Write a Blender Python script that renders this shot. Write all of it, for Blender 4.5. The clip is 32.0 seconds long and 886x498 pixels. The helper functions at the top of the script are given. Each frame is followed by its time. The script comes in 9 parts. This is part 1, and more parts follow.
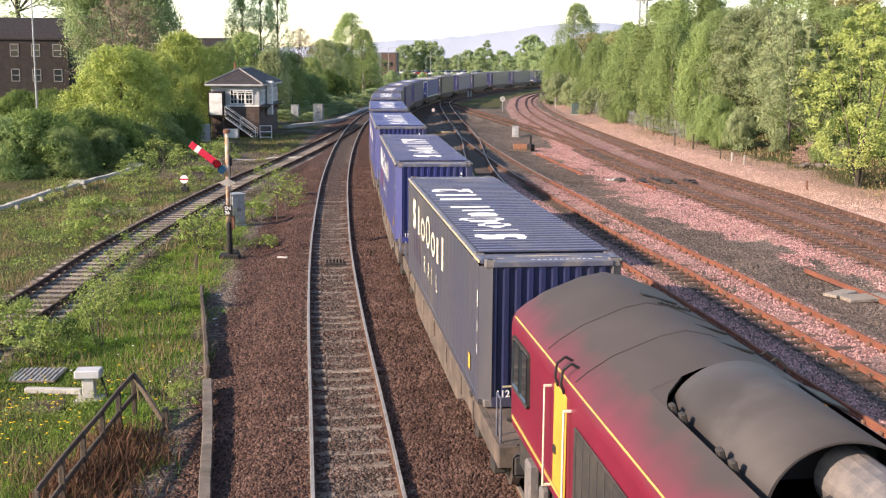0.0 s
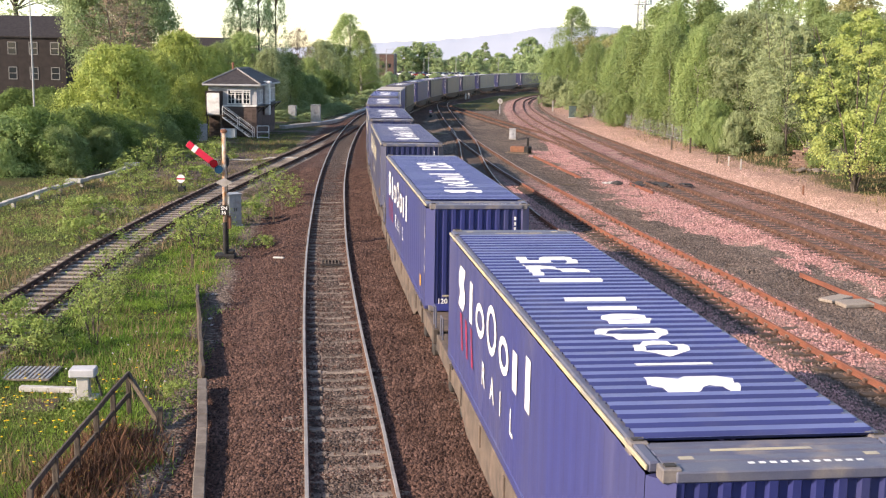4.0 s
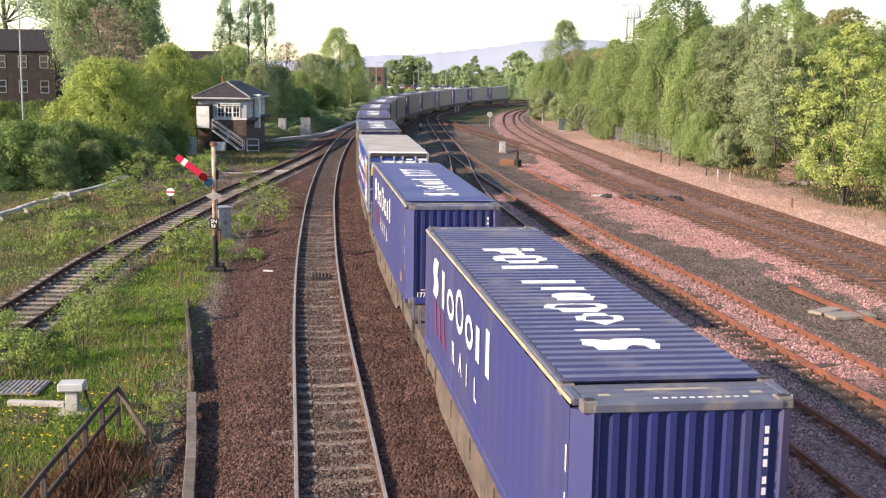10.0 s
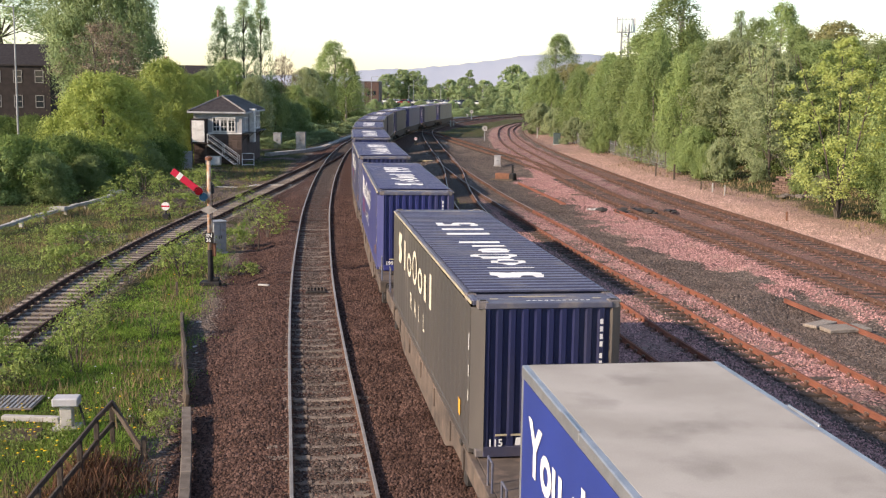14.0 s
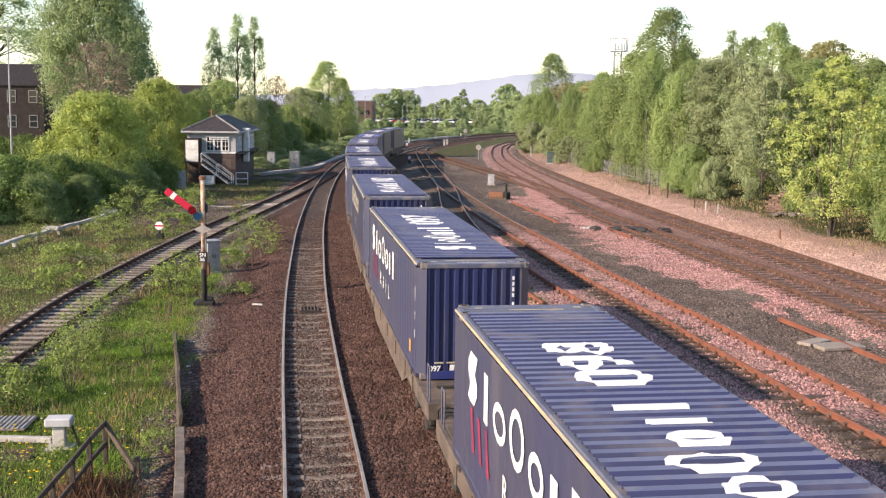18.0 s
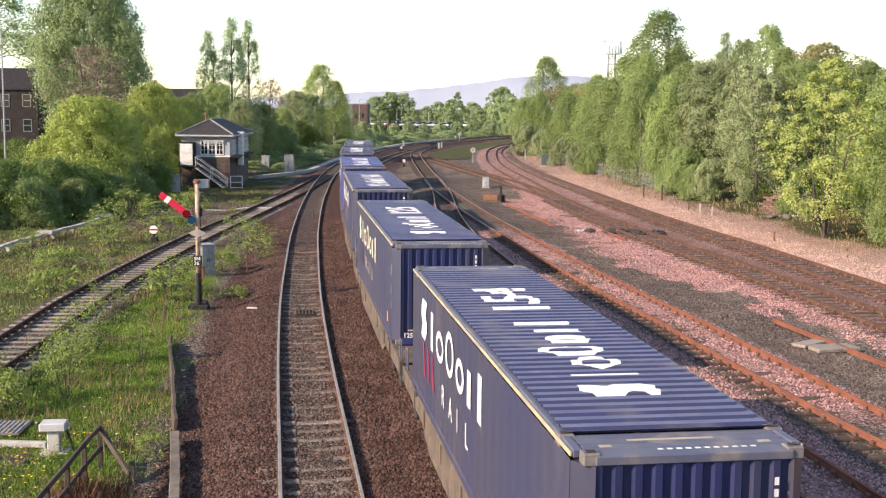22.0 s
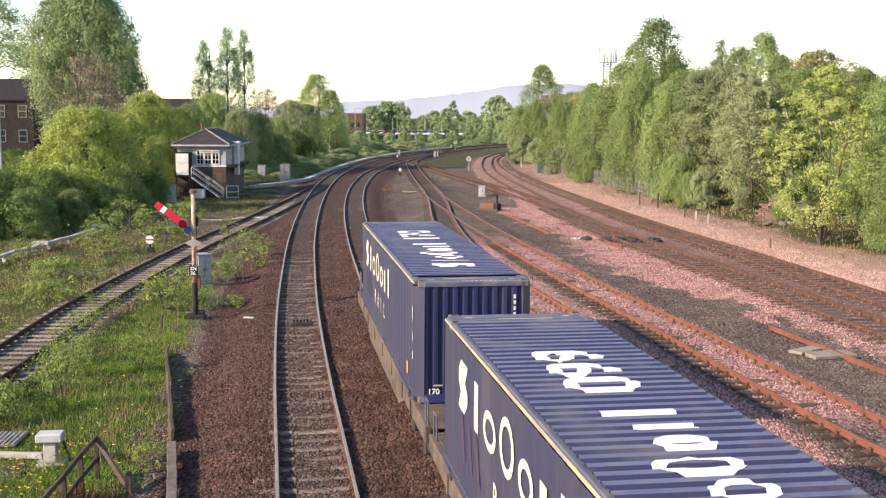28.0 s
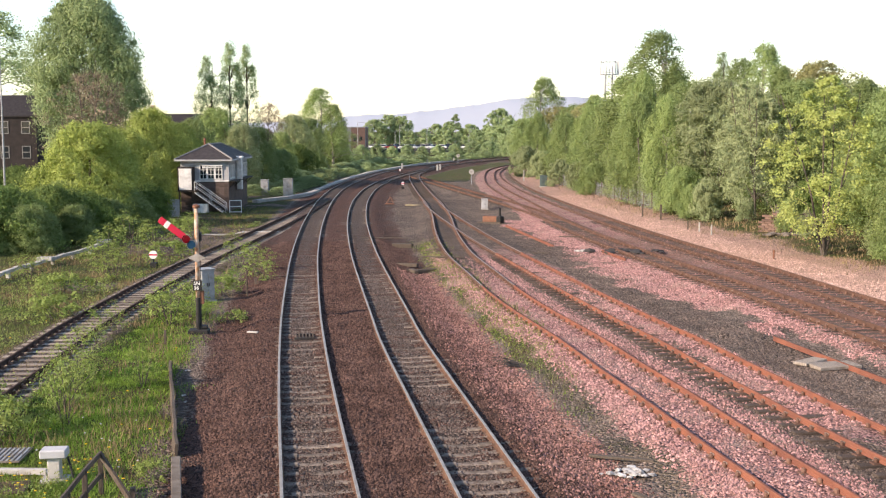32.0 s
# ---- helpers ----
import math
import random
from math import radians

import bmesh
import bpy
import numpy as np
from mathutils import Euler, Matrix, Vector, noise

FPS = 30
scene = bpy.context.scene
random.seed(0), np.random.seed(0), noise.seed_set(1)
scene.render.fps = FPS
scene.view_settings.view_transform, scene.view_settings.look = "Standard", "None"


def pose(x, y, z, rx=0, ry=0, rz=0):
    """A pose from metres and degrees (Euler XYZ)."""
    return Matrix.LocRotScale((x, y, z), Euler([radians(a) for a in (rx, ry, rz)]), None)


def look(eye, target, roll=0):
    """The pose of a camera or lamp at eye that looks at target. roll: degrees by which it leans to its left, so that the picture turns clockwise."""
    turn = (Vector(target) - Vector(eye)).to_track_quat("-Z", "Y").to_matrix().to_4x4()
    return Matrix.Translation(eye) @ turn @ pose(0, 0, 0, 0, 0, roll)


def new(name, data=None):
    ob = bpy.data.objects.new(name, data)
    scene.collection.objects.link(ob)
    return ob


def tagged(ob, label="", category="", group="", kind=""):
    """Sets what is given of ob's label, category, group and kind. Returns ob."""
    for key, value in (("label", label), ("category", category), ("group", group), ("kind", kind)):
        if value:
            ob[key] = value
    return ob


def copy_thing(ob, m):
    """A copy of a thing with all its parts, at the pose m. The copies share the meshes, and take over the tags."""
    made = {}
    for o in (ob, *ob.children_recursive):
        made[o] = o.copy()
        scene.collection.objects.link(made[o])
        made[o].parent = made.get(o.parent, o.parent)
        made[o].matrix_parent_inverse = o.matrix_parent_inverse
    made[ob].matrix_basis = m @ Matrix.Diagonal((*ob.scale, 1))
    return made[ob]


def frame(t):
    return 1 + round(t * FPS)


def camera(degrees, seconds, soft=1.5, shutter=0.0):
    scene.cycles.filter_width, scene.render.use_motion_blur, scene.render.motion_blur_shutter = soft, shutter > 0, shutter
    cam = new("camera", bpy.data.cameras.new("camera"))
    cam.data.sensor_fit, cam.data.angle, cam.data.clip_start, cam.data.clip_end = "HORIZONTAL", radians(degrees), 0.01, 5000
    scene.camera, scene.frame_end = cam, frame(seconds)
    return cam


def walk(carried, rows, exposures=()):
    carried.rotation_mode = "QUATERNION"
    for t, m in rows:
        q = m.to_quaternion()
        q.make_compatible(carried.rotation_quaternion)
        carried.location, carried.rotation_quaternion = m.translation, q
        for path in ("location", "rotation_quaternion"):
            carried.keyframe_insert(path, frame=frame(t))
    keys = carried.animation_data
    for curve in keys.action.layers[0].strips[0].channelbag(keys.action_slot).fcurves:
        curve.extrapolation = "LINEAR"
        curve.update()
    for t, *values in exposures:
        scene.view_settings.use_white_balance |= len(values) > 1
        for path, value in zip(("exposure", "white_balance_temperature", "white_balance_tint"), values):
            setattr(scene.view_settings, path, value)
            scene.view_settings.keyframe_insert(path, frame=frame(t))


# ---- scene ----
CAM_AT = (0.0, 0.0, 7.184)
cam = camera(42.44, 32.0, soft=1.22)

# seconds, turn to the right, tilt up, lean to the left (degrees)
LOOKS = [
    (0, -1.484, -9.650, 0.377), (0.5, -1.486, -9.668, 0.543), (1, -1.389, -9.722, 0.862), (1.5, -1.296, -9.722, 0.858),
    (2, -1.328, -9.676, 1.0), (2.5, -1.189, -9.652, 1.0), (3, -1.282, -9.641, 0.926), (3.5, -1.318, -9.600, 0.915)]
LOOKS += [
    (5.5, -1.160, -9.373, 0.844), (6, -1.173, -9.257, 0.849), (6.5, -1.082, -9.207, 0.868), (7, -1.028, -9.233, 0.859),
    (7.5, -1.050, -9.146, 0.749), (8, -0.933, -9.047, 0.802), (8.5, -0.892, -8.993, 0.881), (9, -0.895, -9.029, 0.95),
    (9.5, -0.778, -8.934, 0.916), (10, -0.799, -8.902, 0.893), (10.5, -0.750, -8.792, 0.808), (11, -0.797, -8.827, 0.890)]
LOOKS += [
    (11.5, -0.665, -8.707, 0.835), (12, -0.715, -8.711, 0.874), (12.5, -0.723, -8.579, 0.787), (13, -0.708, -8.579, 0.784),
    (13.5, -0.679, -8.495, 0.771), (14, -0.570, -8.203, 0.834), (14.5, -0.534, -8.170, 0.806), (16.5, -0.298, -7.769, 0.771),
    (17, -0.310, -7.666, 0.835), (17.5, -0.323, -7.289, 0.679), (18, -0.278, -7.252, 0.741), (18.5, -0.223, -7.260, 0.698),
    (19, -0.201, -7.292, 0.803), (19.5, -0.155, -7.286, 0.864), (20, -0.142, -7.288, 0.769), (20.5, -0.207, -7.240, 0.701)]
LOOKS += [
    (21, -0.149, -7.195, 0.600), (21.5, -0.063, -7.155, 0.564), (22, -0.016, -7.101, 0.587), (22.5, 0.212, -7.045, 0.678),
    (23, 0.655, -6.963, 0.673), (23.5, 0.613, -6.997, 0.545), (24, 0.587, -7.024, 0.610), (24.5, 0.529, -7.012, 0.620),
    (25, 0.522, -6.992, 0.555), (25.5, 0.444, -6.943, 0.533), (27.5, 0.291, -6.854, 0.417), (28, 0.163, -6.665, 0.328),
    (28.5, 0.026, -6.533, 0.096), (29, -0.022, -6.387, 0.067), (29.5, -0.094, -6.325, 0.003), (30, -0.091, -6.280, -0.016)]
LOOKS += [(30.5, -0.103, -6.194, -0.054), (31, -0.102, -6.143, -0.017), (31.5, -0.055, -6.064, -0.011), (32, 0.000, -6.001, -0.056)]


def cam_pose(turn, tilt, lean):
    a, b = radians(turn), radians(tilt)
    eye = Vector(CAM_AT)
    return look(eye, eye + Vector((math.sin(a) * math.cos(b), math.cos(a) * math.cos(b), math.sin(b))), lean)


walk(cam, [(t, cam_pose(a, b, c)) for t, a, b, c in LOOKS], exposures=[(0.0, 1.10, 6750, 15), (3.0, 1.08, 6750, 15), (7.0, 1.10, 6750, 15), (10.0, 1.03, 6750, 15), (12.5, 0.92, 6750, 15), (14.0, 0.68, 6750, 15), (16.5, 0.94, 6750, 15), (24.0, 0.98, 6750, 15), (32.0, 0.96, 6750, 15)])

# ---- light ----
SUN_EL, SUN_AZ = radians(27), radians(-120)      # azimuth from +y towards +x: the sun stands to the left and behind
world = bpy.data.worlds.new("sky")
scene.world = world
world.use_nodes = True
wn = world.node_tree
sky = wn.nodes.new("ShaderNodeTexSky")
sky.sky_type = "NISHITA"
sky.sun_disc = False
sky.sun_elevation, sky.sun_rotation = SUN_EL, SUN_AZ
sky.air_density, sky.dust_density, sky.ozone_density = 1.0, 0.35, 1.1
wn.nodes["Background"].inputs[1].default_value = 0.141
wn.links.new(sky.outputs[0], wn.nodes["Background"].inputs[0])
sun = new("sun", bpy.data.lights.new("sun", "SUN"))
sun.data.energy, sun.data.angle, sun.data.color = 4.15, radians(1.0), (1.0, 0.835, 0.675)
sun_dir = Vector((math.sin(SUN_AZ) * math.cos(SUN_EL), math.cos(SUN_AZ) * math.cos(SUN_EL), math.sin(SUN_EL)))
sun.matrix_world = look(sun_dir * 100, (0, 0, 0))


# ---- materials ----
def mat(name, a, b=None, scale=4.0, rough=0.8, metal=0.0, bump=0.0, bscale=60.0, fine=0.25, spots=None, sscale=1.0, samt=0.5,
        vary=0.0, island=0.0, trans=0.0, streak=(1, 1, 1)):
    """Two colours mixed by broad noise, with fine grain, optional spots of a third colour, and relief."""
    m = bpy.data.materials.new(name)
    m.use_nodes = True
    nt = m.node_tree
    N, L = nt.nodes, nt.links
    bs = N["Principled BSDF"]
    b = b or tuple(c * 0.7 for c in a)
    tc = N.new("ShaderNodeTexCoord")
    mp = N.new("ShaderNodeMapping")
    mp.inputs["Scale"].default_value = streak
    L.new(tc.outputs["Object"], mp.inputs[0])
    n1 = N.new("ShaderNodeTexNoise")
    n1.inputs["Scale"].default_value, n1.inputs["Detail"].default_value = scale, 6
    n2 = N.new("ShaderNodeTexNoise")
    n2.inputs["Scale"].default_value, n2.inputs["Detail"].default_value = bscale, 4
    L.new(mp.outputs[0], n1.inputs["Vector"]), L.new(tc.outputs["Object"], n2.inputs["Vector"])
    ramp = N.new("ShaderNodeMapRange")
    ramp.inputs["From Min"].default_value, ramp.inputs["From Max"].default_value = 0.35, 0.65
    L.new(n1.outputs[0], ramp.inputs[0])
    mix = N.new("ShaderNodeMix")
    mix.data_type = "RGBA"
    mix.inputs[6].default_value, mix.inputs[7].default_value = (*a, 1), (*b, 1)
    L.new(ramp.outputs[0], mix.inputs[0])
    out = mix.outputs[2]
    if spots:
        n3 = N.new("ShaderNodeTexNoise")
        n3.inputs["Scale"].default_value, n3.inputs["Detail"].default_value = sscale, 8
        L.new(mp.outputs[0], n3.inputs["Vector"])
        r3 = N.new("ShaderNodeMapRange")
        r3.inputs["From Min"].default_value, r3.inputs["From Max"].default_value, r3.inputs["To Max"].default_value = 0.55, 0.7, samt
        L.new(n3.outputs[0], r3.inputs[0])
        m3 = N.new("ShaderNodeMix")
        m3.data_type = "RGBA"
        m3.inputs[7].default_value = (*spots, 1)
        L.new(out, m3.inputs[6]), L.new(r3.outputs[0], m3.inputs[0])
        out = m3.outputs[2]
    gr = N.new("ShaderNodeMapRange")
    gr.inputs["To Min"].default_value, gr.inputs["To Max"].default_value = 1 - fine, 1 + fine
    L.new(n2.outputs[0], gr.inputs[0])
    val = gr.outputs[0]
    for socket, amount in (("Object Info", vary), ("Geometry", island)):
        if amount:
            src = N.new("ShaderNodeObjectInfo").outputs["Random"] if socket == "Object Info" else N.new("ShaderNodeNewGeometry").outputs["Random Per Island"]
            r = N.new("ShaderNodeMapRange")
            r.inputs["To Min"].default_value, r.inputs["To Max"].default_value = 1 - amount, 1 + amount
            L.new(src, r.inputs[0])
            mm = N.new("ShaderNodeMath")
            mm.operation = "MULTIPLY"
            L.new(val, mm.inputs[0]), L.new(r.outputs[0], mm.inputs[1])
            val = mm.outputs[0]
    hsv = N.new("ShaderNodeHueSaturation")
    L.new(out, hsv.inputs["Color"]), L.new(val, hsv.inputs["Value"])
    L.new(hsv.outputs[0], bs.inputs["Base Color"])
    bs.inputs["Roughness"].default_value, bs.inputs["Metallic"].default_value = rough, metal
    bs.inputs["Specular IOR Level"].default_value = 0.2 if rough >= 0.6 and not metal else 0.45
    if bump:
        bp = N.new("ShaderNodeBump")
        bp.inputs["Strength"].default_value, bp.inputs["Distance"].default_value = min(1, bump), 0.02
        L.new(n2.outputs[0], bp.inputs["Height"]), L.new(bp.outputs[0], bs.inputs["Normal"])
    if trans:
        tr = N.new("ShaderNodeBsdfTranslucent")
        ms = N.new("ShaderNodeMixShader")
        ms.inputs[0].default_value = trans
        L.new(hsv.outputs[0], tr.inputs[0]), L.new(bs.outputs[0], ms.inputs[1]), L.new(tr.outputs[0], ms.inputs[2])
        L.new(ms.outputs[0], N["Material Output"].inputs[0])
    return m


def glass_mat(name, tint=(0.02, 0.025, 0.03)):
    m = bpy.data.materials.new(name)
    m.use_nodes = True
    bs = m.node_tree.nodes["Principled BSDF"]
    bs.inputs["Base Color"].default_value, bs.inputs["Roughness"].default_value = (*tint, 1), 0.06
    return m


def ground_mat():
    """Earth, grass and three kinds of ballast, laid out by the sheet's own attributes; stones come from cells."""
    m = bpy.data.materials.new("ground_cover")
    m.use_nodes = True
    nt = m.node_tree
    N, L = nt.nodes, nt.links
    bs = N["Principled BSDF"]
    bs.inputs["Roughness"].default_value, bs.inputs["Specular IOR Level"].default_value = 0.95, 0.2
    tc = N.new("ShaderNodeTexCoord")
    cells = N.new("ShaderNodeTexVoronoi")
    cells.inputs["Scale"].default_value = 15.0
    L.new(tc.outputs["Object"], cells.inputs["Vector"])
    cv = N.new("ShaderNodeSeparateColor")
    L.new(cells.outputs["Color"], cv.inputs[0])
    broad = N.new("ShaderNodeTexNoise")
    broad.inputs["Scale"].default_value, broad.inputs["Detail"].default_value = 0.7, 7
    L.new(tc.outputs["Object"], broad.inputs["Vector"])
    finen = N.new("ShaderNodeTexNoise")
    finen.inputs["Scale"].default_value, finen.inputs["Detail"].default_value = 9.0, 6
    L.new(tc.outputs["Object"], finen.inputs["Vector"])

    def two(c1, c2, fac):
        x = N.new("ShaderNodeMix")
        x.data_type = "RGBA"
        for i, c in ((6, c1), (7, c2)):
            if isinstance(c, tuple):
                x.inputs[i].default_value = (*c, 1)
            else:
                L.new(c, x.inputs[i])
        L.new(fac, x.inputs[0])
        return x.outputs[2]

    def span(src, lo, hi, a=0.0, b=1.0):
        r = N.new("ShaderNodeMapRange")
        for i, v in enumerate((lo, hi, a, b)):
            r.inputs[i + 1].default_value = v
        L.new(src, r.inputs[0])
        return r.outputs[0]

    def attr(n):
        x = N.new("ShaderNodeAttribute")
        x.attribute_name = n
        return x.outputs["Fac"]

    bn, fn = span(broad.outputs[0], 0.35, 0.65), span(finen.outputs[0], 0.3, 0.7)
    earth = two(two((0.085, 0.068, 0.054), (0.17, 0.132, 0.104), bn), (0.38, 0.29, 0.235), span(cv.outputs[0], 0.6, 1.0, 0, 0.85))
    grass = two(two((0.075, 0.105, 0.024), (0.125, 0.10, 0.046), span(broad.outputs[0], 0.42, 0.6)), (0.045, 0.042, 0.018), span(finen.outputs[0], 0.42, 0.68))
    brown = two(two((0.036, 0.021, 0.016), (0.155, 0.083, 0.062), cv.outputs[0]), (0.055, 0.042, 0.035), span(broad.outputs[0], 0.5, 0.75, 0, 0.6))
    pink = two(two((0.085, 0.046, 0.042), (0.52, 0.29, 0.262), cv.outputs[0]), (0.42, 0.29, 0.235), span(broad.outputs[0], 0.42, 0.64, 0, 0.8))
    rust = two(two((0.12, 0.068, 0.052), (0.40, 0.225, 0.17), cv.outputs[0]), (0.17, 0.11, 0.085), bn)
    sand = two(two((0.27, 0.165, 0.125), (0.64, 0.415, 0.325), cv.outputs[0]), (0.36, 0.245, 0.175), span(broad.outputs[0], 0.4, 0.65, 0, 0.8))
    oil = two((0.034, 0.027, 0.023), (0.15, 0.115, 0.094), cv.outputs[0])
    col = earth
    for name, c in (("grass", grass), ("brown", brown), ("pink", pink), ("sand", sand), ("rust", rust), ("oil", oil)):
        f = N.new("ShaderNodeMath")
        f.operation = "ADD"
        L.new(attr(name), f.inputs[0])
        L.new(span(finen.outputs[0], 0.3, 0.7, -0.35, 0.35), f.inputs[1])
        col = two(col, c, span(f.outputs[0], 0.35, 0.65))
    L.new(col, bs.inputs["Base Color"])
    h = N.new("ShaderNodeMath")
    h.operation = "SUBTRACT"
    L.new(fn, h.inputs[0]), L.new(cells.outputs["Distance"], h.inputs[1])
    bp = N.new("ShaderNodeBump")
    bp.inputs["Strength"].default_value, bp.inputs["Distance"].default_value = 1.0, 0.09
    L.new(h.outputs[0], bp.inputs["Height"]), L.new(bp.outputs[0], bs.inputs["Normal"])
    return m


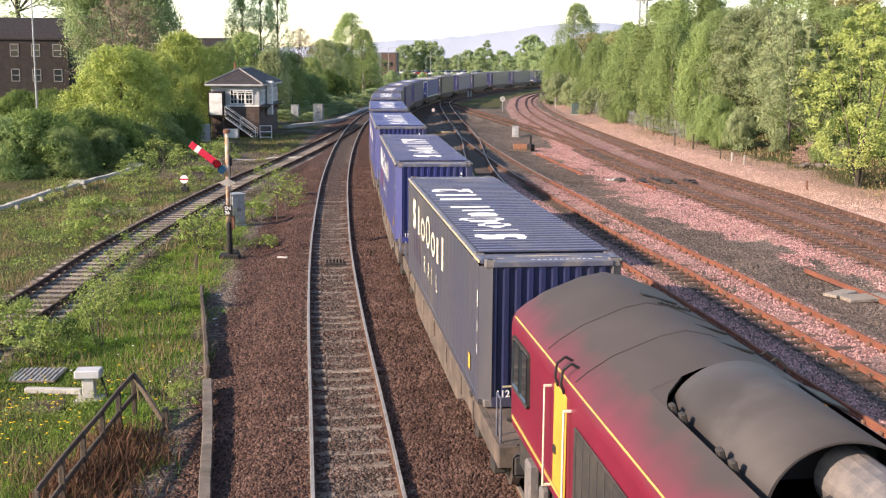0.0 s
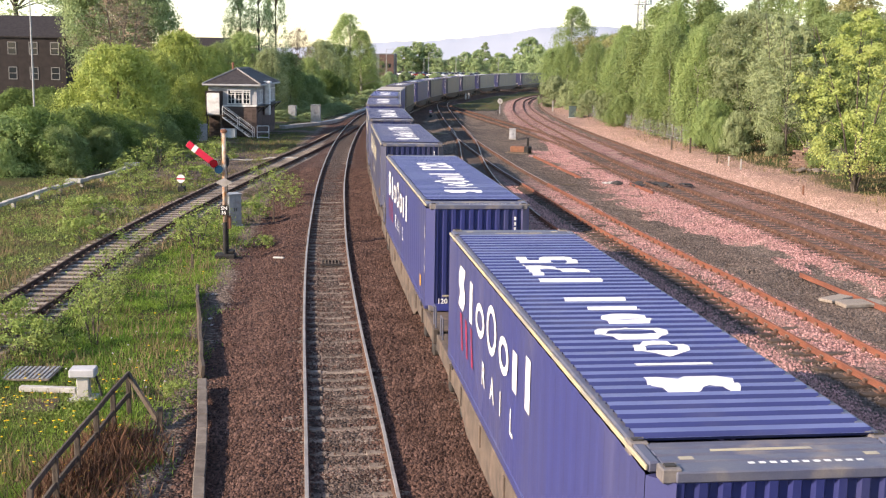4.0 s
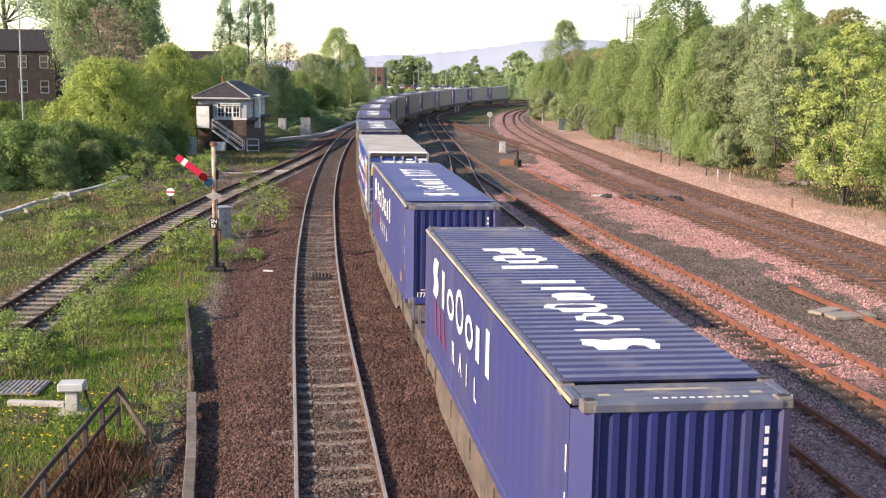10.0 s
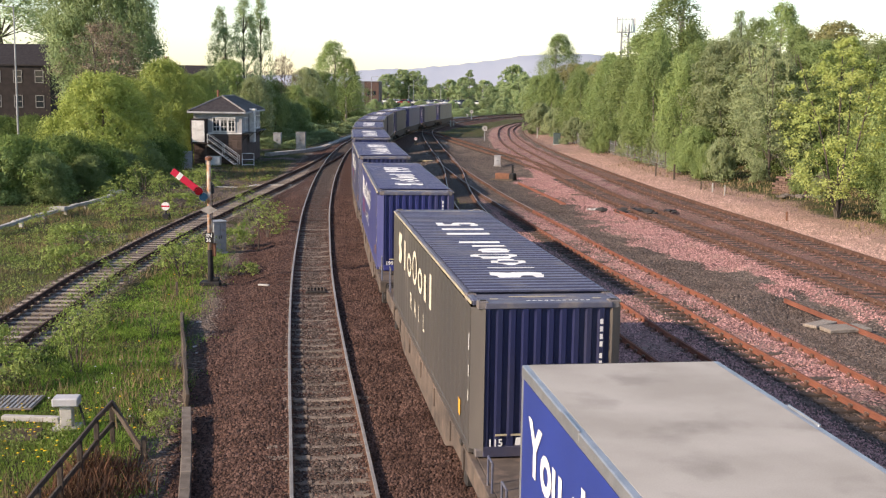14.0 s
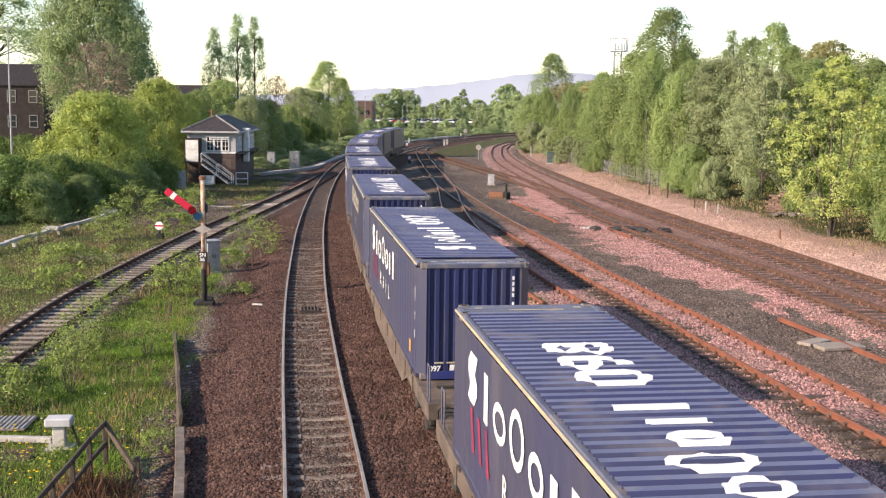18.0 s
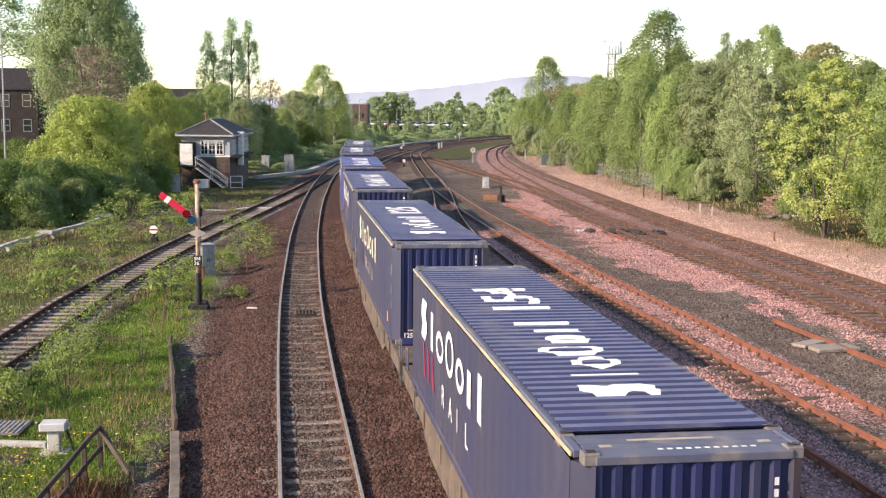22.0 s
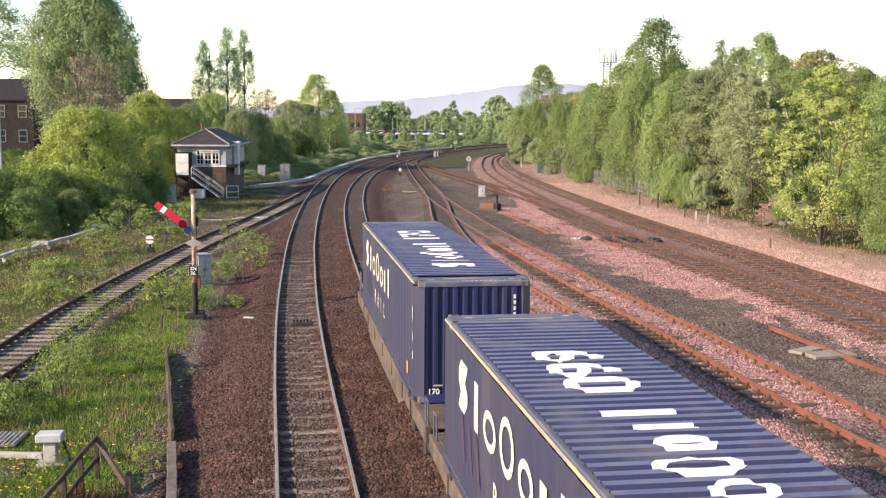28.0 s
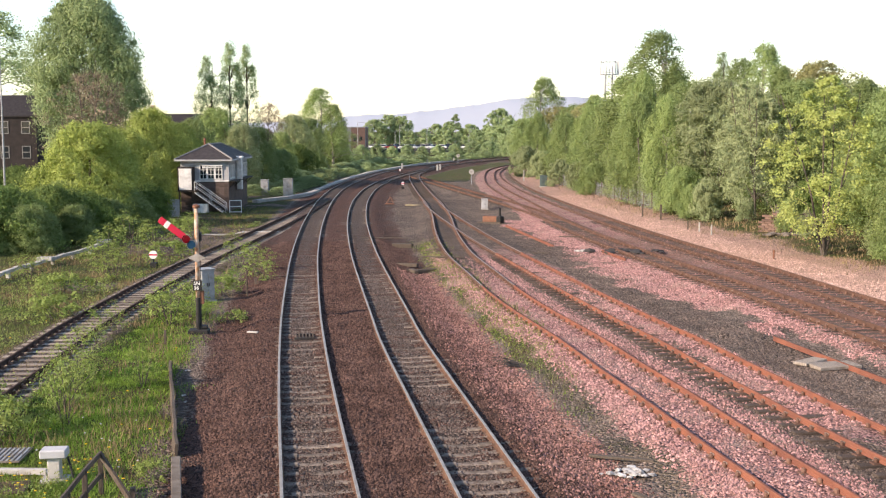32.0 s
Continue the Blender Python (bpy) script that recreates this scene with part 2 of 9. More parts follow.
M = {
    "ground": ground_mat(),
    "steel": mat("worn_rail_steel", (0.36, 0.32, 0.28), (0.24, 0.21, 0.18), 3, 0.45, 0.3, fine=0.1),
    "rail_side": mat("rusty_rail_side", (0.17, 0.095, 0.06), (0.09, 0.052, 0.036), 5, 0.9, bump=0.3),
    "rust_rail": mat("orange_rust", (0.25, 0.098, 0.060), (0.17, 0.070, 0.048), 1.5, 0.85, bump=0.3),
    "brown_rail": mat("brown_old_rail", (0.135, 0.072, 0.05), (0.085, 0.05, 0.037), 1.5, 0.85, bump=0.3),
    "dark_rail": mat("dark_old_rail", (0.075, 0.043, 0.032), (0.045, 0.028, 0.022), 2, 0.85, bump=0.3),
    "dull_steel": mat("dull_worn_railhead", (0.30, 0.225, 0.18), (0.20, 0.14, 0.11), 3, 0.5, 0.2, fine=0.1),
    "chair": mat("rusty_chair_iron", (0.20, 0.115, 0.082), (0.12, 0.07, 0.052), 3, 0.85, bump=0.3, vary=0.25),
    # Pale keys: the lit, dusty tops of the chair jaws put into their colour.
    "key": mat("pale_lit_oak_key", (0.34, 0.26, 0.205), (0.20, 0.14, 0.11), 4, 0.85, bump=0.3, vary=0.35),
    "concrete": mat("sleeper_concrete", (0.25, 0.205, 0.165), (0.13, 0.102, 0.080), 5, 0.9, bump=0.4, vary=0.2),
    "timber": mat("sleeper_timber", (0.060, 0.046, 0.037), (0.11, 0.085, 0.068), 6, 0.9, bump=0.5, vary=0.25, streak=(1, 8, 1)),
    "stone": mat("ballast_stone", (0.074, 0.042, 0.032), (0.116, 0.069, 0.054), 0.8, 0.95, island=0.75),
    "pinkstone": mat("pink_ballast_stone", (0.36, 0.195, 0.172), (0.46, 0.262, 0.235), 0.8, 0.95, island=0.6),
    "redstone": mat("reddish_ballast_stone", (0.24, 0.125, 0.10), (0.33, 0.18, 0.15), 0.8, 0.95, island=0.6),
    "sandstone": mat("pale_sandy_stone", (0.45, 0.29, 0.225), (0.57, 0.38, 0.305), 0.8, 0.95, island=0.4),
    "blue": mat("container_blue", (0.024, 0.032, 0.145), (0.020, 0.027, 0.11), 0.8, 0.45, fine=0.12, bump=0.05, spots=(0.06, 0.06, 0.10), sscale=1.5, samt=0.5, vary=0.12, streak=(1, 1, 0.3)),
    "side_blue": mat("dusty_blue_side", (0.046, 0.050, 0.100), (0.062, 0.062, 0.088), 0.5, 0.34, fine=0.12, bump=0.06, spots=(0.11, 0.10, 0.12), sscale=0.9, samt=0.5, vary=0.2, streak=(1, 1, 0.25)),
    # Rib tops paler, grooves darker: light and shade put into worn roof paints.
    "rib_blue": mat("worn_lit_blue_ribs", (0.130, 0.136, 0.205), (0.092, 0.098, 0.165), 1.2, 0.55, fine=0.15, spots=(0.19, 0.18, 0.19), sscale=2.5, samt=0.6),
    "rib_bright": mat("worn_lit_bright_ribs", (0.115, 0.125, 0.275), (0.09, 0.10, 0.235), 1.5, 0.42, fine=0.14, spots=(0.17, 0.175, 0.25), sscale=2.2, samt=0.5),
    "rib_dull": mat("worn_lit_navy_ribs", (0.135, 0.14, 0.205), (0.09, 0.095, 0.155), 1.2, 0.55, fine=0.15, spots=(0.19, 0.175, 0.165), sscale=2.5, samt=0.6),
    "roof_blue": mat("dusty_shaded_blue_roof", (0.036, 0.040, 0.108), (0.043, 0.046, 0.088), 0.7, 0.5, fine=0.15, bump=0.06, spots=(0.19, 0.17, 0.17), sscale=0.8, samt=0.6, vary=0.2),
    "bright": mat("container_bright_blue", (0.036, 0.045, 0.215), (0.031, 0.039, 0.175), 0.8, 0.4, fine=0.1, bump=0.05, spots=(0.10, 0.10, 0.24), sscale=1.5, samt=0.3, streak=(1, 1, 0.3)),
    "side_bright": mat("dusty_bright_side", (0.046, 0.052, 0.178), (0.060, 0.063, 0.150), 0.6, 0.38, fine=0.12, bump=0.05, spots=(0.11, 0.105, 0.17), sscale=1.0, samt=0.45, vary=0.1, streak=(1, 1, 0.25)),
    "roof_bright": mat("shaded_bright_blue_roof", (0.036, 0.043, 0.15), (0.034, 0.04, 0.12), 0.7, 0.45, fine=0.12, bump=0.05, spots=(0.10, 0.10, 0.18), sscale=0.8, samt=0.5),
    "dull": mat("container_dusty_navy", (0.030, 0.034, 0.085), (0.040, 0.040, 0.070), 0.8, 0.5, fine=0.15, bump=0.08, spots=(0.08, 0.07, 0.08), sscale=1.2, samt=0.6, streak=(1, 1, 0.3)),
    "side_dull": mat("grimy_navy_side", (0.062, 0.064, 0.092), (0.082, 0.078, 0.086), 0.5, 0.38, fine=0.15, bump=0.08, spots=(0.14, 0.12, 0.10), sscale=0.8, samt=0.5, vary=0.15, streak=(1, 1, 0.25)),
    "side_grimy": mat("dust_caked_side", (0.070, 0.064, 0.060), (0.090, 0.080, 0.070), 0.5, 0.45, fine=0.15, bump=0.08, spots=(0.15, 0.13, 0.11), sscale=0.8, samt=0.5, streak=(1, 1, 0.25)),
    "roof_dull": mat("grimy_shaded_navy_roof", (0.042, 0.045, 0.085), (0.06, 0.06, 0.08), 0.7, 0.55, fine=0.15, bump=0.06, spots=(0.20, 0.18, 0.16), sscale=0.8, samt=0.5),
    "white": mat("white_lettering", (0.80, 0.79, 0.76), (0.66, 0.65, 0.62), 3, 0.6, fine=0.1),
    "cream": mat("cream_lettering", (0.72, 0.66, 0.50), (0.58, 0.52, 0.40), 3, 0.6, fine=0.1),
    "gold": mat("faded_cream_rail", (0.50, 0.42, 0.24), (0.30, 0.27, 0.22), 1.5, 0.5),
    # Front wall paints: grimy, and darkened with the end's shade put into the colour.
    "end_bright": mat("shaded_grimy_bright_end", (0.024, 0.030, 0.135), (0.020, 0.025, 0.10), 0.8, 0.45, fine=0.12, bump=0.05, spots=(0.05, 0.052, 0.11), sscale=1.5, samt=0.5, streak=(1, 1, 0.2)),
    "end_blue": mat("shaded_grimy_blue_end", (0.019, 0.024, 0.088), (0.017, 0.021, 0.062), 0.8, 0.45, fine=0.12, bump=0.05, spots=(0.045, 0.045, 0.07), sscale=1.5, samt=0.5, vary=0.15, streak=(1, 1, 0.2)),
    "grey_plate": mat("scuffed_roof_plate", (0.078, 0.083, 0.128), (0.112, 0.112, 0.138), 3, 0.55, spots=(0.25, 0.21, 0.17), sscale=2.5),
    "casting": mat("corner_casting", (0.13, 0.12, 0.12), (0.22, 0.19, 0.17), 6, 0.6, bump=0.3),
    "faded_red": mat("faded_red_stripes", (0.34, 0.03, 0.075), (0.13, 0.03, 0.075), 2, 0.55, fine=0.1),
    "faint_red": mat("nearly_worn_red_stripes", (0.085, 0.052, 0.09), (0.07, 0.05, 0.085), 2, 0.5, fine=0.1),
    "red": mat("red_paint", (0.55, 0.010, 0.045), (0.47, 0.010, 0.04), 3, 0.45, fine=0.08),
    "wagon": mat("dusty_wagon_frame", (0.15, 0.115, 0.09), (0.08, 0.065, 0.055), 2, 0.85, bump=0.3, spots=(0.24, 0.17, 0.13), sscale=3),
    "dark": mat("dark_metal", (0.035, 0.033, 0.032), (0.06, 0.052, 0.045), 4, 0.7, bump=0.3),
    "wheel": mat("wheel_steel", (0.15, 0.12, 0.10), (0.09, 0.07, 0.06), 4, 0.6, 0.5),
}

# ---- small builders ----
def part(name, bm, material, parent, label="", smooth=False):
    me = bpy.data.meshes.new(name)
    bm.to_mesh(me)
    bm.free()
    for k in (material if isinstance(material, (list, tuple)) else [material]):
        me.materials.append(k)
    if smooth:
        me.polygons.foreach_set("use_smooth", [True] * len(me.polygons))
    ob = new(name, me)
    ob.parent = parent
    return tagged(ob, label) if label else ob


def thing(name, label, category, at=None, group="", kind=""):
    ob = new(name)
    ob.empty_display_size = 0.2
    if at is not None:
        ob.matrix_world = at
    return tagged(ob, label, category, group, kind)


def box(bm, x, y, z, sx, sy, sz, rz=0.0, rx=0.0, ry=0.0, bev=0.0, mi=0):
    """A box by its centre and full sizes, in metres and degrees."""
    r = bmesh.ops.create_cube(bm, size=1.0, matrix=pose(x, y, z, rx, ry, rz) @ Matrix.Diagonal((sx, sy, sz, 1)))
    fs = list({f for v in r["verts"] for f in v.link_faces})
    for f in fs:
        f.material_index = mi
    if bev:
        es = list({e for v in r["verts"] for e in v.link_edges})
        bmesh.ops.bevel(bm, geom=es, offset=bev, segments=1, affect="EDGES", material=-1)
    return r


def rod(bm, p, q, r, n=8, r2=None, mi=0):
    """A round bar from p to q, tapering from r to r2."""
    p, q = Vector(p), Vector(q)
    d = q - p
    m = Matrix.Translation((p + q) / 2) @ d.to_track_quat("Z", "Y").to_matrix().to_4x4()
    c = bmesh.ops.create_cone(bm, cap_ends=True, segments=n, radius1=r, radius2=r if r2 is None else r2, depth=d.length, matrix=m)
    for f in {f for v in c["verts"] for f in v.link_faces}:
        f.material_index = mi
    return c


def mesh_of(name, verts, faces, material, parent=None, label="", smooth=False):
    me = bpy.data.meshes.new(name)
    me.from_pydata([tuple(v) for v in verts], [], faces)
    for k in (material if isinstance(material, (list, tuple)) else [material]):
        me.materials.append(k)
    if smooth:
        me.polygons.foreach_set("use_smooth", [True] * len(me.polygons))
    ob = new(name, me)
    ob.parent = parent
    return tagged(ob, label) if label else ob


def quads_mesh(name, pts, material, parent=None, tris=False):
    """A fast mesh of loose quads (or triangles) from an array n x 4 x 3 (n x 3 x 3)."""
    pts = np.asarray(pts, dtype=np.float32)
    n, k = pts.shape[:2]
    me = bpy.data.meshes.new(name)
    me.vertices.add(n * k)
    me.vertices.foreach_set("co", pts.reshape(-1))
    me.loops.add(n * k)
    me.loops.foreach_set("vertex_index", np.arange(n * k, dtype=np.int32))
    me.polygons.add(n)
    me.polygons.foreach_set("loop_start", np.arange(n, dtype=np.int32) * k)
    me.update(calc_edges=True)
    me.materials.append(material)
    ob = new(name, me)
    ob.parent = parent
    return ob


def curve_pts(ctrl, step=1.0):
    """A smooth line through control points, with points about a step apart."""
    P = np.array(ctrl, float)
    Q = np.vstack([2 * P[0] - P[1], P, 2 * P[-1] - P[-2]])
    out = []
    for i in range(1, len(Q) - 2):
        p0, p1, p2, p3 = Q[i - 1:i + 3]
        t1 = np.linalg.norm(p1 - p0) ** 0.5
        t2 = t1 + np.linalg.norm(p2 - p1) ** 0.5
        t3 = t2 + np.linalg.norm(p3 - p2) ** 0.5
        n = max(2, int(np.linalg.norm(p2 - p1) / 0.5))
        for t in np.linspace(t1, t2, n, endpoint=False):
            a1 = (t1 - t) / t1 * p0 + t / t1 * p1
            a2 = (t2 - t) / (t2 - t1) * p1 + (t - t1) / (t2 - t1) * p2
            a3 = (t3 - t) / (t3 - t2) * p2 + (t - t2) / (t3 - t2) * p3
            b1 = (t2 - t) / t2 * a1 + t / t2 * a2
            b2 = (t3 - t) / (t3 - t1) * a2 + (t - t1) / (t3 - t1) * a3
            out.append((t2 - t) / (t2 - t1) * b1 + (t - t1) / (t2 - t1) * b2)
    out.append(P[-1])
    out = np.array(out)
    s = np.r_[0, np.cumsum(np.linalg.norm(np.diff(out, axis=0), axis=1))]
    u = np.arange(0, s[-1], step)
    return np.stack([np.interp(u, s, out[:, 0]), np.interp(u, s, out[:, 1])], 1)


def normals_of(c):
    d = np.gradient(c, axis=0)
    d /= np.linalg.norm(d, axis=1)[:, None]
    return d, np.stack([d[:, 1], -d[:, 0]], 1)      # along, to the right


# ---- the plan of the tracks: centre lines on the ground, rail tops at height 0 ----
PLAN = {
    "up_main": [(62, -430), (10.0, -60), (0.85, 0), (-2.4, 21.7), (-3.7, 30.4), (-4.87, 38.8), (-5.65, 44.9), (-6.65, 53.4), (-8.0, 65.6), (-9.8, 85), (-11.15, 103), (-12.15, 120), (-12.8, 144), (-11.5, 180), (-8.9, 205), (-3.0, 238), (4.5, 265), (16, 295), (34, 325), (70, 365)],
    "down_main": [(65.5, -430), (13.5, -60), (4.35, 0), (1.1, 21.7), (-.2, 30.4), (-1.42, 38.8), (-2.15, 44.9), (-3.15, 53.3), (-4.55, 65.6), (-6.4, 85), (-7.7, 103), (-8.5, 120), (-8.75, 144), (-7.4, 169.4), (-5.1, 191), (0.2, 225), (6.6, 250), (17, 278), (36, 309), (72, 350)],
    "loop_siding": [(12.5, -20), (10.2, 0), (7.4, 21.8), (6.75, 25.8), (6.15, 30), (5.5, 34), (4.75, 39), (3.65, 44.9), (2.9, 49.6), (1.95, 57.6), (1.05, 65.5), (0.5, 74), (0.1, 85), (-.15, 96), (-.85, 111), (-2.2, 131), (-4.45, 180), (-3.6, 195), (-0.6, 218)],
    "yard_lead": [(15.5, 0), (11.4, 20), (9.85, 27.6), (9.4, 30.5), (8.8, 34.2), (8.15, 38.8), (7.5, 42.3), (6.3, 49.6), (5.2, 57), (3.6, 68.2), (2.55, 75.9), (1.62, 83.9), (0.6, 93), (-.5, 104), (-1.3, 115)],
    "goods_near": [(18.6, 15), (15.4, 40), (14.0, 50.2), (12.9, 57), (11.6, 66), (10.35, 76), (9.15, 91), (8.0, 115), (7.2, 131), (6.6, 151), (7.3, 179), (9.2, 205), (14, 230), (24, 255), (44, 283)],
    "goods_far": [(21.5, 15), (18.2, 43.7), (17.3, 51.3), (16.3, 61), (15.0, 71), (13.65, 83.7), (12.0, 104), (10.9, 120), (10.0, 137), (9.5, 160), (9.6, 175), (10.3, 191), (12.6, 212), (18, 236), (29, 260), (48, 284)],
    "old_siding": [(-11.2, 4), (-12.4, 22), (-13.0, 35), (-13.4, 41.3), (-13.58, 50), (-13.6, 57), (-13.5, 64), (-13.2, 72), (-12.8, 82.6), (-12.35, 99.7), (-12.3, 118)],
    "crossover": [(-4.3, 176), (-1.0, 156), (3.2, 131), (6.9, 109), (8.8, 94), (9.9, 82)],
}
LINE = {k: curve_pts(v, 0.5) for k, v in PLAN.items()}


def dist_to(name, X, Y):
    """Distance to a centre line, signed: to its right is positive."""
    c = LINE[name][::3]
    _, nr = normals_of(c)
    best, sign = np.full(X.shape, 1e9), np.zeros(X.shape)
    for p, n in zip(c, nr):
        dx, dy = X - p[0], Y - p[1]
        d = dx * dx + dy * dy
        k = d < best
        best = np.where(k, d, best)
        sign = np.where(k, dx * n[0] + dy * n[1], sign)
    return np.sqrt(best) * np.sign(sign)


def fnoise(X, Y, s, seed=0):
    """Layered random noise, about 0..1, with features of size s metres."""
    rng = np.random.default_rng(seed + 77)
    out, amp, tot = 0.0, 1.0, 0.0
    for o in range(3):
        G = rng.random((64, 64))
        u, v = X / s * 2 ** o + 11.3 * o + seed, Y / s * 2 ** o + 7.7 * o
        i, j = np.floor(u).astype(int), np.floor(v).astype(int)
        a, b = u - i, v - j
        a, b = a * a * (3 - 2 * a), b * b * (3 - 2 * b)
        g = lambda p, q: G[p % 64, q % 64]
        out = out + amp * ((g(i, j) * (1 - a) + g(i + 1, j) * a) * (1 - b) + (g(i, j + 1) * (1 - a) + g(i + 1, j + 1) * a) * b)
        tot, amp = tot + amp, amp * 0.5
    return np.clip((out / tot - 0.5) * 1.6 + 0.5, 0, 1)


def build_ground():
    def axis(lo, a, b, hi, step):
        mid = list(np.arange(a, b, step))
        up, dn, s = [b], [a], step
        while up[-1] < hi:
            s *= 1.22
            up.append(up[-1] + s)
        s = step
        while dn[-1] > lo:
            s *= 1.22
            dn.append(dn[-1] - s)
        return np.array(dn[:0:-1] + mid + up)

    xs, ys = axis(-4200, -24, 26, 4200, 0.4), axis(-4200, 12, 128, 4800, 0.4)
    ys = np.concatenate([ys[ys < 128], np.arange(128, 250, 0.8), ys[ys > 250]])
    X, Y = np.meshgrid(xs, ys)
    D = {k: dist_to(k, X, Y) for k in PLAN}
    A = {k: np.abs(v) for k, v in D.items()}
    main = np.minimum(A["up_main"], A["down_main"])
    z = -0.42 + 0.10 * (fnoise(X, Y, 3.1, 1) - 0.5) + 0.07 * (fnoise(X, Y, 0.9, 2) - 0.5)
    for k in PLAN:
        outer, inner = {"up_main": (-0.14, -0.182), "down_main": (-0.14, -0.182), "loop_siding": (-0.185, -0.175), "yard_lead": (-0.185, -0.17)}.get(k, (-0.215, -0.215))
        rough = 0.03 * (fnoise(X, Y, 0.45, 21) - 0.5) + (0.045 * (fnoise(X, Y, 5.0, 23) - 0.5) if k.endswith("main") else 0)
        top = np.where(A[k] < 0.72, np.where(k.endswith("main") & (Y > 58), -0.145, inner), outer) + rough
        if k == "loop_siding":
            top = np.where(Y > 62, -0.215, top)
        if k.startswith("goods"):
            top = np.where(Y > 92, -0.165 + rough, top)
        if k == "yard_lead":
            top = np.where((D[k] < -0.6) & (Y < 66), -0.262, top)
        z = np.maximum(z, np.clip(top - np.maximum(A[k] - 1.55, 0) * 0.32, -0.6, 0))
    right = D["goods_far"]
    z += np.clip((right - 3.2) * 0.10, 0, 1.5) * (right > 0) * (Y < 220)
    heaps = (D["yard_lead"] > 2.2) & (D["goods_near"] < -1.9) & (Y > 36) & (Y < 84)
    z += np.where(heaps, 0.42 * (fnoise(X, Y, 3.4, 41) - 0.42), 0)
    n1, n2, n3 = fnoise(X, Y, 2.3, 3), fnoise(X, Y, 5.7, 5), fnoise(X, Y, 0.8, 7)
    left = D["up_main"]
    sm = lambda v, a, b: np.clip((v - a) / (b - a), 0, 1)
    brown = sm(3.4 + 0.6 * n1 - main, 0, 0.8)
    brown = np.maximum(brown, 0.35 * sm(1.9 - A["old_siding"], 0, 0.6))
    pink = np.maximum(sm(1.75 + 0.7 * n1 - A["loop_siding"], 0, 0.6) * sm(75 + 10 * n2 - Y, 0, 8), sm(0.75 + 0.9 * n1 - np.abs(D["yard_lead"] - 0.35), 0, 0.5) * sm(0.35 + n2, 0.5, 0.8) * sm(70 + 8 * n2 - Y, 0, 8) * sm(Y + 3 * n1, 26, 30))
    between = (D["yard_lead"] > 1.6) & (D["goods_near"] < -1.0)
    band = 0.88 - np.abs(D["goods_near"] + 2.7 - 0.9 * (n2 - 0.5)) / 2.0 - 0.8 * sm(52 - Y + 4 * n1, 0, 8)
    pink = np.maximum(pink, np.where(between & (Y < 95), sm(band + 0.9 * (n1 - 0.5) + 0.6 * (n3 - 0.5), -0.05, 0.4) * (0.5 + 0.5 * n3), 0))
    pink = np.maximum(pink, np.where(right > 1.2, (0.75 + 0.35 * n3) * sm(6.0 + 2 * n1 - right, 0, 1.5), 0) * (Y < 230))
    pink = np.maximum(pink, np.where((D["goods_near"] > -2.2) & (right < 0), 0.70 + 0.3 * n1, 0) * sm(Y, 20, 50))
    pink = np.maximum(pink, np.where((D["down_main"] > 1.5) & (Y < 60), 0.22 + 0.45 * sm(0.9 + 0.5 * n1 - np.abs(D["down_main"] - 2.5), 0, 0.6) * (0.5 + 0.6 * n3), 0) * (D["loop_siding"] < -1.2))
    sand = np.where(right > 1.1, (0.55 + 0.4 * n1) * sm(6.5 + 2 * n2 - right, 0, 1.5), 0) * (Y < 190)
    oil_far = 0.9 * sm(Y, 62, 85) * sm(1.0 - main, 0, 0.3)
    rust = np.maximum(sm(1.10 - A["goods_near"], 0, 0.3), sm(1.10 - A["goods_far"], 0, 0.3)) * sm(122 - Y, 0, 35)
    rust = np.maximum(rust, np.where((D["goods_near"] > 0) & (right < 0), (0.45 + 0.4 * n1) * sm(95 - Y, 0, 20), 0))
    oil = np.maximum(sm(1.1 - A["loop_siding"], 0, 0.4) * sm(Y, 50, 62), 0) * 0.9
    oil = np.maximum(oil, 0.55 * sm(0.5 + 0.3 * n3 - np.abs(D["yard_lead"] + 1.0), 0, 0.3) * sm(60 - Y, 0, 6))
    oil = np.maximum(oil, 0.75 * sm(1.6 - A["old_siding"], 0, 0.4) * (0.6 + 0.4 * n1))
    yard = (D["down_main"] > 2.4) & (D["goods_near"] < -2.2)
    oil = np.maximum(oil, np.where(yard, (0.22 + 0.42 * n2) * sm(Y, 56, 72) * sm(185 - Y, 0, 25), 0))
    oil = np.maximum(oil, oil_far)
    oil = np.maximum(oil, (0.62 + 0.4 * n2) * sm(0.78 - main, 0, 0.2))
    grass = np.where(left < -2.2, sm(-left, 2.9 + 0.9 * n3, 4.2 + 0.8 * n1), 0) * (1 - 0.92 * sm(1.75 - A["old_siding"], 0, 0.5))
    bare = sm(fnoise(X, Y, 4.2, 11), 0.62, 0.8) * sm(Y, 45, 60) * (left > -13)
    grass *= 1 - 0.85 * bare
    yard_front = sm(Y, 62, 67) * sm(92 - Y, 0, 5) * sm(X + 0.16 * (Y - 75) + 2 * n1, -20.5, -19) * (left < -1)
    grass *= 1 - 0.8 * yard_front * sm(n1 + n3, 0.55, 0.95)
    oil = np.maximum(oil, 0.6 * yard_front * (0.4 + 0.6 * n2))
    mid = (D["down_main"] > 2.2) & (D["loop_siding"] < -0.4)
    grass = np.maximum(grass, np.where(mid, sm(0.9 + 0.5 * n1 - np.abs(D["down_main"] - 4.2 - 0.35 * n2), 0, 0.5) * sm(78 - Y, 0, 6) * (0.42 + 0.4 * sm(Y, 32, 40)), 0))
    grass = np.maximum(grass, np.where((D["down_main"] > 3.5) & (D["goods_near"] < -3.0) & (Y > 150), sm(Y, 160, 175), 0))
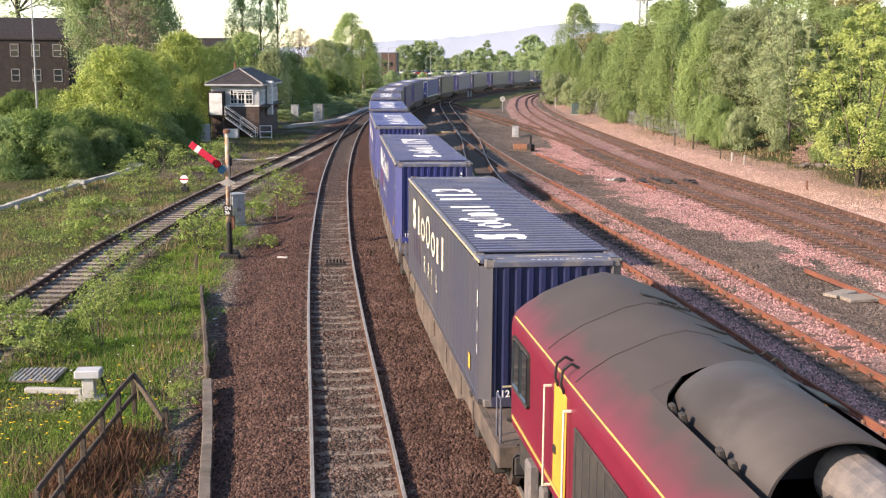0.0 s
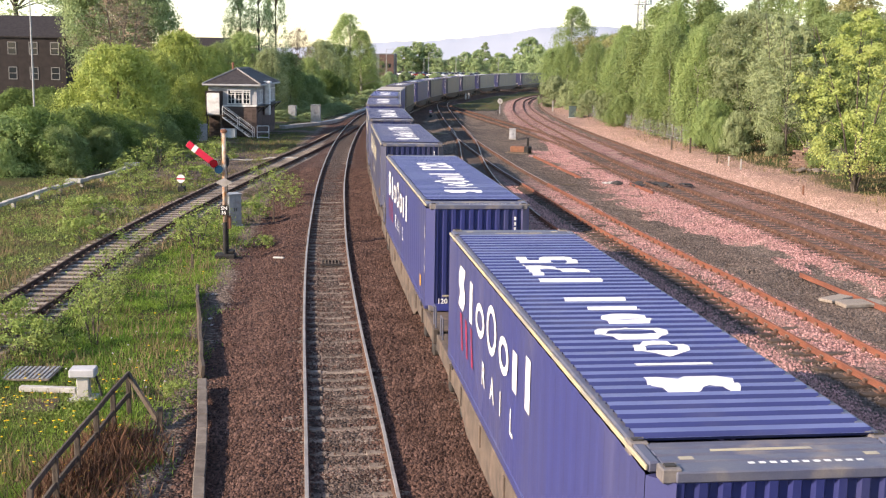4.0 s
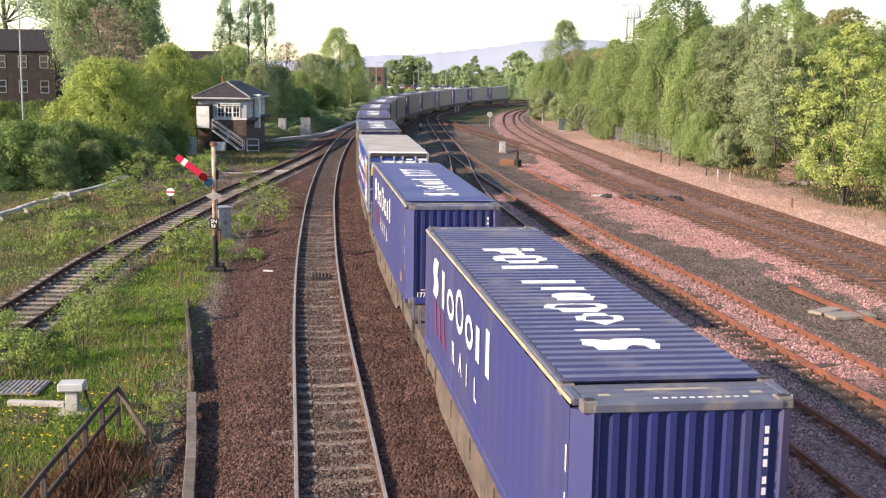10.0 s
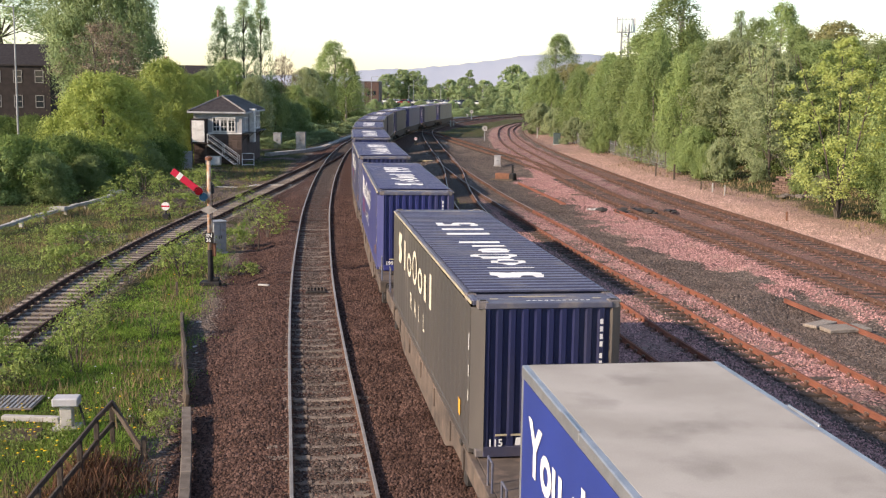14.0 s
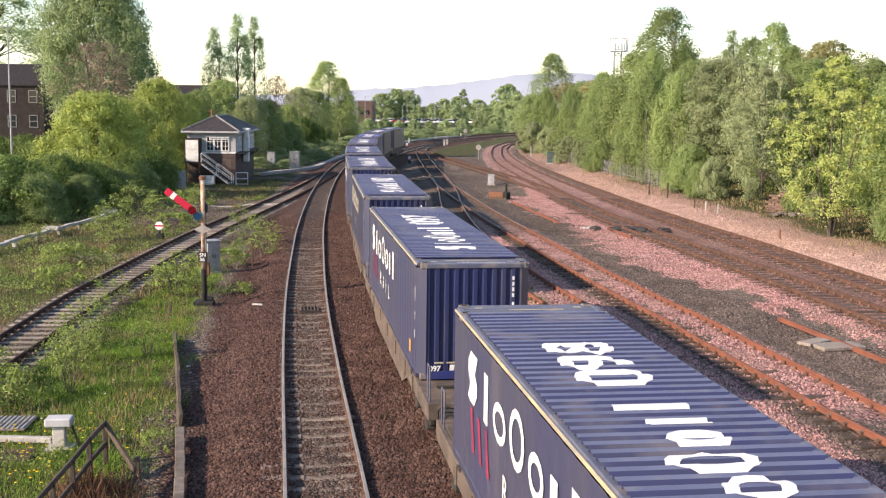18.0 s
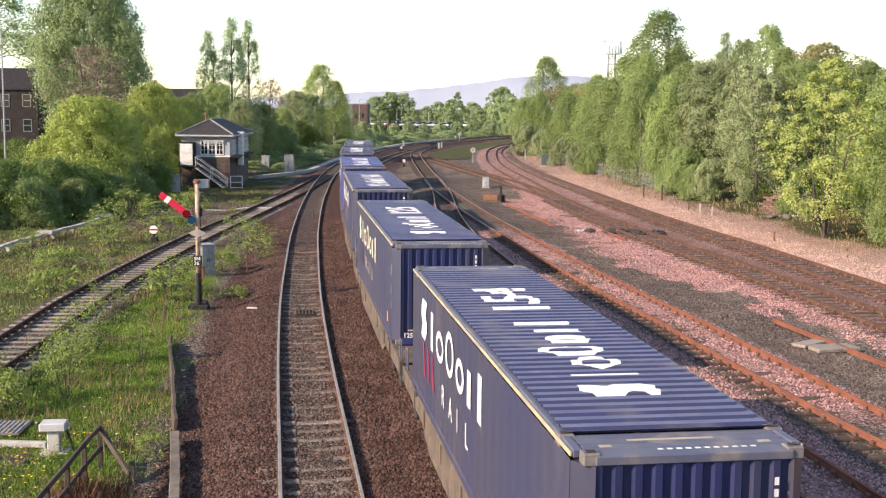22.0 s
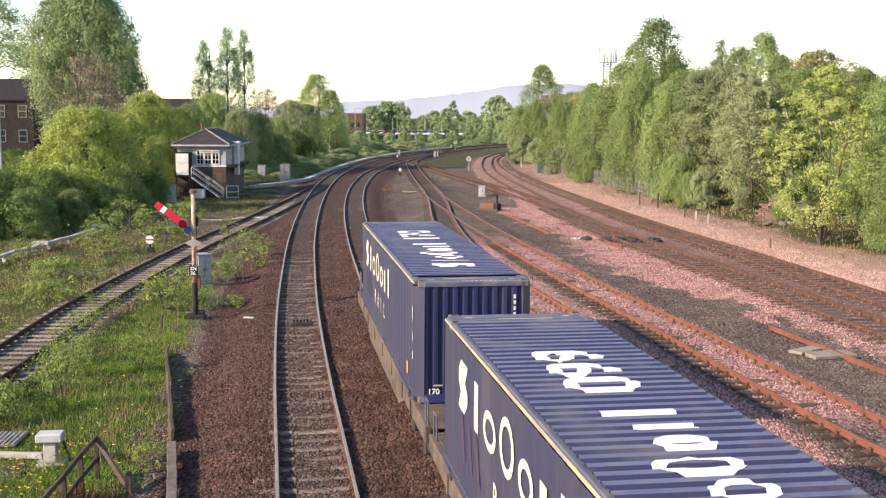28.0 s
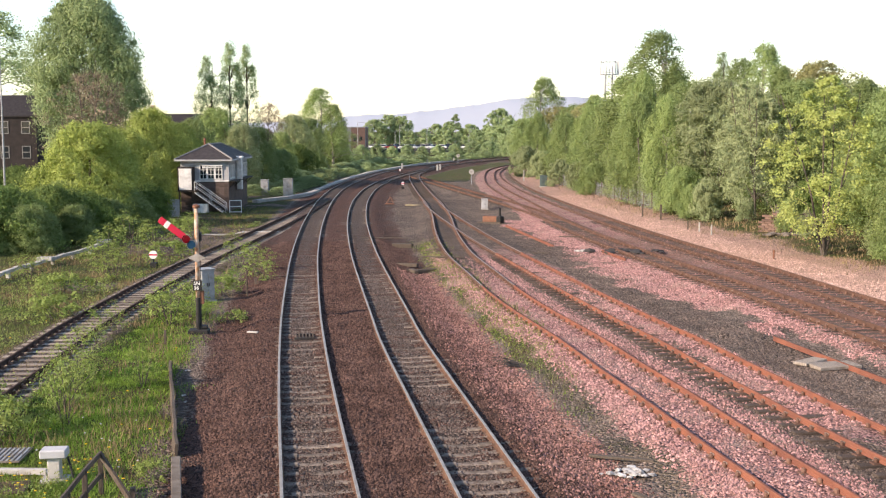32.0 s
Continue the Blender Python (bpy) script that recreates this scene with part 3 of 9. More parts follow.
    grass = np.maximum(grass, sm(right + 3.2 * (n1 - 0.5), 4.5, 6.6) * (Y > -50))
    far = (np.abs(X) > 60) | (Y > 300) | (Y < -80)
    grass = np.where(far, 1.0, grass)
    ny, nx = X.shape
    idx = np.arange(ny * nx).reshape(ny, nx)
    F = np.stack([idx[:-1, :-1], idx[:-1, 1:], idx[1:, 1:], idx[1:, :-1]], -1).reshape(-1, 4)
    me = bpy.data.meshes.new("ground")
    me.vertices.add(ny * nx)
    me.vertices.foreach_set("co", np.stack([X, Y, z], -1).astype(np.float32).reshape(-1))
    me.loops.add(F.size)
    me.loops.foreach_set("vertex_index", F.reshape(-1).astype(np.int32))
    me.polygons.add(len(F))
    me.polygons.foreach_set("loop_start", np.arange(len(F), dtype=np.int32) * 4)
    me.update(calc_edges=True)
    me.polygons.foreach_set("use_smooth", [True] * len(F))
    for n, v in (("grass", grass), ("brown", brown), ("pink", pink), ("sand", sand), ("rust", rust), ("oil", oil)):
        me.attributes.new(n, "FLOAT", "POINT").data.foreach_set("value", np.clip(v, 0, 1).astype(np.float32).reshape(-1))
    me.materials.append(M["ground"])
    ob = new("ground", me)
    return tagged(ob, "railway land of brown and pink ballast, bare earth and rough grass", "ground", kind="structure"), (xs, ys, z, grass, pink)


ground, (GX, GY, GZ, GG, GP) = build_ground()


def ground_z(x, y):
    i = min(max(int(np.searchsorted(GX, x)) - 1, 0), len(GX) - 2)
    j = min(max(int(np.searchsorted(GY, y)) - 1, 0), len(GY) - 2)
    u, v = (x - GX[i]) / (GX[i + 1] - GX[i]), (y - GY[j]) / (GY[j + 1] - GY[j])
    return float((GZ[j, i] * (1 - u) + GZ[j, i + 1] * u) * (1 - v) + (GZ[j + 1, i] * (1 - u) + GZ[j + 1, i + 1] * u) * v)


# ---- tracks ----
RAIL = [(-0.07, -0.16), (0.07, -0.16), (0.07, -0.148), (0.012, -0.128), (0.010, -0.045), (0.036, -0.034), (0.036, -0.006), (0.028, 0.0), (-0.028, 0.0), (-0.036, -0.006), (-0.036, -0.034), (-0.010, -0.045), (-0.012, -0.128), (-0.07, -0.148)]


BULL = [(-0.036, -0.165), (0.036, -0.165), (0.036, -0.118), (0.024, -0.108), (0.024, -0.062), (0.036, -0.052), (0.036, -0.006), (0.028, 0.0), (-0.028, 0.0), (-0.036, -0.006), (-0.036, -0.052), (-0.024, -0.062), (-0.024, -0.108), (-0.036, -0.118)]


def rail_mesh(line, off, section):
    d, n = normals_of(line)
    c = line + n * off
    k = len(section)
    V, F, MI = [], [], []
    for p, nn in zip(c, n):
        V += [(p[0] + nn[0] * u, p[1] + nn[1] * u, w) for u, w in section]
    for i in range(len(c) - 1):
        for j in range(k):
            a, b = i * k + j, i * k + (j + 1) % k
            F.append((a, b, b + k, a + k))
            MI.append(1 if j in (6, 7, 8) else 0)
    F += [tuple(range(k)), tuple(range((len(c) - 1) * k, len(c) * k))]
    return V, F, MI + [0, 0]


def sleeper_mesh(name, concrete):
    bm = bmesh.new()
    if concrete:
        for sx in (-1, 1):
            box(bm, sx * 0.80, 0, -0.21, 0.90, 0.26, 0.12, bev=0.03)
            box(bm, sx * 0.7525, 0.09, -0.155, 0.24, 0.05, 0.04)
            box(bm, sx * 0.7525, -0.09, -0.155, 0.24, 0.05, 0.04)
        box(bm, 0, 0, -0.225, 0.8, 0.22, 0.10, bev=0.02)
    else:
        box(bm, 0, 0, -0.245, 2.6, 0.25, 0.11, bev=0.015)
        for sx in (-1, 1):
            # cast chair with two jaws, and the key outside the rail
            box(bm, sx * 0.7525, 0, -0.175, 0.38, 0.19, 0.035, mi=1)
            for sy in (-1, 1):
                box(bm, sx * 0.7525 + sy * 0.082, 0, -0.115, 0.07, 0.11, 0.10, bev=0.015, mi=1)
            box(bm, sx * (0.7525 + 0.052), 0.02, -0.085, 0.032, 0.15, 0.04, mi=2)
    me = bpy.data.meshes.new(name)
    bm.to_mesh(me)
    bm.free()
    me.materials.append(M["concrete" if concrete else "timber"])
    me.materials.append(M["chair"])
    me.materials.append(M["key"])
    return me


CONC, TIMB, GREY = sleeper_mesh("concrete_sleeper", True), sleeper_mesh("timber_sleeper", False), sleeper_mesh("grey_sleeper", False)
M["greywood"] = mat("weathered_sleeper", (0.33, 0.285, 0.235), (0.20, 0.165, 0.13), 6, 0.9, bump=0.5, vary=0.3, streak=(1, 8, 1))
GREY.materials[0] = M["greywood"]


b_ = bmesh.new()
box(b_, 0, 0, -0.235, 2.6, 0.26, 0.11)
PLAINS = bpy.data.meshes.new("plain_sleeper")
b_.to_mesh(PLAINS)
b_.free()


def build_track(name, concrete, rusty, label, near, far, gap=0.7, me=None, worn=0.0):
    root = thing("railway_track", label, "railway track", kind="structure")
    L = LINE[name]
    for off in (-0.7525, 0.7525):
        seg = L[(L[:, 1] > near - 60)] if name.endswith("main") else L
        V, F, MI = rail_mesh(seg, off, RAIL if concrete else BULL)
        r = mesh_of("rail", V, F, [M[("rail_side", "rust_rail", "brown_rail", "dark_rail")[rusty]], M[("steel", "rust_rail", "brown_rail", "dark_rail")[rusty]], M["brown_rail"], M["dark_rail"], M["dull_steel"]], root)
        if worn:
            far_y = [seg[min(i // len(RAIL), len(seg) - 1)][1] for i in range(len(MI))]
            MI = [k if y < worn else 4 if k == 1 else 2 for k, y in zip(MI, far_y)]
        r.data.polygons.foreach_set("material_index", MI)
    d, n = normals_of(L)
    s = np.arange(len(L)) * 0.5
    me = me or (CONC if concrete else TIMB)
    rng = random.Random(name)
    u, lose = gap, []
    while u < s[-1] - 0.3:
        x, y = np.interp(u, s, L[:, 0]), np.interp(u, s, L[:, 1])
        nx, ny = np.interp(u, s, n[:, 0]), np.interp(u, s, n[:, 1])
        if near < y < far:
            a = math.degrees(math.atan2(ny, nx)) + rng.uniform(-0.8, 0.8)
            m = pose(x, y, rng.uniform(-0.012, 0.0), 0, 0, a)
            if y < near + (115 if not concrete else 125):
                o = new("sleeper", me)
                o.parent, o.matrix_basis = root, m
            else:
                lose.append(m)
        u += gap * rng.uniform(0.98, 1.02)
    if lose:
        me = PLAINS
        co, fa = np.array([v.co for v in me.vertices]), [tuple(p.vertices) for p in me.polygons]
        V, F = [], []
        for m in lose:
            k = len(V)
            V += [tuple(m @ Vector(c)) for c in co]
            F += [tuple(i + k for i in f) for f in fa]
        tagged(mesh_of("far_sleepers", V, F, M["concrete" if concrete else "timber"], root), kind="stuff")
    return root


build_track("up_main", True, 0, "main line track with bright railheads on concrete sleepers", -8, 240)
build_track("down_main", True, 0, "main line track with bright railheads under the freight train", -8, 240)
build_track("loop_siding", False, 1, "siding track with orange rusty rails on timber sleepers", 8, 190, worn=52)
build_track("yard_lead", False, 1, "disused track with thick orange rust in pink ballast", 8, 112, worn=66)
build_track("goods_near", False, 2, "old curving goods track of brown rusty rails", 26, 200)
build_track("goods_far", False, 2, "old goods track beside a wooded bank", 26, 200)
build_track("old_siding", False, 3, "overgrown siding track with brown rails on weathered sleepers", 8, 116, me=GREY)
build_track("crossover", False, 2, "crossover track between siding and goods line", 84, 174)

# ---- the freight train ----
CL, CW, CH, DECK = 13.716, 2.50, 2.56, 1.17
RIB, RIBH = 0.28, 0.042


RF = (0, 0.46, 0.60, 0.86)                            # along one rib: top, slope, groove, slope


def roof_h(y):
    """Height of the ribbed roof sheet along the container."""
    if abs(y) > CL / 2 - 0.78:
        return 0.0
    f = ((y + 100.0) / RIB) % 1.0
    return RIBH * (1 if f < RF[1] else (RF[2] - f) / (RF[2] - RF[1]) if f < RF[2] else 0 if f < RF[3] else (f - RF[3]) / (1 - RF[3]))


def text_bm(body, size, bold=0.0):
    """Lettering as a flat mesh: reading along +x, up along +y, starting at 0."""
    cu = bpy.data.curves.new("letters", "FONT")
    cu.body, cu.size, cu.offset, cu.resolution_u = body, size, bold, 3
    ob = new("letters", cu)
    me = bpy.data.meshes.new_from_object(ob.evaluated_get(bpy.context.evaluated_depsgraph_get()))
    bm = bmesh.new()
    bm.from_mesh(me)
    bpy.data.objects.remove(ob)
    bpy.data.meshes.remove(me)
    return bm


def poly(bm, pts):
    return bm.faces.new([bm.verts.new((x, y, 0)) for x, y in pts])


def bar2(bm, x, y, w, h, slant=0.0):
    poly(bm, [(x - slant * h / 2, y), (x + w - slant * h / 2, y), (x + w + slant * h / 2, y + h), (x + slant * h / 2, y + h)])


def ring2(bm, x, y, w, h, t, n=14):
    o = [bm.verts.new((x + w / 2 + w / 2 * math.cos(a), y + h / 2 + h / 2 * math.sin(a), 0)) for a in [i * 2 * math.pi / n for i in range(n)]]
    i_ = [bm.verts.new((x + w / 2 + (w / 2 - t) * math.cos(a), y + h / 2 + (h / 2 - t * 0.8) * math.sin(a), 0)) for a in [i * 2 * math.pi / n for i in range(n)]]
    for k in range(n):
        bm.faces.new((o[k], o[(k + 1) % n], i_[(k + 1) % n], i_[k]))


def mark_shapes(length, cap):
    """The operator's name as seven plain shapes of the letters' size: a slab, bars and rings."""
    k, xh, t = length / 7.3, cap * 0.72, cap * 0.19
    out = []
    for kind, x, w, h in (("slab", 0.0, 0.84, cap), ("bar", 1.45, 0.32, cap * 0.92), ("ring", 2.2, 0.95, xh), ("ring", 3.4, 0.95, cap), ("ring", 4.6, 0.85, xh), ("bar", 5.78, 0.34, xh), ("bar", 6.75, 0.32, cap * 0.92)):
        bm = bmesh.new()
        if kind == "ring":
            ring2(bm, x * k, 0.0, w * k, h, t)
        elif kind == "bar":
            bar2(bm, x * k, 0.0, w * k, h)
        else:
            c = 0.22 * k
            poly(bm, [(c, 0), (0.7 * w * k, 0), (w * k, 0.25 * h), (w * k, 0.45 * h), (0.72 * w * k, 0.62 * h), (w * k, h * 0.98), (c, h), (0, 0.78 * h), (0, 0.55 * h), (0.25 * w * k, 0.36 * h), (0, 0.05 * h)])
        out.append(bm)
    return out


def onto_roof(bm, y0, x0):
    """Lay flat lettering on the ribbed roof: reading towards +y, up towards -x, following the ribs."""
    bmesh.ops.transform(bm, matrix=pose(x0, y0, 0, 0, 0, 90), verts=bm.verts)
    ys = [v.co.y for v in bm.verts]
    k = math.floor((min(ys) + 100) / RIB)
    while k * RIB - 100 < max(ys):
        for f in RF:
            yy = (k + f) * RIB - 100
            if min(ys) < yy < max(ys):
                bmesh.ops.bisect_plane(bm, geom=bm.verts[:] + bm.edges[:] + bm.faces[:], plane_co=(0, yy, 0), plane_no=(0, 1, 0))
        k += 1
    for v in bm.verts:
        v.co.z = CH + roof_h(v.co.y) + 0.005
    return bm


def onto_left(bm, y0, z0):
    """Stand flat lettering on the side that faces -x: reading towards -y."""
    m = Matrix(((0, 0, -1, -CW / 2 - 0.012), (-1, 0, 0, y0), (0, 1, 0, z0), (0, 0, 0, 1)))
    bmesh.ops.transform(bm, matrix=m, verts=bm.verts)
    return bm


def onto_front(bm, x0, z0):
    """Stand flat lettering on the end that faces -y: reading towards +x."""
    m = Matrix(((1, 0, 0, x0), (0, 0, -1, -CL / 2 - 0.012), (0, 1, 0, z0), (0, 0, 0, 1)))
    bmesh.ops.transform(bm, matrix=m, verts=bm.verts)
    return bm


def strip_bm(prof, a, b, flip=False, crest=9.0):
    """A sheet swept straight from a to b; prof: points (u, h) mapped by the callers a and b."""
    bm = bmesh.new()
    va, vb = [bm.verts.new(a(u, h)) for u, h in prof], [bm.verts.new(b(u, h)) for u, h in prof]
    for i in range(len(prof) - 1):
        q = (va[i], va[i + 1], vb[i + 1], vb[i])
        f = bm.faces.new(q[::-1] if flip else q)
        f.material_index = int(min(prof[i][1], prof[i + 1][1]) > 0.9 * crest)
    return bm


def corr(lo, hi, period, depth):
    out, u = [], lo
    while u + period <= hi + 1e-6:
        out += [(u, 0), (u + period * 0.36, 0), (u + period * 0.5, -depth), (u + period * 0.86, -depth)]
        u += period
    return [(lo - 0.001, 0)] + out + [(hi, 0)]


CX, CC = 0.20, 0.24


def build_container(paint, side_paint, roof_paint, label):
    root = thing("shipping_container", label, "container", group="containers on the train")
    P, S, T = M[paint], M[side_paint], M[roof_paint]
    h2, w2 = CL / 2, CW / 2
    ys = sorted({round(k * RIB - 100 + f * RIB, 4) for k in range(280, 380) for f in RF} | {-h2 + 0.78, h2 - 0.78})
    prof = [(y, roof_h(y)) for y in ys if abs(y) <= h2 - 0.779]
    # grooves take the shaded colour, rib tops the lit one
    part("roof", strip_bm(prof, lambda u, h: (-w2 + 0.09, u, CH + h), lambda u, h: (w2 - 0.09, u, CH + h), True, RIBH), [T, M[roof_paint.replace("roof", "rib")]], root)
    for s in (-1, 1):
        bm = bmesh.new()
        for dy in (0.33, 0.51, 0.69):
            box(bm, 0, s * (h2 - dy), CH - 0.03, CW - 0.26, 0.15, 0.075, bev=0.018)
        box(bm, 0, s * (h2 - 0.52), CH - 0.05, CW - 0.20, 0.54, 0.07)
        plate = part("roof_end_plate", bm, M["grey_plate"], root, "scuffed grey roof plate")
        bm = bmesh.new()
        box(bm, 0.1 * s, s * (h2 - 0.51), CH + 0.009, 0.95, 0.05, 0.006)
        for dx in (-0.86, 0.86):
            box(bm, dx, s * (h2 - 0.33), CH + 0.009, 0.13, 0.07, 0.006)
        part("worn_mark", bm, M["gold"], plate, "worn yellow paint mark")
        bm = bmesh.new()
        box(bm, 0, s * (h2 - 0.13), CH - 0.05, CW - 2 * CX, 0.25, 0.10, bev=0.012)
        part("header", bm, M["grey_plate"], root, "grey header beam")
        bm = bmesh.new()
        box(bm, 0, s * (h2 - 0.10), 0.09, CW - 2 * CX, 0.20, 0.18, bev=0.012)
        part("sill", bm, P, root)
        for sx in (-1, 1):
            # chamfered corner post
            bm = bmesh.new()
            pts = [(sx * w2, s * (h2 - CC)), (sx * (w2 - CX), s * h2), (sx * (w2 - CX - 0.05), s * (h2 - 0.10)), (sx * (w2 - 0.10), s * (h2 - CC - 0.04))]
            lo, hi = [bm.verts.new((x, y, 0.10)) for x, y in pts], [bm.verts.new((x, y, CH - 0.10)) for x, y in pts]
            for i in range(4):
                bm.faces.new((lo[i], lo[(i + 1) % 4], hi[(i + 1) % 4], hi[i]))
            bm.faces.new(lo), bm.faces.new(hi)
            bmesh.ops.recalc_face_normals(bm, faces=bm.faces[:])
            part("corner_post", bm, S, root)
            for yy in (h2 - 0.12, h2 - 0.80):
                for zz in (0.06, CH - 0.055):
                    bm = bmesh.new()
                    box(bm, sx * (w2 - (0.17 if yy > h2 - 0.5 else 0.085)), s * yy, zz + (0.012 if zz > 1 else 0), 0.18, 0.18, 0.13, bev=0.012)
                    box(bm, sx * (w2 - (0.17 if yy > h2 - 0.5 else 0.085)), s * yy, zz + (0.08 if zz > 1 else 0), 0.10, 0.07, 0.02, mi=1)
                    part("corner_casting", bm, [M["casting"], M["dark"]], root)
    for sx in (-1, 1):
        # lightly ribbed side sheet
        prof = corr(-h2 + CC + 0.02, h2 - CC - 0.02, 0.55, 0.006)
        part("side_panel", strip_bm(prof, lambda u, h: (sx * (w2 + h), u, 0.14), lambda u, h: (sx * (w2 + h), u, CH - 0.09), sx < 0), S, root)
        bm = bmesh.new()
        box(bm, sx * (w2 - 0.075), 0, CH - 0.035, 0.11, CL - 2 * CC, 0.10, bev=0.016)
        part("top_rail", bm, M["grey_plate"], root, "worn grey top rail")
        bm = bmesh.new()
        box(bm, sx * (w2 - 0.004), 0, CH - 0.035, 0.03, CL - 2 * CC, 0.05, bev=0.008)
        part("rail_stripe", bm, M["gold"], root, "thin faded cream stripe")
        bm = bmesh.new()
        box(bm, sx * (w2 - 0.045), 0, 0.08, 0.10, CL - 2 * CC, 0.15, bev=0.012)
        part("bottom_rail", bm, S, root)
    prof = corr(-w2 + CX, w2 - CX, 0.21, 0.045)
    # the front wall's shade comes with its darker paint
    part("front_wall", strip_bm(prof, lambda u, h: (u, -h2 + 0.02 - h, 0.15), lambda u, h: (u, -h2 + 0.02 - h, CH - 0.09)), M["end_" + ("bright" if paint == "bright" else "blue")], root)
    for sx in (-1, 1):
        bm = bmesh.new()
        box(bm, sx * 0.53, h2 - 0.05, CH / 2, 1.03, 0.06, CH - 0.3, bev=0.01)
        for dx in (-0.28, 0.28):
            rod(bm, (sx * 0.53 + dx, h2 + 0.0, 0.2), (sx * 0.53 + dx, h2 + 0.0, CH - 0.2), 0.02)
        part("door", bm, P, root)
    bm = bmesh.new()
    box(bm, 0, 0, 0.09, CW - 0.2, CL - 0.5, 0.1)
    part("floor", bm, M["dark"], root)
    return root


def build_wagon():
    """Half of a twin container wagon, with its outer end towards -y."""
    root = thing("container_wagon", "low dusty brown container wagon with fish-belly side sills", "wagon", group="wagons of the train")
    fy, ry = -CL / 2 - 1.95, CL / 2 + 1.80
    for sx in (-1, 1):
        bm = bmesh.new()
        prof = [(fy + 0.1, 0.80), (-4.9, 0.74), (-3.9, 0.42), (3.9, 0.42), (4.9, 0.74), (ry - 0.1, 0.80), (ry - 0.1, 1.14), (fy + 0.1, 1.14)]
        va, vb = [bm.verts.new((sx * 1.25, y, z)) for y, z in prof], [bm.verts.new((sx * 1.13, y, z)) for y, z in prof]
        bm.faces.new(va), bm.faces.new(vb[::-1])
        for i in range(len(prof)):
            bm.faces.new((va[i], va[(i + 1) % 8], vb[(i + 1) % 8], vb[i]))
        bmesh.ops.recalc_face_normals(bm, faces=bm.faces[:])
        bmesh.ops.bevel(bm, geom=bm.edges[:], offset=0.012, segments=1, affect="EDGES")
        part("side_sill", bm, M["wagon"], root)
        for y in (-6.2, -4.6, -2.3, 0, 2.3, 4.6, 6.2):
            bm = bmesh.new()
            box(bm, sx * 1.265, y, 0.93, 0.035, 0.10, 0.36, bev=0.008)
            part("stiffener", bm, M["wagon"], root)
        for y in (-5.9, 5.9):
            bm = bmesh.new()
            box(bm, sx * 1.20, y, 1.135, 0.16, 0.22, 0.07, bev=0.01)
            part("twistlock_bracket", bm, M["dark"], root)
        for y, d in ((fy + 0.25, 1), (ry - 0.25, -1)):
            bm = bmesh.new()
            rod(bm, (sx * 1.18, y, 1.04), (sx * 1.18, y, 1.85 if d > 0 else 1.6), 0.018)
            rod(bm, (sx * 1.18, y + d * 0.35, 1.04), (sx * 1.18, y + d * 0.35, 1.85 if d > 0 else 1.6), 0.018)
            rod(bm, (sx * 1.18, y, 1.85 if d > 0 else 1.6), (sx * 1.18, y + d * 0.35, 1.85 if d > 0 else 1.6), 0.018)
            part("handrail", bm, M["grey_plate"], root, "scuffed steel handrail")
    bm = bmesh.new()
    box(bm, 0, (fy + ry) / 2, 0.90, 0.5, ry - fy - 0.4, 0.25, bev=0.02)
    part("centre_sill", bm, M["wagon"], root)
    for y in (-5.2, -3.5, -1.75, 0, 1.75, 3.5, 5.2):
        bm = bmesh.new()
        box(bm, 0, y, 0.95, 2.3, 0.18, 0.2, bev=0.015)
        part("crossbeam", bm, M["wagon"], root)
    for y0, y1 in ((fy + 0.05, -CL / 2 + 0.6), (CL / 2 - 0.6, ry - 0.05)):
        bm = bmesh.new()
        box(bm, 0, (y0 + y1) / 2, 1.115, 2.26, y1 - y0, 0.05, bev=0.012)
        part("deck_plate", bm, M["wagon"], root)
    bm = bmesh.new()
    box(bm, 0, fy + 0.06, 0.98, 2.5, 0.14, 0.36, bev=0.015)
    part("headstock", bm, M["wagon"], root)
    for sx in (-1, 1):
        bm = bmesh.new()
        rod(bm, (sx * 0.88, fy, 1.0), (sx * 0.88, fy - 0.42, 1.0), 0.11, 12)
        box(bm, sx * 0.88, fy - 0.45, 1.0, 0.46, 0.06, 0.36, bev=0.05)
        part("buffer", bm, M["dark"], root)
    bm = bmesh.new()
    box(bm, 0, fy - 0.1, 0.95, 0.12, 0.5, 0.12, bev=0.02)
    rod(bm, (0, fy - 0.35, 0.95), (0, fy - 0.55, 0.75), 0.04)
    part("coupling", bm, M["dark"], root)
    bm = bmesh.new()
    rod(bm, (-0.45, fy + 0.55, 1.12), (-0.45, fy + 0.55, 1.40), 0.03)
    box(bm, -0.45, fy + 0.55, 1.45, 0.18, 0.12, 0.2, bev=0.02)
    part("brake_handle", bm, M["dark"], root)
    bm = bmesh.new()
    rod(bm, (0.35, fy + 0.35, 1.26), (0.35, fy + 0.95, 1.26), 0.13, 10)
    part("brake_cylinder", bm, M["dark"], root)
    bm = bmesh.new()
    for k in range(12):
        a, b = k * math.pi / 6, (k + 1) * math.pi / 6
        rod(bm, (0.75, fy + 0.45 + 0.2 * math.cos(a), 1.42 + 0.2 * math.sin(a)), (0.75, fy + 0.45 + 0.2 * math.cos(b), 1.42 + 0.2 * math.sin(b)), 0.018, 5)
    rod(bm, (0.75, fy + 0.45, 1.12), (0.75, fy + 0.45, 1.42), 0.025, 6)
    part("brake_wheel", bm, M["dark"], root, "dark hand brake wheel")
    bm = bmesh.new()
    box(bm, -0.1, fy + 0.95, 1.28, 0.42, 0.34, 0.28, bev=0.03)
    rod(bm, (-0.9, fy + 1.25, 1.19), (0.9, fy + 1.25, 1.19), 0.035, 6)
    part("valve_box", bm, M["dark"], root)
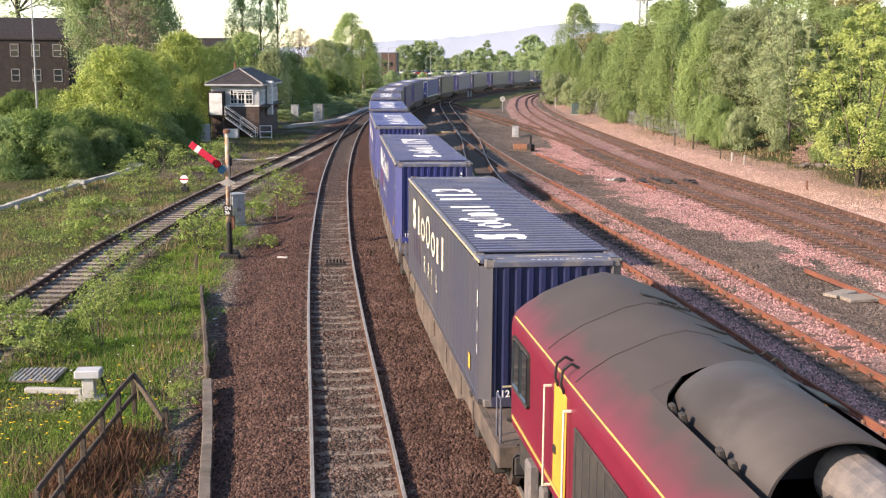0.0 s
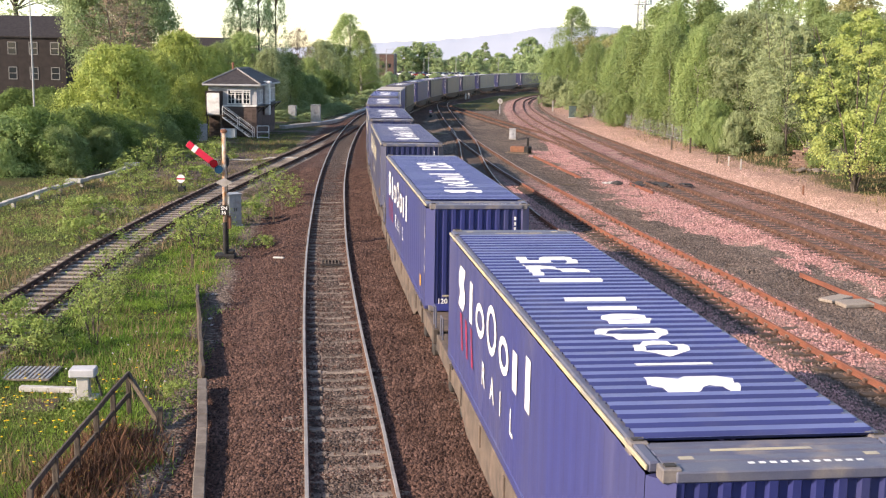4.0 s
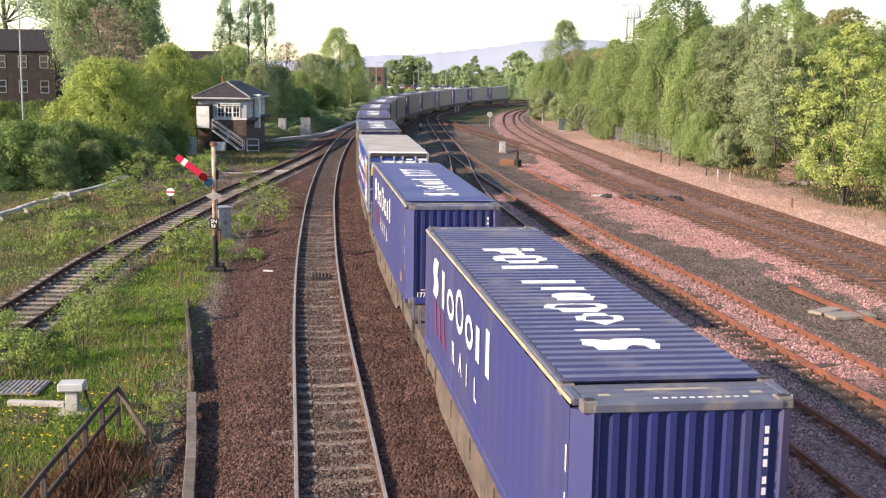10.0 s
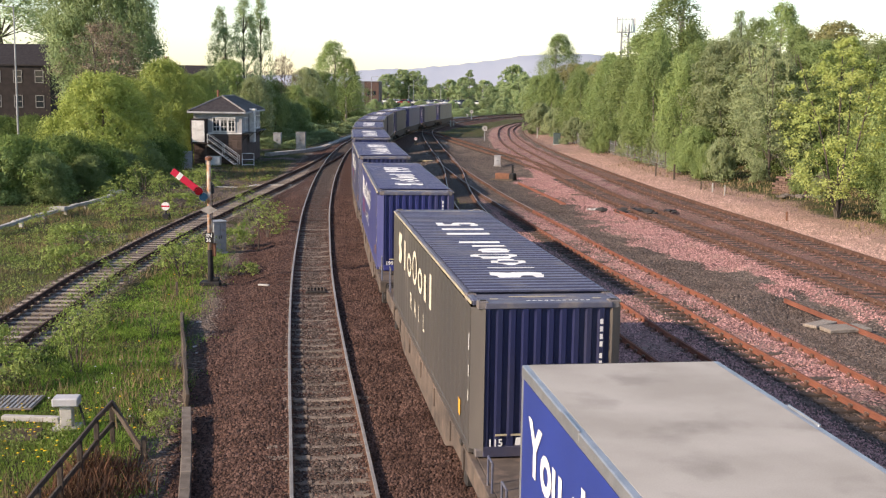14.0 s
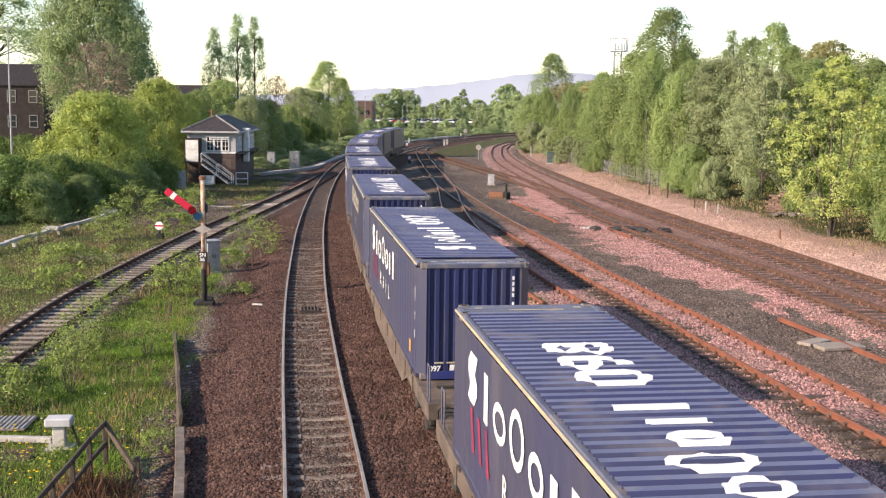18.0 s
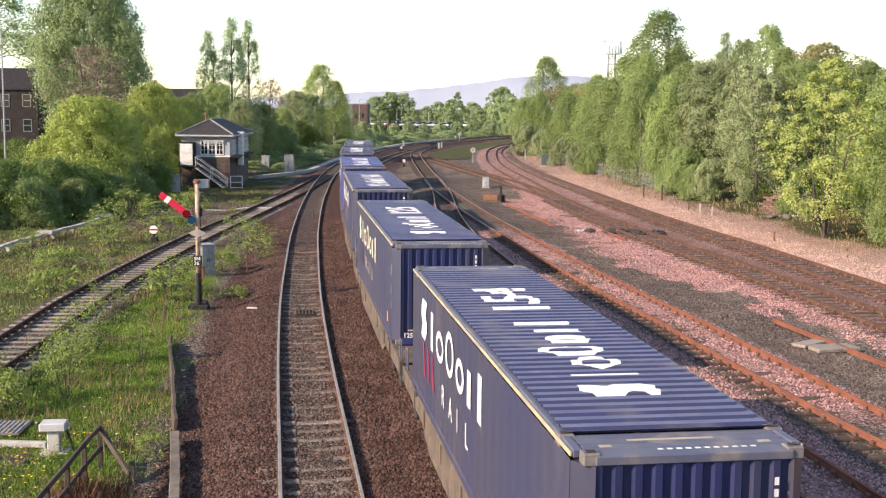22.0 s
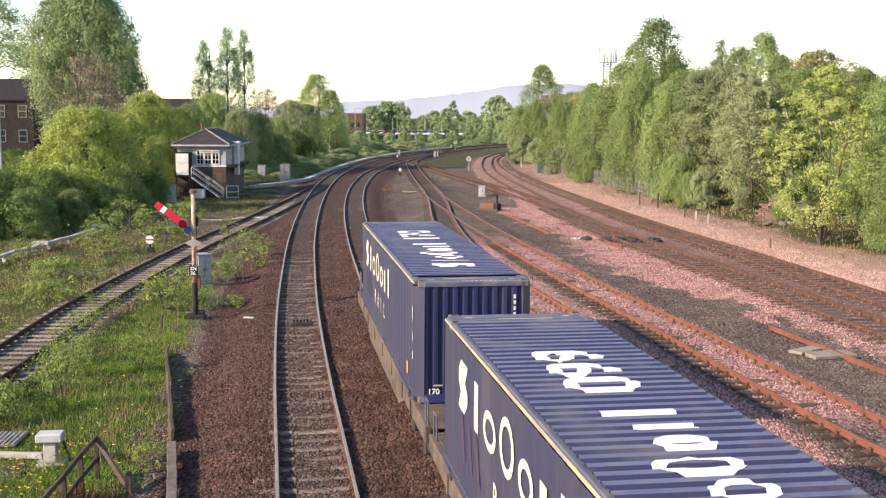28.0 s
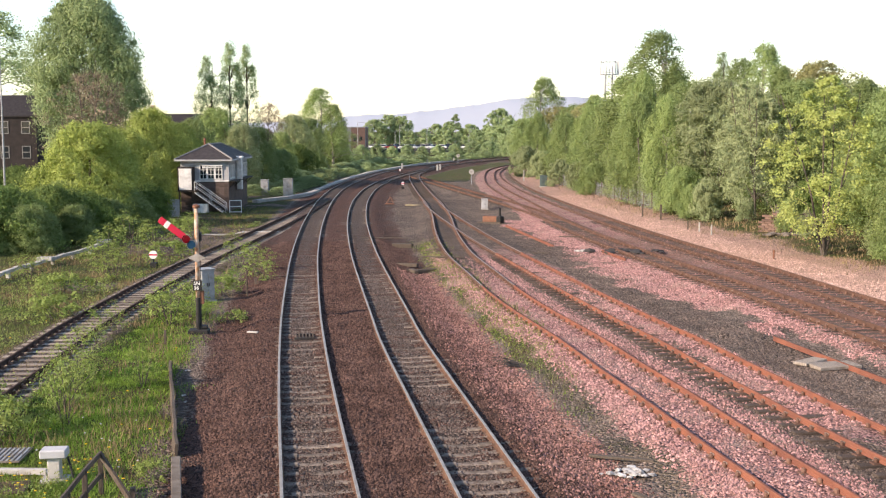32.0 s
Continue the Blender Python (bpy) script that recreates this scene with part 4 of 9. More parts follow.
    for by in (-CL / 2 + 0.35, CL / 2 - 0.45):
        bm = bmesh.new()
        for sx in (-1, 1):
            box(bm, sx * 1.0, by, 0.44, 0.14, 2.4, 0.16, bev=0.03)
            for dy in (-0.9, 0.9):
                box(bm, sx * 1.0, by + dy, 0.37, 0.24, 0.32, 0.28, bev=0.03)
        box(bm, 0, by, 0.60, 2.0, 0.35, 0.40, bev=0.03)
        bog = part("bogie", bm, M["dark"], root)
        for dy in (-0.9, 0.9):
            bm = bmesh.new()
            rod(bm, (-0.9, by + dy, 0.365), (0.9, by + dy, 0.365), 0.07, 10)
            for sx in (-1, 1):
                rod(bm, (sx * 0.69, by + dy, 0.365), (sx * 0.82, by + dy, 0.365), 0.365, 20)
            part("wheelset", bm, M["wheel"], bog)
    return root


LB = LINE["down_main"]
SB = np.arange(len(LB)) * 0.5
S_ORIGIN = float(np.interp(0.0, LB[:, 1], SB))       # below the camera


def on_line(s, back=4.6, shift=-0.08):
    """The pose of a vehicle whose middle is s metres up the line from the bridge."""
    a = [np.array([np.interp(S_ORIGIN + s + d, SB, LB[:, 0]), np.interp(S_ORIGIN + s + d, SB, LB[:, 1])]) for d in (-back, back)]
    d = a[1] - a[0]
    d /= np.linalg.norm(d)
    c = (a[0] + a[1]) / 2 + shift * np.array([d[1], -d[0]])
    return pose(c[0], c[1], 0, 0, 0, math.degrees(math.atan2(d[1], d[0])) - 90)


RUN = [-2.23664633e-06, 0.000160378794, -0.0033355208, 0.0430074621, 11.432984, 0.0868591434]


def run(t):
    """Metres run by the train since the start; it gathers a little speed."""
    return float(np.polyval(RUN, t))


NEAR0 = 19.73 - CC                                     # front of the first container at the start
NUMBERS = ["112", "179", "175", "120", "174", "137", "104", "177", "", "115", "199", "098", "097", "102", "154", "125", "161", "130", "099", "170"]
PAINT = "dull mixed bright bright blue blue mixed bright curtain grimy mixed blue blue blue blue blue blue bright blue blue".split()
MIDS = []
for i in range(20):
    MIDS.append(NEAR0 + CL / 2 + 36.4 * (i // 2) + (17.6 if i % 2 else 0.0))

TEMPLATE = {
    "blue": build_container("blue", "side_blue", "roof_blue", "dark blue corrugated container with grimy sides and white lettering"),
    "bright": build_container("bright", "side_bright", "roof_bright", "bright blue corrugated container with white lettering"),
    "dull": build_container("dull", "side_dull", "roof_dull", "grimy navy corrugated container with faded cream lettering"),
    "grimy": build_container("dull", "side_grimy", "roof_dull", "dust-caked grey-brown corrugated container with faded cream lettering"),
    "mixed": build_container("bright", "side_bright", "roof_blue", "blue corrugated container with a dusty grey-blue roof"),
}
WAGON = build_wagon()
USED = set()


def fresh(key, store, at):
    if key in USED:
        return copy_thing(store, at)
    USED.add(key)
    store.matrix_basis = at
    return store


FADED = {"112", "174", "137", "115", "102", "125", "099", "170"}


def letter(root, number, paint):
    faded = number in FADED
    ink = M["cream" if faded else "white"]
    bm = text_bm(number, 1.38, 0.03)
    bmesh.ops.transform(bm, matrix=Matrix.Diagonal((1.28, 1.0, 1.0, 1.0)), verts=bm.verts)
    x0 = 0.0 if number == "112" else 0.45
    part("roof_number", onto_roof(bm, 0.95, x0), M["white"], root, "white roof number")
    for bm in mark_shapes(4.8, 0.98):
        part("roof_mark", onto_roof(bm, -4.6, x0), M["white"], root)
    for bm in mark_shapes(7.0, 0.80):
        part("side_mark", onto_left(bm, CL / 2 - 1.75, 1.40), ink, root)
    for k, ch in enumerate("RAIL"):
        part("side_letter", onto_left(text_bm(ch, 0.56, 0.004), CL / 2 - 4.6 - k * 0.85, 0.70), ink, root)
    if number != "115":
        bm = bmesh.new()
        for k in range(3):
            bar2(bm, k * 0.62, 0, 0.20, 0.66, -0.35)
        part("side_stripes", onto_left(bm, CL / 2 - 2.1, 0.66), M["faint_red" if faded else "faded_red"], root, "faded red slanting stripes")
    part("end_number", onto_front(text_bm(number, 0.17, 0.004), -0.98, 0.19), M["white"], root)
    bm = bmesh.new()
    for k in range(6):
        bar2(bm, -0.52 + k * 0.14, 0.20, 0.10, 0.13, 0.15)
    for k in range(11):
        bar2(bm, 0.84, CH - 0.36 - k * 0.125 - (0.07 if k > 3 else 0) - (0.07 if k > 9 else 0), 0.05, 0.085)
    tagged(part("end_mark", onto_front(bm, 0, 0), M["white"], root), kind="stuff")
    bm = bmesh.new()
    for k in range(4):
        bar2(bm, -0.86 + k * 0.262, 0.36, 0.20, 0.035)
    tagged(part("end_line", onto_front(bm, 0, 0), M["gold"], root, "worn yellow line"), kind="stuff")
    for z, h in ((1.72, 0.30), (1.28, 0.20), (0.88, 0.18)):
        bm = bmesh.new()
        bar2(bm, 0, z, 0.055, h)
        part("edge_mark", onto_left(bm, -CL / 2 + 0.36, 0), M["white"], root)
    bm = bmesh.new()
    bar2(bm, 0, 0.38, 0.22, 0.28)
    part("hazard_label", onto_left(bm, -CL / 2 + 1.35, 0), M["label"], root, "orange hazard label")
    bm = bmesh.new()
    for k in range(11):
        bar2(bm, -0.35 + k * 0.10, 0, 0.06, 0.05)
    bmesh.ops.transform(bm, matrix=pose(0, -CL / 2 + 0.16, CH + 0.005), verts=bm.verts)
    tagged(part("header_mark", bm, M["white"], root), kind="stuff")


M["label"] = mat("orange_label", (0.70, 0.36, 0.06), (0.6, 0.3, 0.05), 4, 0.6)
TRAIN = []                                              # thing, its middle at the start, height, reversed
for i, (num, paint) in enumerate(zip(NUMBERS, PAINT)):
    w = fresh("wagon", WAGON, on_line(MIDS[i]))
    TRAIN.append((w, MIDS[i], 0.0, i % 2 == 1))
    if paint == "curtain":
        continue
    c = fresh(paint, TEMPLATE[paint], on_line(MIDS[i]))
    TRAIN.append((c, MIDS[i], DECK, False))
    TRAIN[-1][0]["num"] = num
for c, mid, z, rev in [x for x in TRAIN if "num" in x[0]]:
    letter(c, c["num"], PAINT[NUMBERS.index(c["num"])])
    del c["num"]

# ---- trees and bushes ----
LEAF = {
    "fresh": mat("fresh_green_leaves", (0.286, 0.358, 0.128), (0.206, 0.278, 0.101), 0.25, 0.6, island=0.11, vary=0.24, trans=0.34, fine=0.05),
    "deep": mat("deep_green_leaves", (0.285, 0.355, 0.160), (0.225, 0.290, 0.127), 0.25, 0.6, island=0.11, vary=0.2, trans=0.31, fine=0.05),
    "yellow": mat("yellow_green_leaves", (0.513, 0.562, 0.182), (0.408, 0.484, 0.143), 0.4, 0.6, island=0.11, vary=0.08, trans=0.40, fine=0.05),
    "lime": mat("lime_leaves", (0.358, 0.413, 0.106), (0.273, 0.330, 0.085), 0.3, 0.6, island=0.11, vary=0.16, trans=0.34, fine=0.05),
    "grey": mat("grey_green_leaves", (0.319, 0.367, 0.182), (0.248, 0.292, 0.143), 0.25, 0.65, island=0.11, vary=0.22, trans=0.31, fine=0.05),
    # Darker leaves: shade low in the hedge is put into the colour.
    "hedge": mat("shaded_hedge_leaves", (0.165, 0.232, 0.058), (0.105, 0.155, 0.042), 0.3, 0.65, island=0.11, vary=0.22, trans=0.28, fine=0.05),
    # Paler and bluer: distance haze is put into the leaf colour.
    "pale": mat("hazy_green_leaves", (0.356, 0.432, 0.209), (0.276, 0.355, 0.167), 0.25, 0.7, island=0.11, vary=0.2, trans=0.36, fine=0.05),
    "rusty": mat("bronze_young_leaves", (0.340, 0.310, 0.140), (0.275, 0.298, 0.115), 0.3, 0.65, island=0.11, vary=0.22, trans=0.34, fine=0.05),
    "twig": mat("brown_twig_buds", (0.30, 0.235, 0.16), (0.22, 0.17, 0.115), 0.3, 0.75, island=0.2, vary=0.2, trans=0.15, fine=0.05),
}
BARK = mat("grey_bark", (0.14, 0.115, 0.09), (0.07, 0.06, 0.05), 5, 0.9, bump=0.6, streak=(4, 4, 1))
BIRCH = mat("pale_birch_bark", (0.42, 0.38, 0.32), (0.16, 0.14, 0.12), 3, 0.8, bump=0.3, streak=(1, 1, 4))


def crown_pts(rng, h, r, low, shape, n, leaf, clump, droop=0.0):
    """Leaves on boughs that hang round an uneven envelope, each bough a dome of leaves facing outwards; an array n x 4 x 3."""
    nc = max(30, int(n / 85))
    u = rng.random(nc) ** 0.8
    z = low * h + (1 - low) * h * u
    if shape == "round":
        env = np.sqrt(np.clip(1 - (2 * u - 0.9) ** 2 / 1.25, 0.05, 1))
    elif shape == "cone":
        env = np.clip(1.02 - u, 0.03, 1) ** 0.75 * np.clip(u * 5 + 0.35, 0, 1) * 1.15
    elif shape == "spire":
        env = np.clip(1.03 - u ** 1.3, 0.04, 1) * np.clip(u * 3 + 0.55, 0, 1) * 1.1
    elif shape in ("egg", "open"):
        env = np.clip(1.01 - u ** 2.4, 0.04, 1) ** 0.8 * np.clip(u * 2.6 + 0.45, 0, 1)
    else:
        env = np.sqrt(np.clip(1 - u ** 2.2, 0.05, 1))
    a = rng.random(nc) * 2 * np.pi
    lobes = 1 + 0.20 * np.sin(3 * a + 5 * u + rng.random() * 6) + 0.13 * np.sin(5 * a - 9 * u + rng.random() * 6)
    rad = r * env * lobes * (0.45 + 0.55 * rng.random(nc) ** 0.35)
    rad = rad * np.where(rng.random(nc) < 0.12, 1 + 0.20 * rng.random(nc), 1)
    C = np.stack([rad * np.cos(a), rad * np.sin(a), z], 1)
    k = rng.integers(0, nc, n)
    size = clump * (0.55 + 0.9 * rng.random(nc)) * (1.15 - 0.5 * u)
    away = rng.normal(0, 1, (n, 3))
    away /= np.linalg.norm(away, axis=1)[:, None]
    side = np.stack([np.cos(a), np.sin(a), np.full(nc, 0.35)], 1)[k]
    away += side * 0.55 + np.array([0, 0, 0.25])
    away /= np.linalg.norm(away, axis=1)[:, None]
    reach = rng.random((n, 1)) ** 0.4 * (1 + 0.25 * rng.normal(0, 1, (n, 1)).clip(-1, 1.6))
    P = C[k] + away * reach * size[k][:, None] * np.array([1.0, 1.0, 0.8])
    P[:, 2] -= droop * rng.random(n) ** 2 * size[k] * 1.4
    P[:, 2] = np.clip(P[:, 2], 0.05, None)
    nrm = away * 0.9 + rng.normal(0, 0.34, (n, 3))
    nrm /= np.linalg.norm(nrm, axis=1)[:, None]
    t = np.cross(nrm, rng.normal(0, 1, (n, 3)))
    t /= np.linalg.norm(t, axis=1)[:, None] + 1e-6
    b = np.cross(nrm, t)
    s = leaf * (0.6 + 0.8 * rng.random(n))[:, None]
    T = np.stack([P - t * s - b * s * 0.5, P + t * s - b * s * 0.5, P + b * s * 0.8], 1)
    # larger leaves deep inside close the crown
    m = {"cone": 40, "open": 60, "spire": n // 40, "egg": n // 20}.get(shape, n // 15)
    q = C[rng.integers(0, nc, m)] * np.array([0.72, 0.72, 0.94]) + rng.normal(0, 0.25 * clump, (m, 3))
    q[:, 2] = np.clip(q[:, 2], 0.1, None)
    d1, d2 = rng.normal(0, 1, (m, 3)), rng.normal(0, 1, (m, 3))
    inner = np.stack([q + d1 * leaf * 1.7, q + d2 * leaf * 1.7, q - (d1 + d2) * leaf * 1.2], 1)
    return np.concatenate([T, inner]), C


def build_tree(name, label, h, r, low, shape, n, leaf, clump, leafmat, bark, seed, droop=0.0, stems=1, limbs=14, bare=0.0):
    rng = np.random.default_rng(seed)
    root = thing(name, label, "tree" if name == "tree" else "bush")
    Q, C = crown_pts(rng, h, r, low, shape, n, leaf, clump, droop)
    bm = bmesh.new()
    tops = []
    for s in range(stems):
        lean = rng.normal(0, 0.06 if stems == 1 else 0.16, 2)
        p, rad = Vector((0, 0, -0.3)), (0.014 * h + 0.03) / math.sqrt(stems)
        for k in range(5):
            q = p + Vector((lean[0] * h / 5 + rng.normal(0, 0.03 * h / 5), lean[1] * h / 5 + rng.normal(0, 0.03 * h / 5), h * 0.19))
            rod(bm, p, q, rad, 7, rad * 0.75)
            tops.append((p.copy(), rad))
            p, rad = q, rad * 0.74
    for c in C[rng.permutation(len(C))[:limbs]]:
        c = Vector(c)
        base = min(tops, key=lambda b: (b[0] - c).length + 1.5 * max(0, b[0].z - c.z + 0.5))
        mid = base[0].lerp(c, 0.5) + Vector((0, 0, 0.05 * h))
        rod(bm, base[0], mid, base[1] * 0.5, 5, base[1] * 0.3)
        rod(bm, mid, c, base[1] * 0.3, 4, 0.012)
        if bare:
            for _ in range(3):
                rod(bm, c, c + Vector(rng.normal(0, 0.5, 3)) + Vector((0, 0, 0.5)), 0.015, 3, 0.006)
    part("trunk", bm, bark, root)
    cr = quads_mesh("crown", Q, leafmat, root)
    return root


LIB = {}


def tree_lib():
    T = lambda key, *a, **k: LIB.setdefault(key, build_tree(*a, **k))
    T("birch", "tree", "tall young birch with fresh green drooping leaves", 10, 2.6, 0.11, "egg", 34700, 0.056, 0.75, LEAF["fresh"], BIRCH, 1, droop=0.8)
    T("birch_b", "tree", "slender birch in light green leaf", 10, 2.3, 0.06, "spire", 30600, 0.056, 0.70, LEAF["fresh"], BIRCH, 2, droop=0.9)
    T("weep", "tree", "weeping birch with bright green hanging twigs", 10, 2.9, 0.10, "egg", 34700, 0.063, 0.80, LEAF["fresh"], BIRCH, 3, droop=1.4)
    T("willow", "tree", "broad grey-green willow with several stems", 10, 3.4, 0.05, "round", 32600, 0.070, 0.85, LEAF["grey"], BARK, 4, stems=4)
    T("round", "tree", "round green tree in spring leaf", 10, 3.3, 0.07, "round", 34700, 0.066, 0.85, LEAF["fresh"], BARK, 5, stems=2)
    T("bronze", "tree", "tree with sparse bronze young leaves and bare twigs", 10, 3.0, 0.15, "round", 18400, 0.067, 0.7, LEAF["rusty"], BARK, 6, stems=2, limbs=46, bare=1)
    T("greybare", "tree", "half bare grey-brown tree with fine twigs", 10, 2.6, 0.10, "round", 14300, 0.067, 0.7, LEAF["grey"], BARK, 7, stems=3, limbs=50, bare=1)
    T("bare", "tree", "leafless brown tree with a haze of fine twigs", 10, 2.7, 0.12, "round", 11000, 0.042, 0.8, LEAF["twig"], BARK, 19, stems=3, limbs=110, bare=1)
    T("airy", "tree", "tall birch with a thin feathery top", 10, 2.4, 0.10, "cone", 22800, 0.048, 0.66, LEAF["fresh"], BIRCH, 20, droop=0.9, limbs=30)
    T("maple", "tree", "vivid yellow-green maple on several pale stems", 10, 2.9, 0.11, "open", 19000, 0.063, 0.50, LEAF["yellow"], BARK, 8, stems=4, limbs=30)
    T("poplar", "tree", "narrow tall poplar with a thin open crown", 10, 1.75, 0.10, "cone", 12600, 0.048, 0.60, LEAF["pale"], BARK, 9, droop=0.6, limbs=34)
    T("oak", "tree", "large mid-green tree with a full lobed crown", 10, 3.5, 0.16, "round", 100000, 0.058, 0.80, LEAF["deep"], BARK, 10, stems=2, limbs=24)
    T("lime", "bush", "big rounded yellow-green bush on the embankment", 10, 6.0, 0.02, "dome", 42800, 0.098, 1.2, LEAF["lime"], BARK, 11, stems=4)
    T("shrub", "bush", "low dense green shrub", 10, 7.5, 0.0, "dome", 36000, 0.165, 1.8, LEAF["fresh"], BARK, 12, stems=3, limbs=8)
    T("brush", "bush", "straggly grey-green bush at the foot of the trees", 10, 6.0, 0.0, "dome", 14300, 0.215, 1.7, LEAF["grey"], BARK, 13, stems=5, limbs=20, bare=1)
    T("darkshrub", "bush", "dark green dense hedge shrub", 10, 8.0, 0.0, "dome", 36000, 0.165, 1.8, LEAF["hedge"], BARK, 14, stems=3, limbs=8)
    # far trees and bushes carry the haze in their leaves
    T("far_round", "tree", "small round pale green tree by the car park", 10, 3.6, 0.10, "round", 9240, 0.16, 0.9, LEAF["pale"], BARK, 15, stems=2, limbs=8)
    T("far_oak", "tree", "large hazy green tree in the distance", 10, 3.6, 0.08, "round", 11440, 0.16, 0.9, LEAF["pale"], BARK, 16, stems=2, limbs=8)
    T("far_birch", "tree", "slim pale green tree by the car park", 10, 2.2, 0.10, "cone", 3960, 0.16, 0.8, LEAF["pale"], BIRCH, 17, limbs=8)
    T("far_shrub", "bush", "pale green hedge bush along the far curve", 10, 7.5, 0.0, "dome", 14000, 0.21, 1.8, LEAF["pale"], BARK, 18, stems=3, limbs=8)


tree_lib()
FIRST = set()


def plant(key, px, dist, top, wide=1.0, turn=0.0, group="trees on the embankment"):
    """A tree at a distance up the view, by its bearing and the height of its tip."""
    x, y = (px - 784) / 2019 * dist, dist
    z = ground_z(x, y)
    h = 7.18 + (229 - top) / 2019 * dist - z
    s = h / 10
    m = pose(x, y, z, 0, 0, turn if turn else (px * 37) % 360)
    if key in FIRST:
        o = copy_thing(LIB[key], m)
    else:
        FIRST.add(key)
        o = LIB[key]
        o.matrix_basis = m
    o.scale = (s * wide, s * wide, s)
    o["group"] = group
    return o


for key, px, d, top, wide in [
    # wooded bank beyond the goods tracks
    ("airy", 962, 215, 140, 1.5), ("round", 935, 205, 212, 1.0), ("bronze", 985, 190, 192, 1.1), ("round", 1018, 175, 190, 1.0), ("weep", 950, 185, 200, 0.9), ("bronze", 1036, 165, 188, 1.2),
    ("weep", 1000, 160, 202, 1.0), ("birch", 1052, 150, 172, 1.1), ("weep", 1075, 132, 178, 1.0), ("airy", 1160, 128, 60, 1.5), ("weep", 1190, 126, 122, 0.8), ("round", 1118, 135, 140, 0.95), ("weep", 1135, 120, 132, 0.8),
    ("weep", 1130, 112, 168, 0.95), ("round", 1215, 112, 152, 0.9), ("poplar", 1272, 116, 96, 0.8), ("willow", 1262, 101, 148, 0.95), ("weep", 1180, 104, 172, 0.8), ("greybare", 1318, 95, 150, 0.9),
    ("airy", 1348, 103, 82, 1.15), ("airy", 1306, 108, 108, 1.2), ("birch_b", 1378, 90, 122, 1.0), ("greybare", 1338, 86, 165, 0.9), ("bronze", 1440, 96, 118, 1.25), ("round", 1410, 88, 150, 1.0),
    ("maple", 1462, 66, 142, 1.15), ("weep", 1562, 72, 160, 1.0), ("round", 1606, 64, 175, 1.0), ("birch", 1528, 86, 146, 1.0), ("round", 1650, 70, 150, 1.1), ("weep", 1625, 60, 205, 0.9), ("willow", 1500, 92, 150, 1.1)]:
    plant(key, px, d, top, wide)
for key, px, d, top, wide in [
    # beside the signal box and along the road
    ("oak", 162, 140, 6, 0.72), ("poplar", 6, 172, 26, 1.9), ("bare", 166, 118, 132, 1.1),
    ("poplar", 370, 152, 103, 0.78), ("poplar", 411, 150, 80, 0.82), ("poplar", 440, 153, 84, 0.72), ("round", 384, 140, 196, 0.85), ("round", 345, 132, 214, 0.7),
    ("bare", 478, 170, 186, 0.8), ("willow", 522, 190, 206, 0.85), ("airy", 566, 222, 158, 1.6), ("airy", 590, 220, 186, 1.6), ("round", 548, 208, 212, 0.9), ("round", 600, 226, 224, 0.8),
    ("round", 460, 145, 228, 0.8), ("round", 500, 168, 236, 0.8), ("willow", 430, 138, 222, 0.8),
    ("lime", 158, 88, 222, 0.85), ("lime", 268, 109, 198, 0.62), ("lime", 222, 98, 232, 0.7), ("lime", 318, 122, 222, 0.6)]:
    plant(key, px, d, top, wide, group="trees beside the signal box")
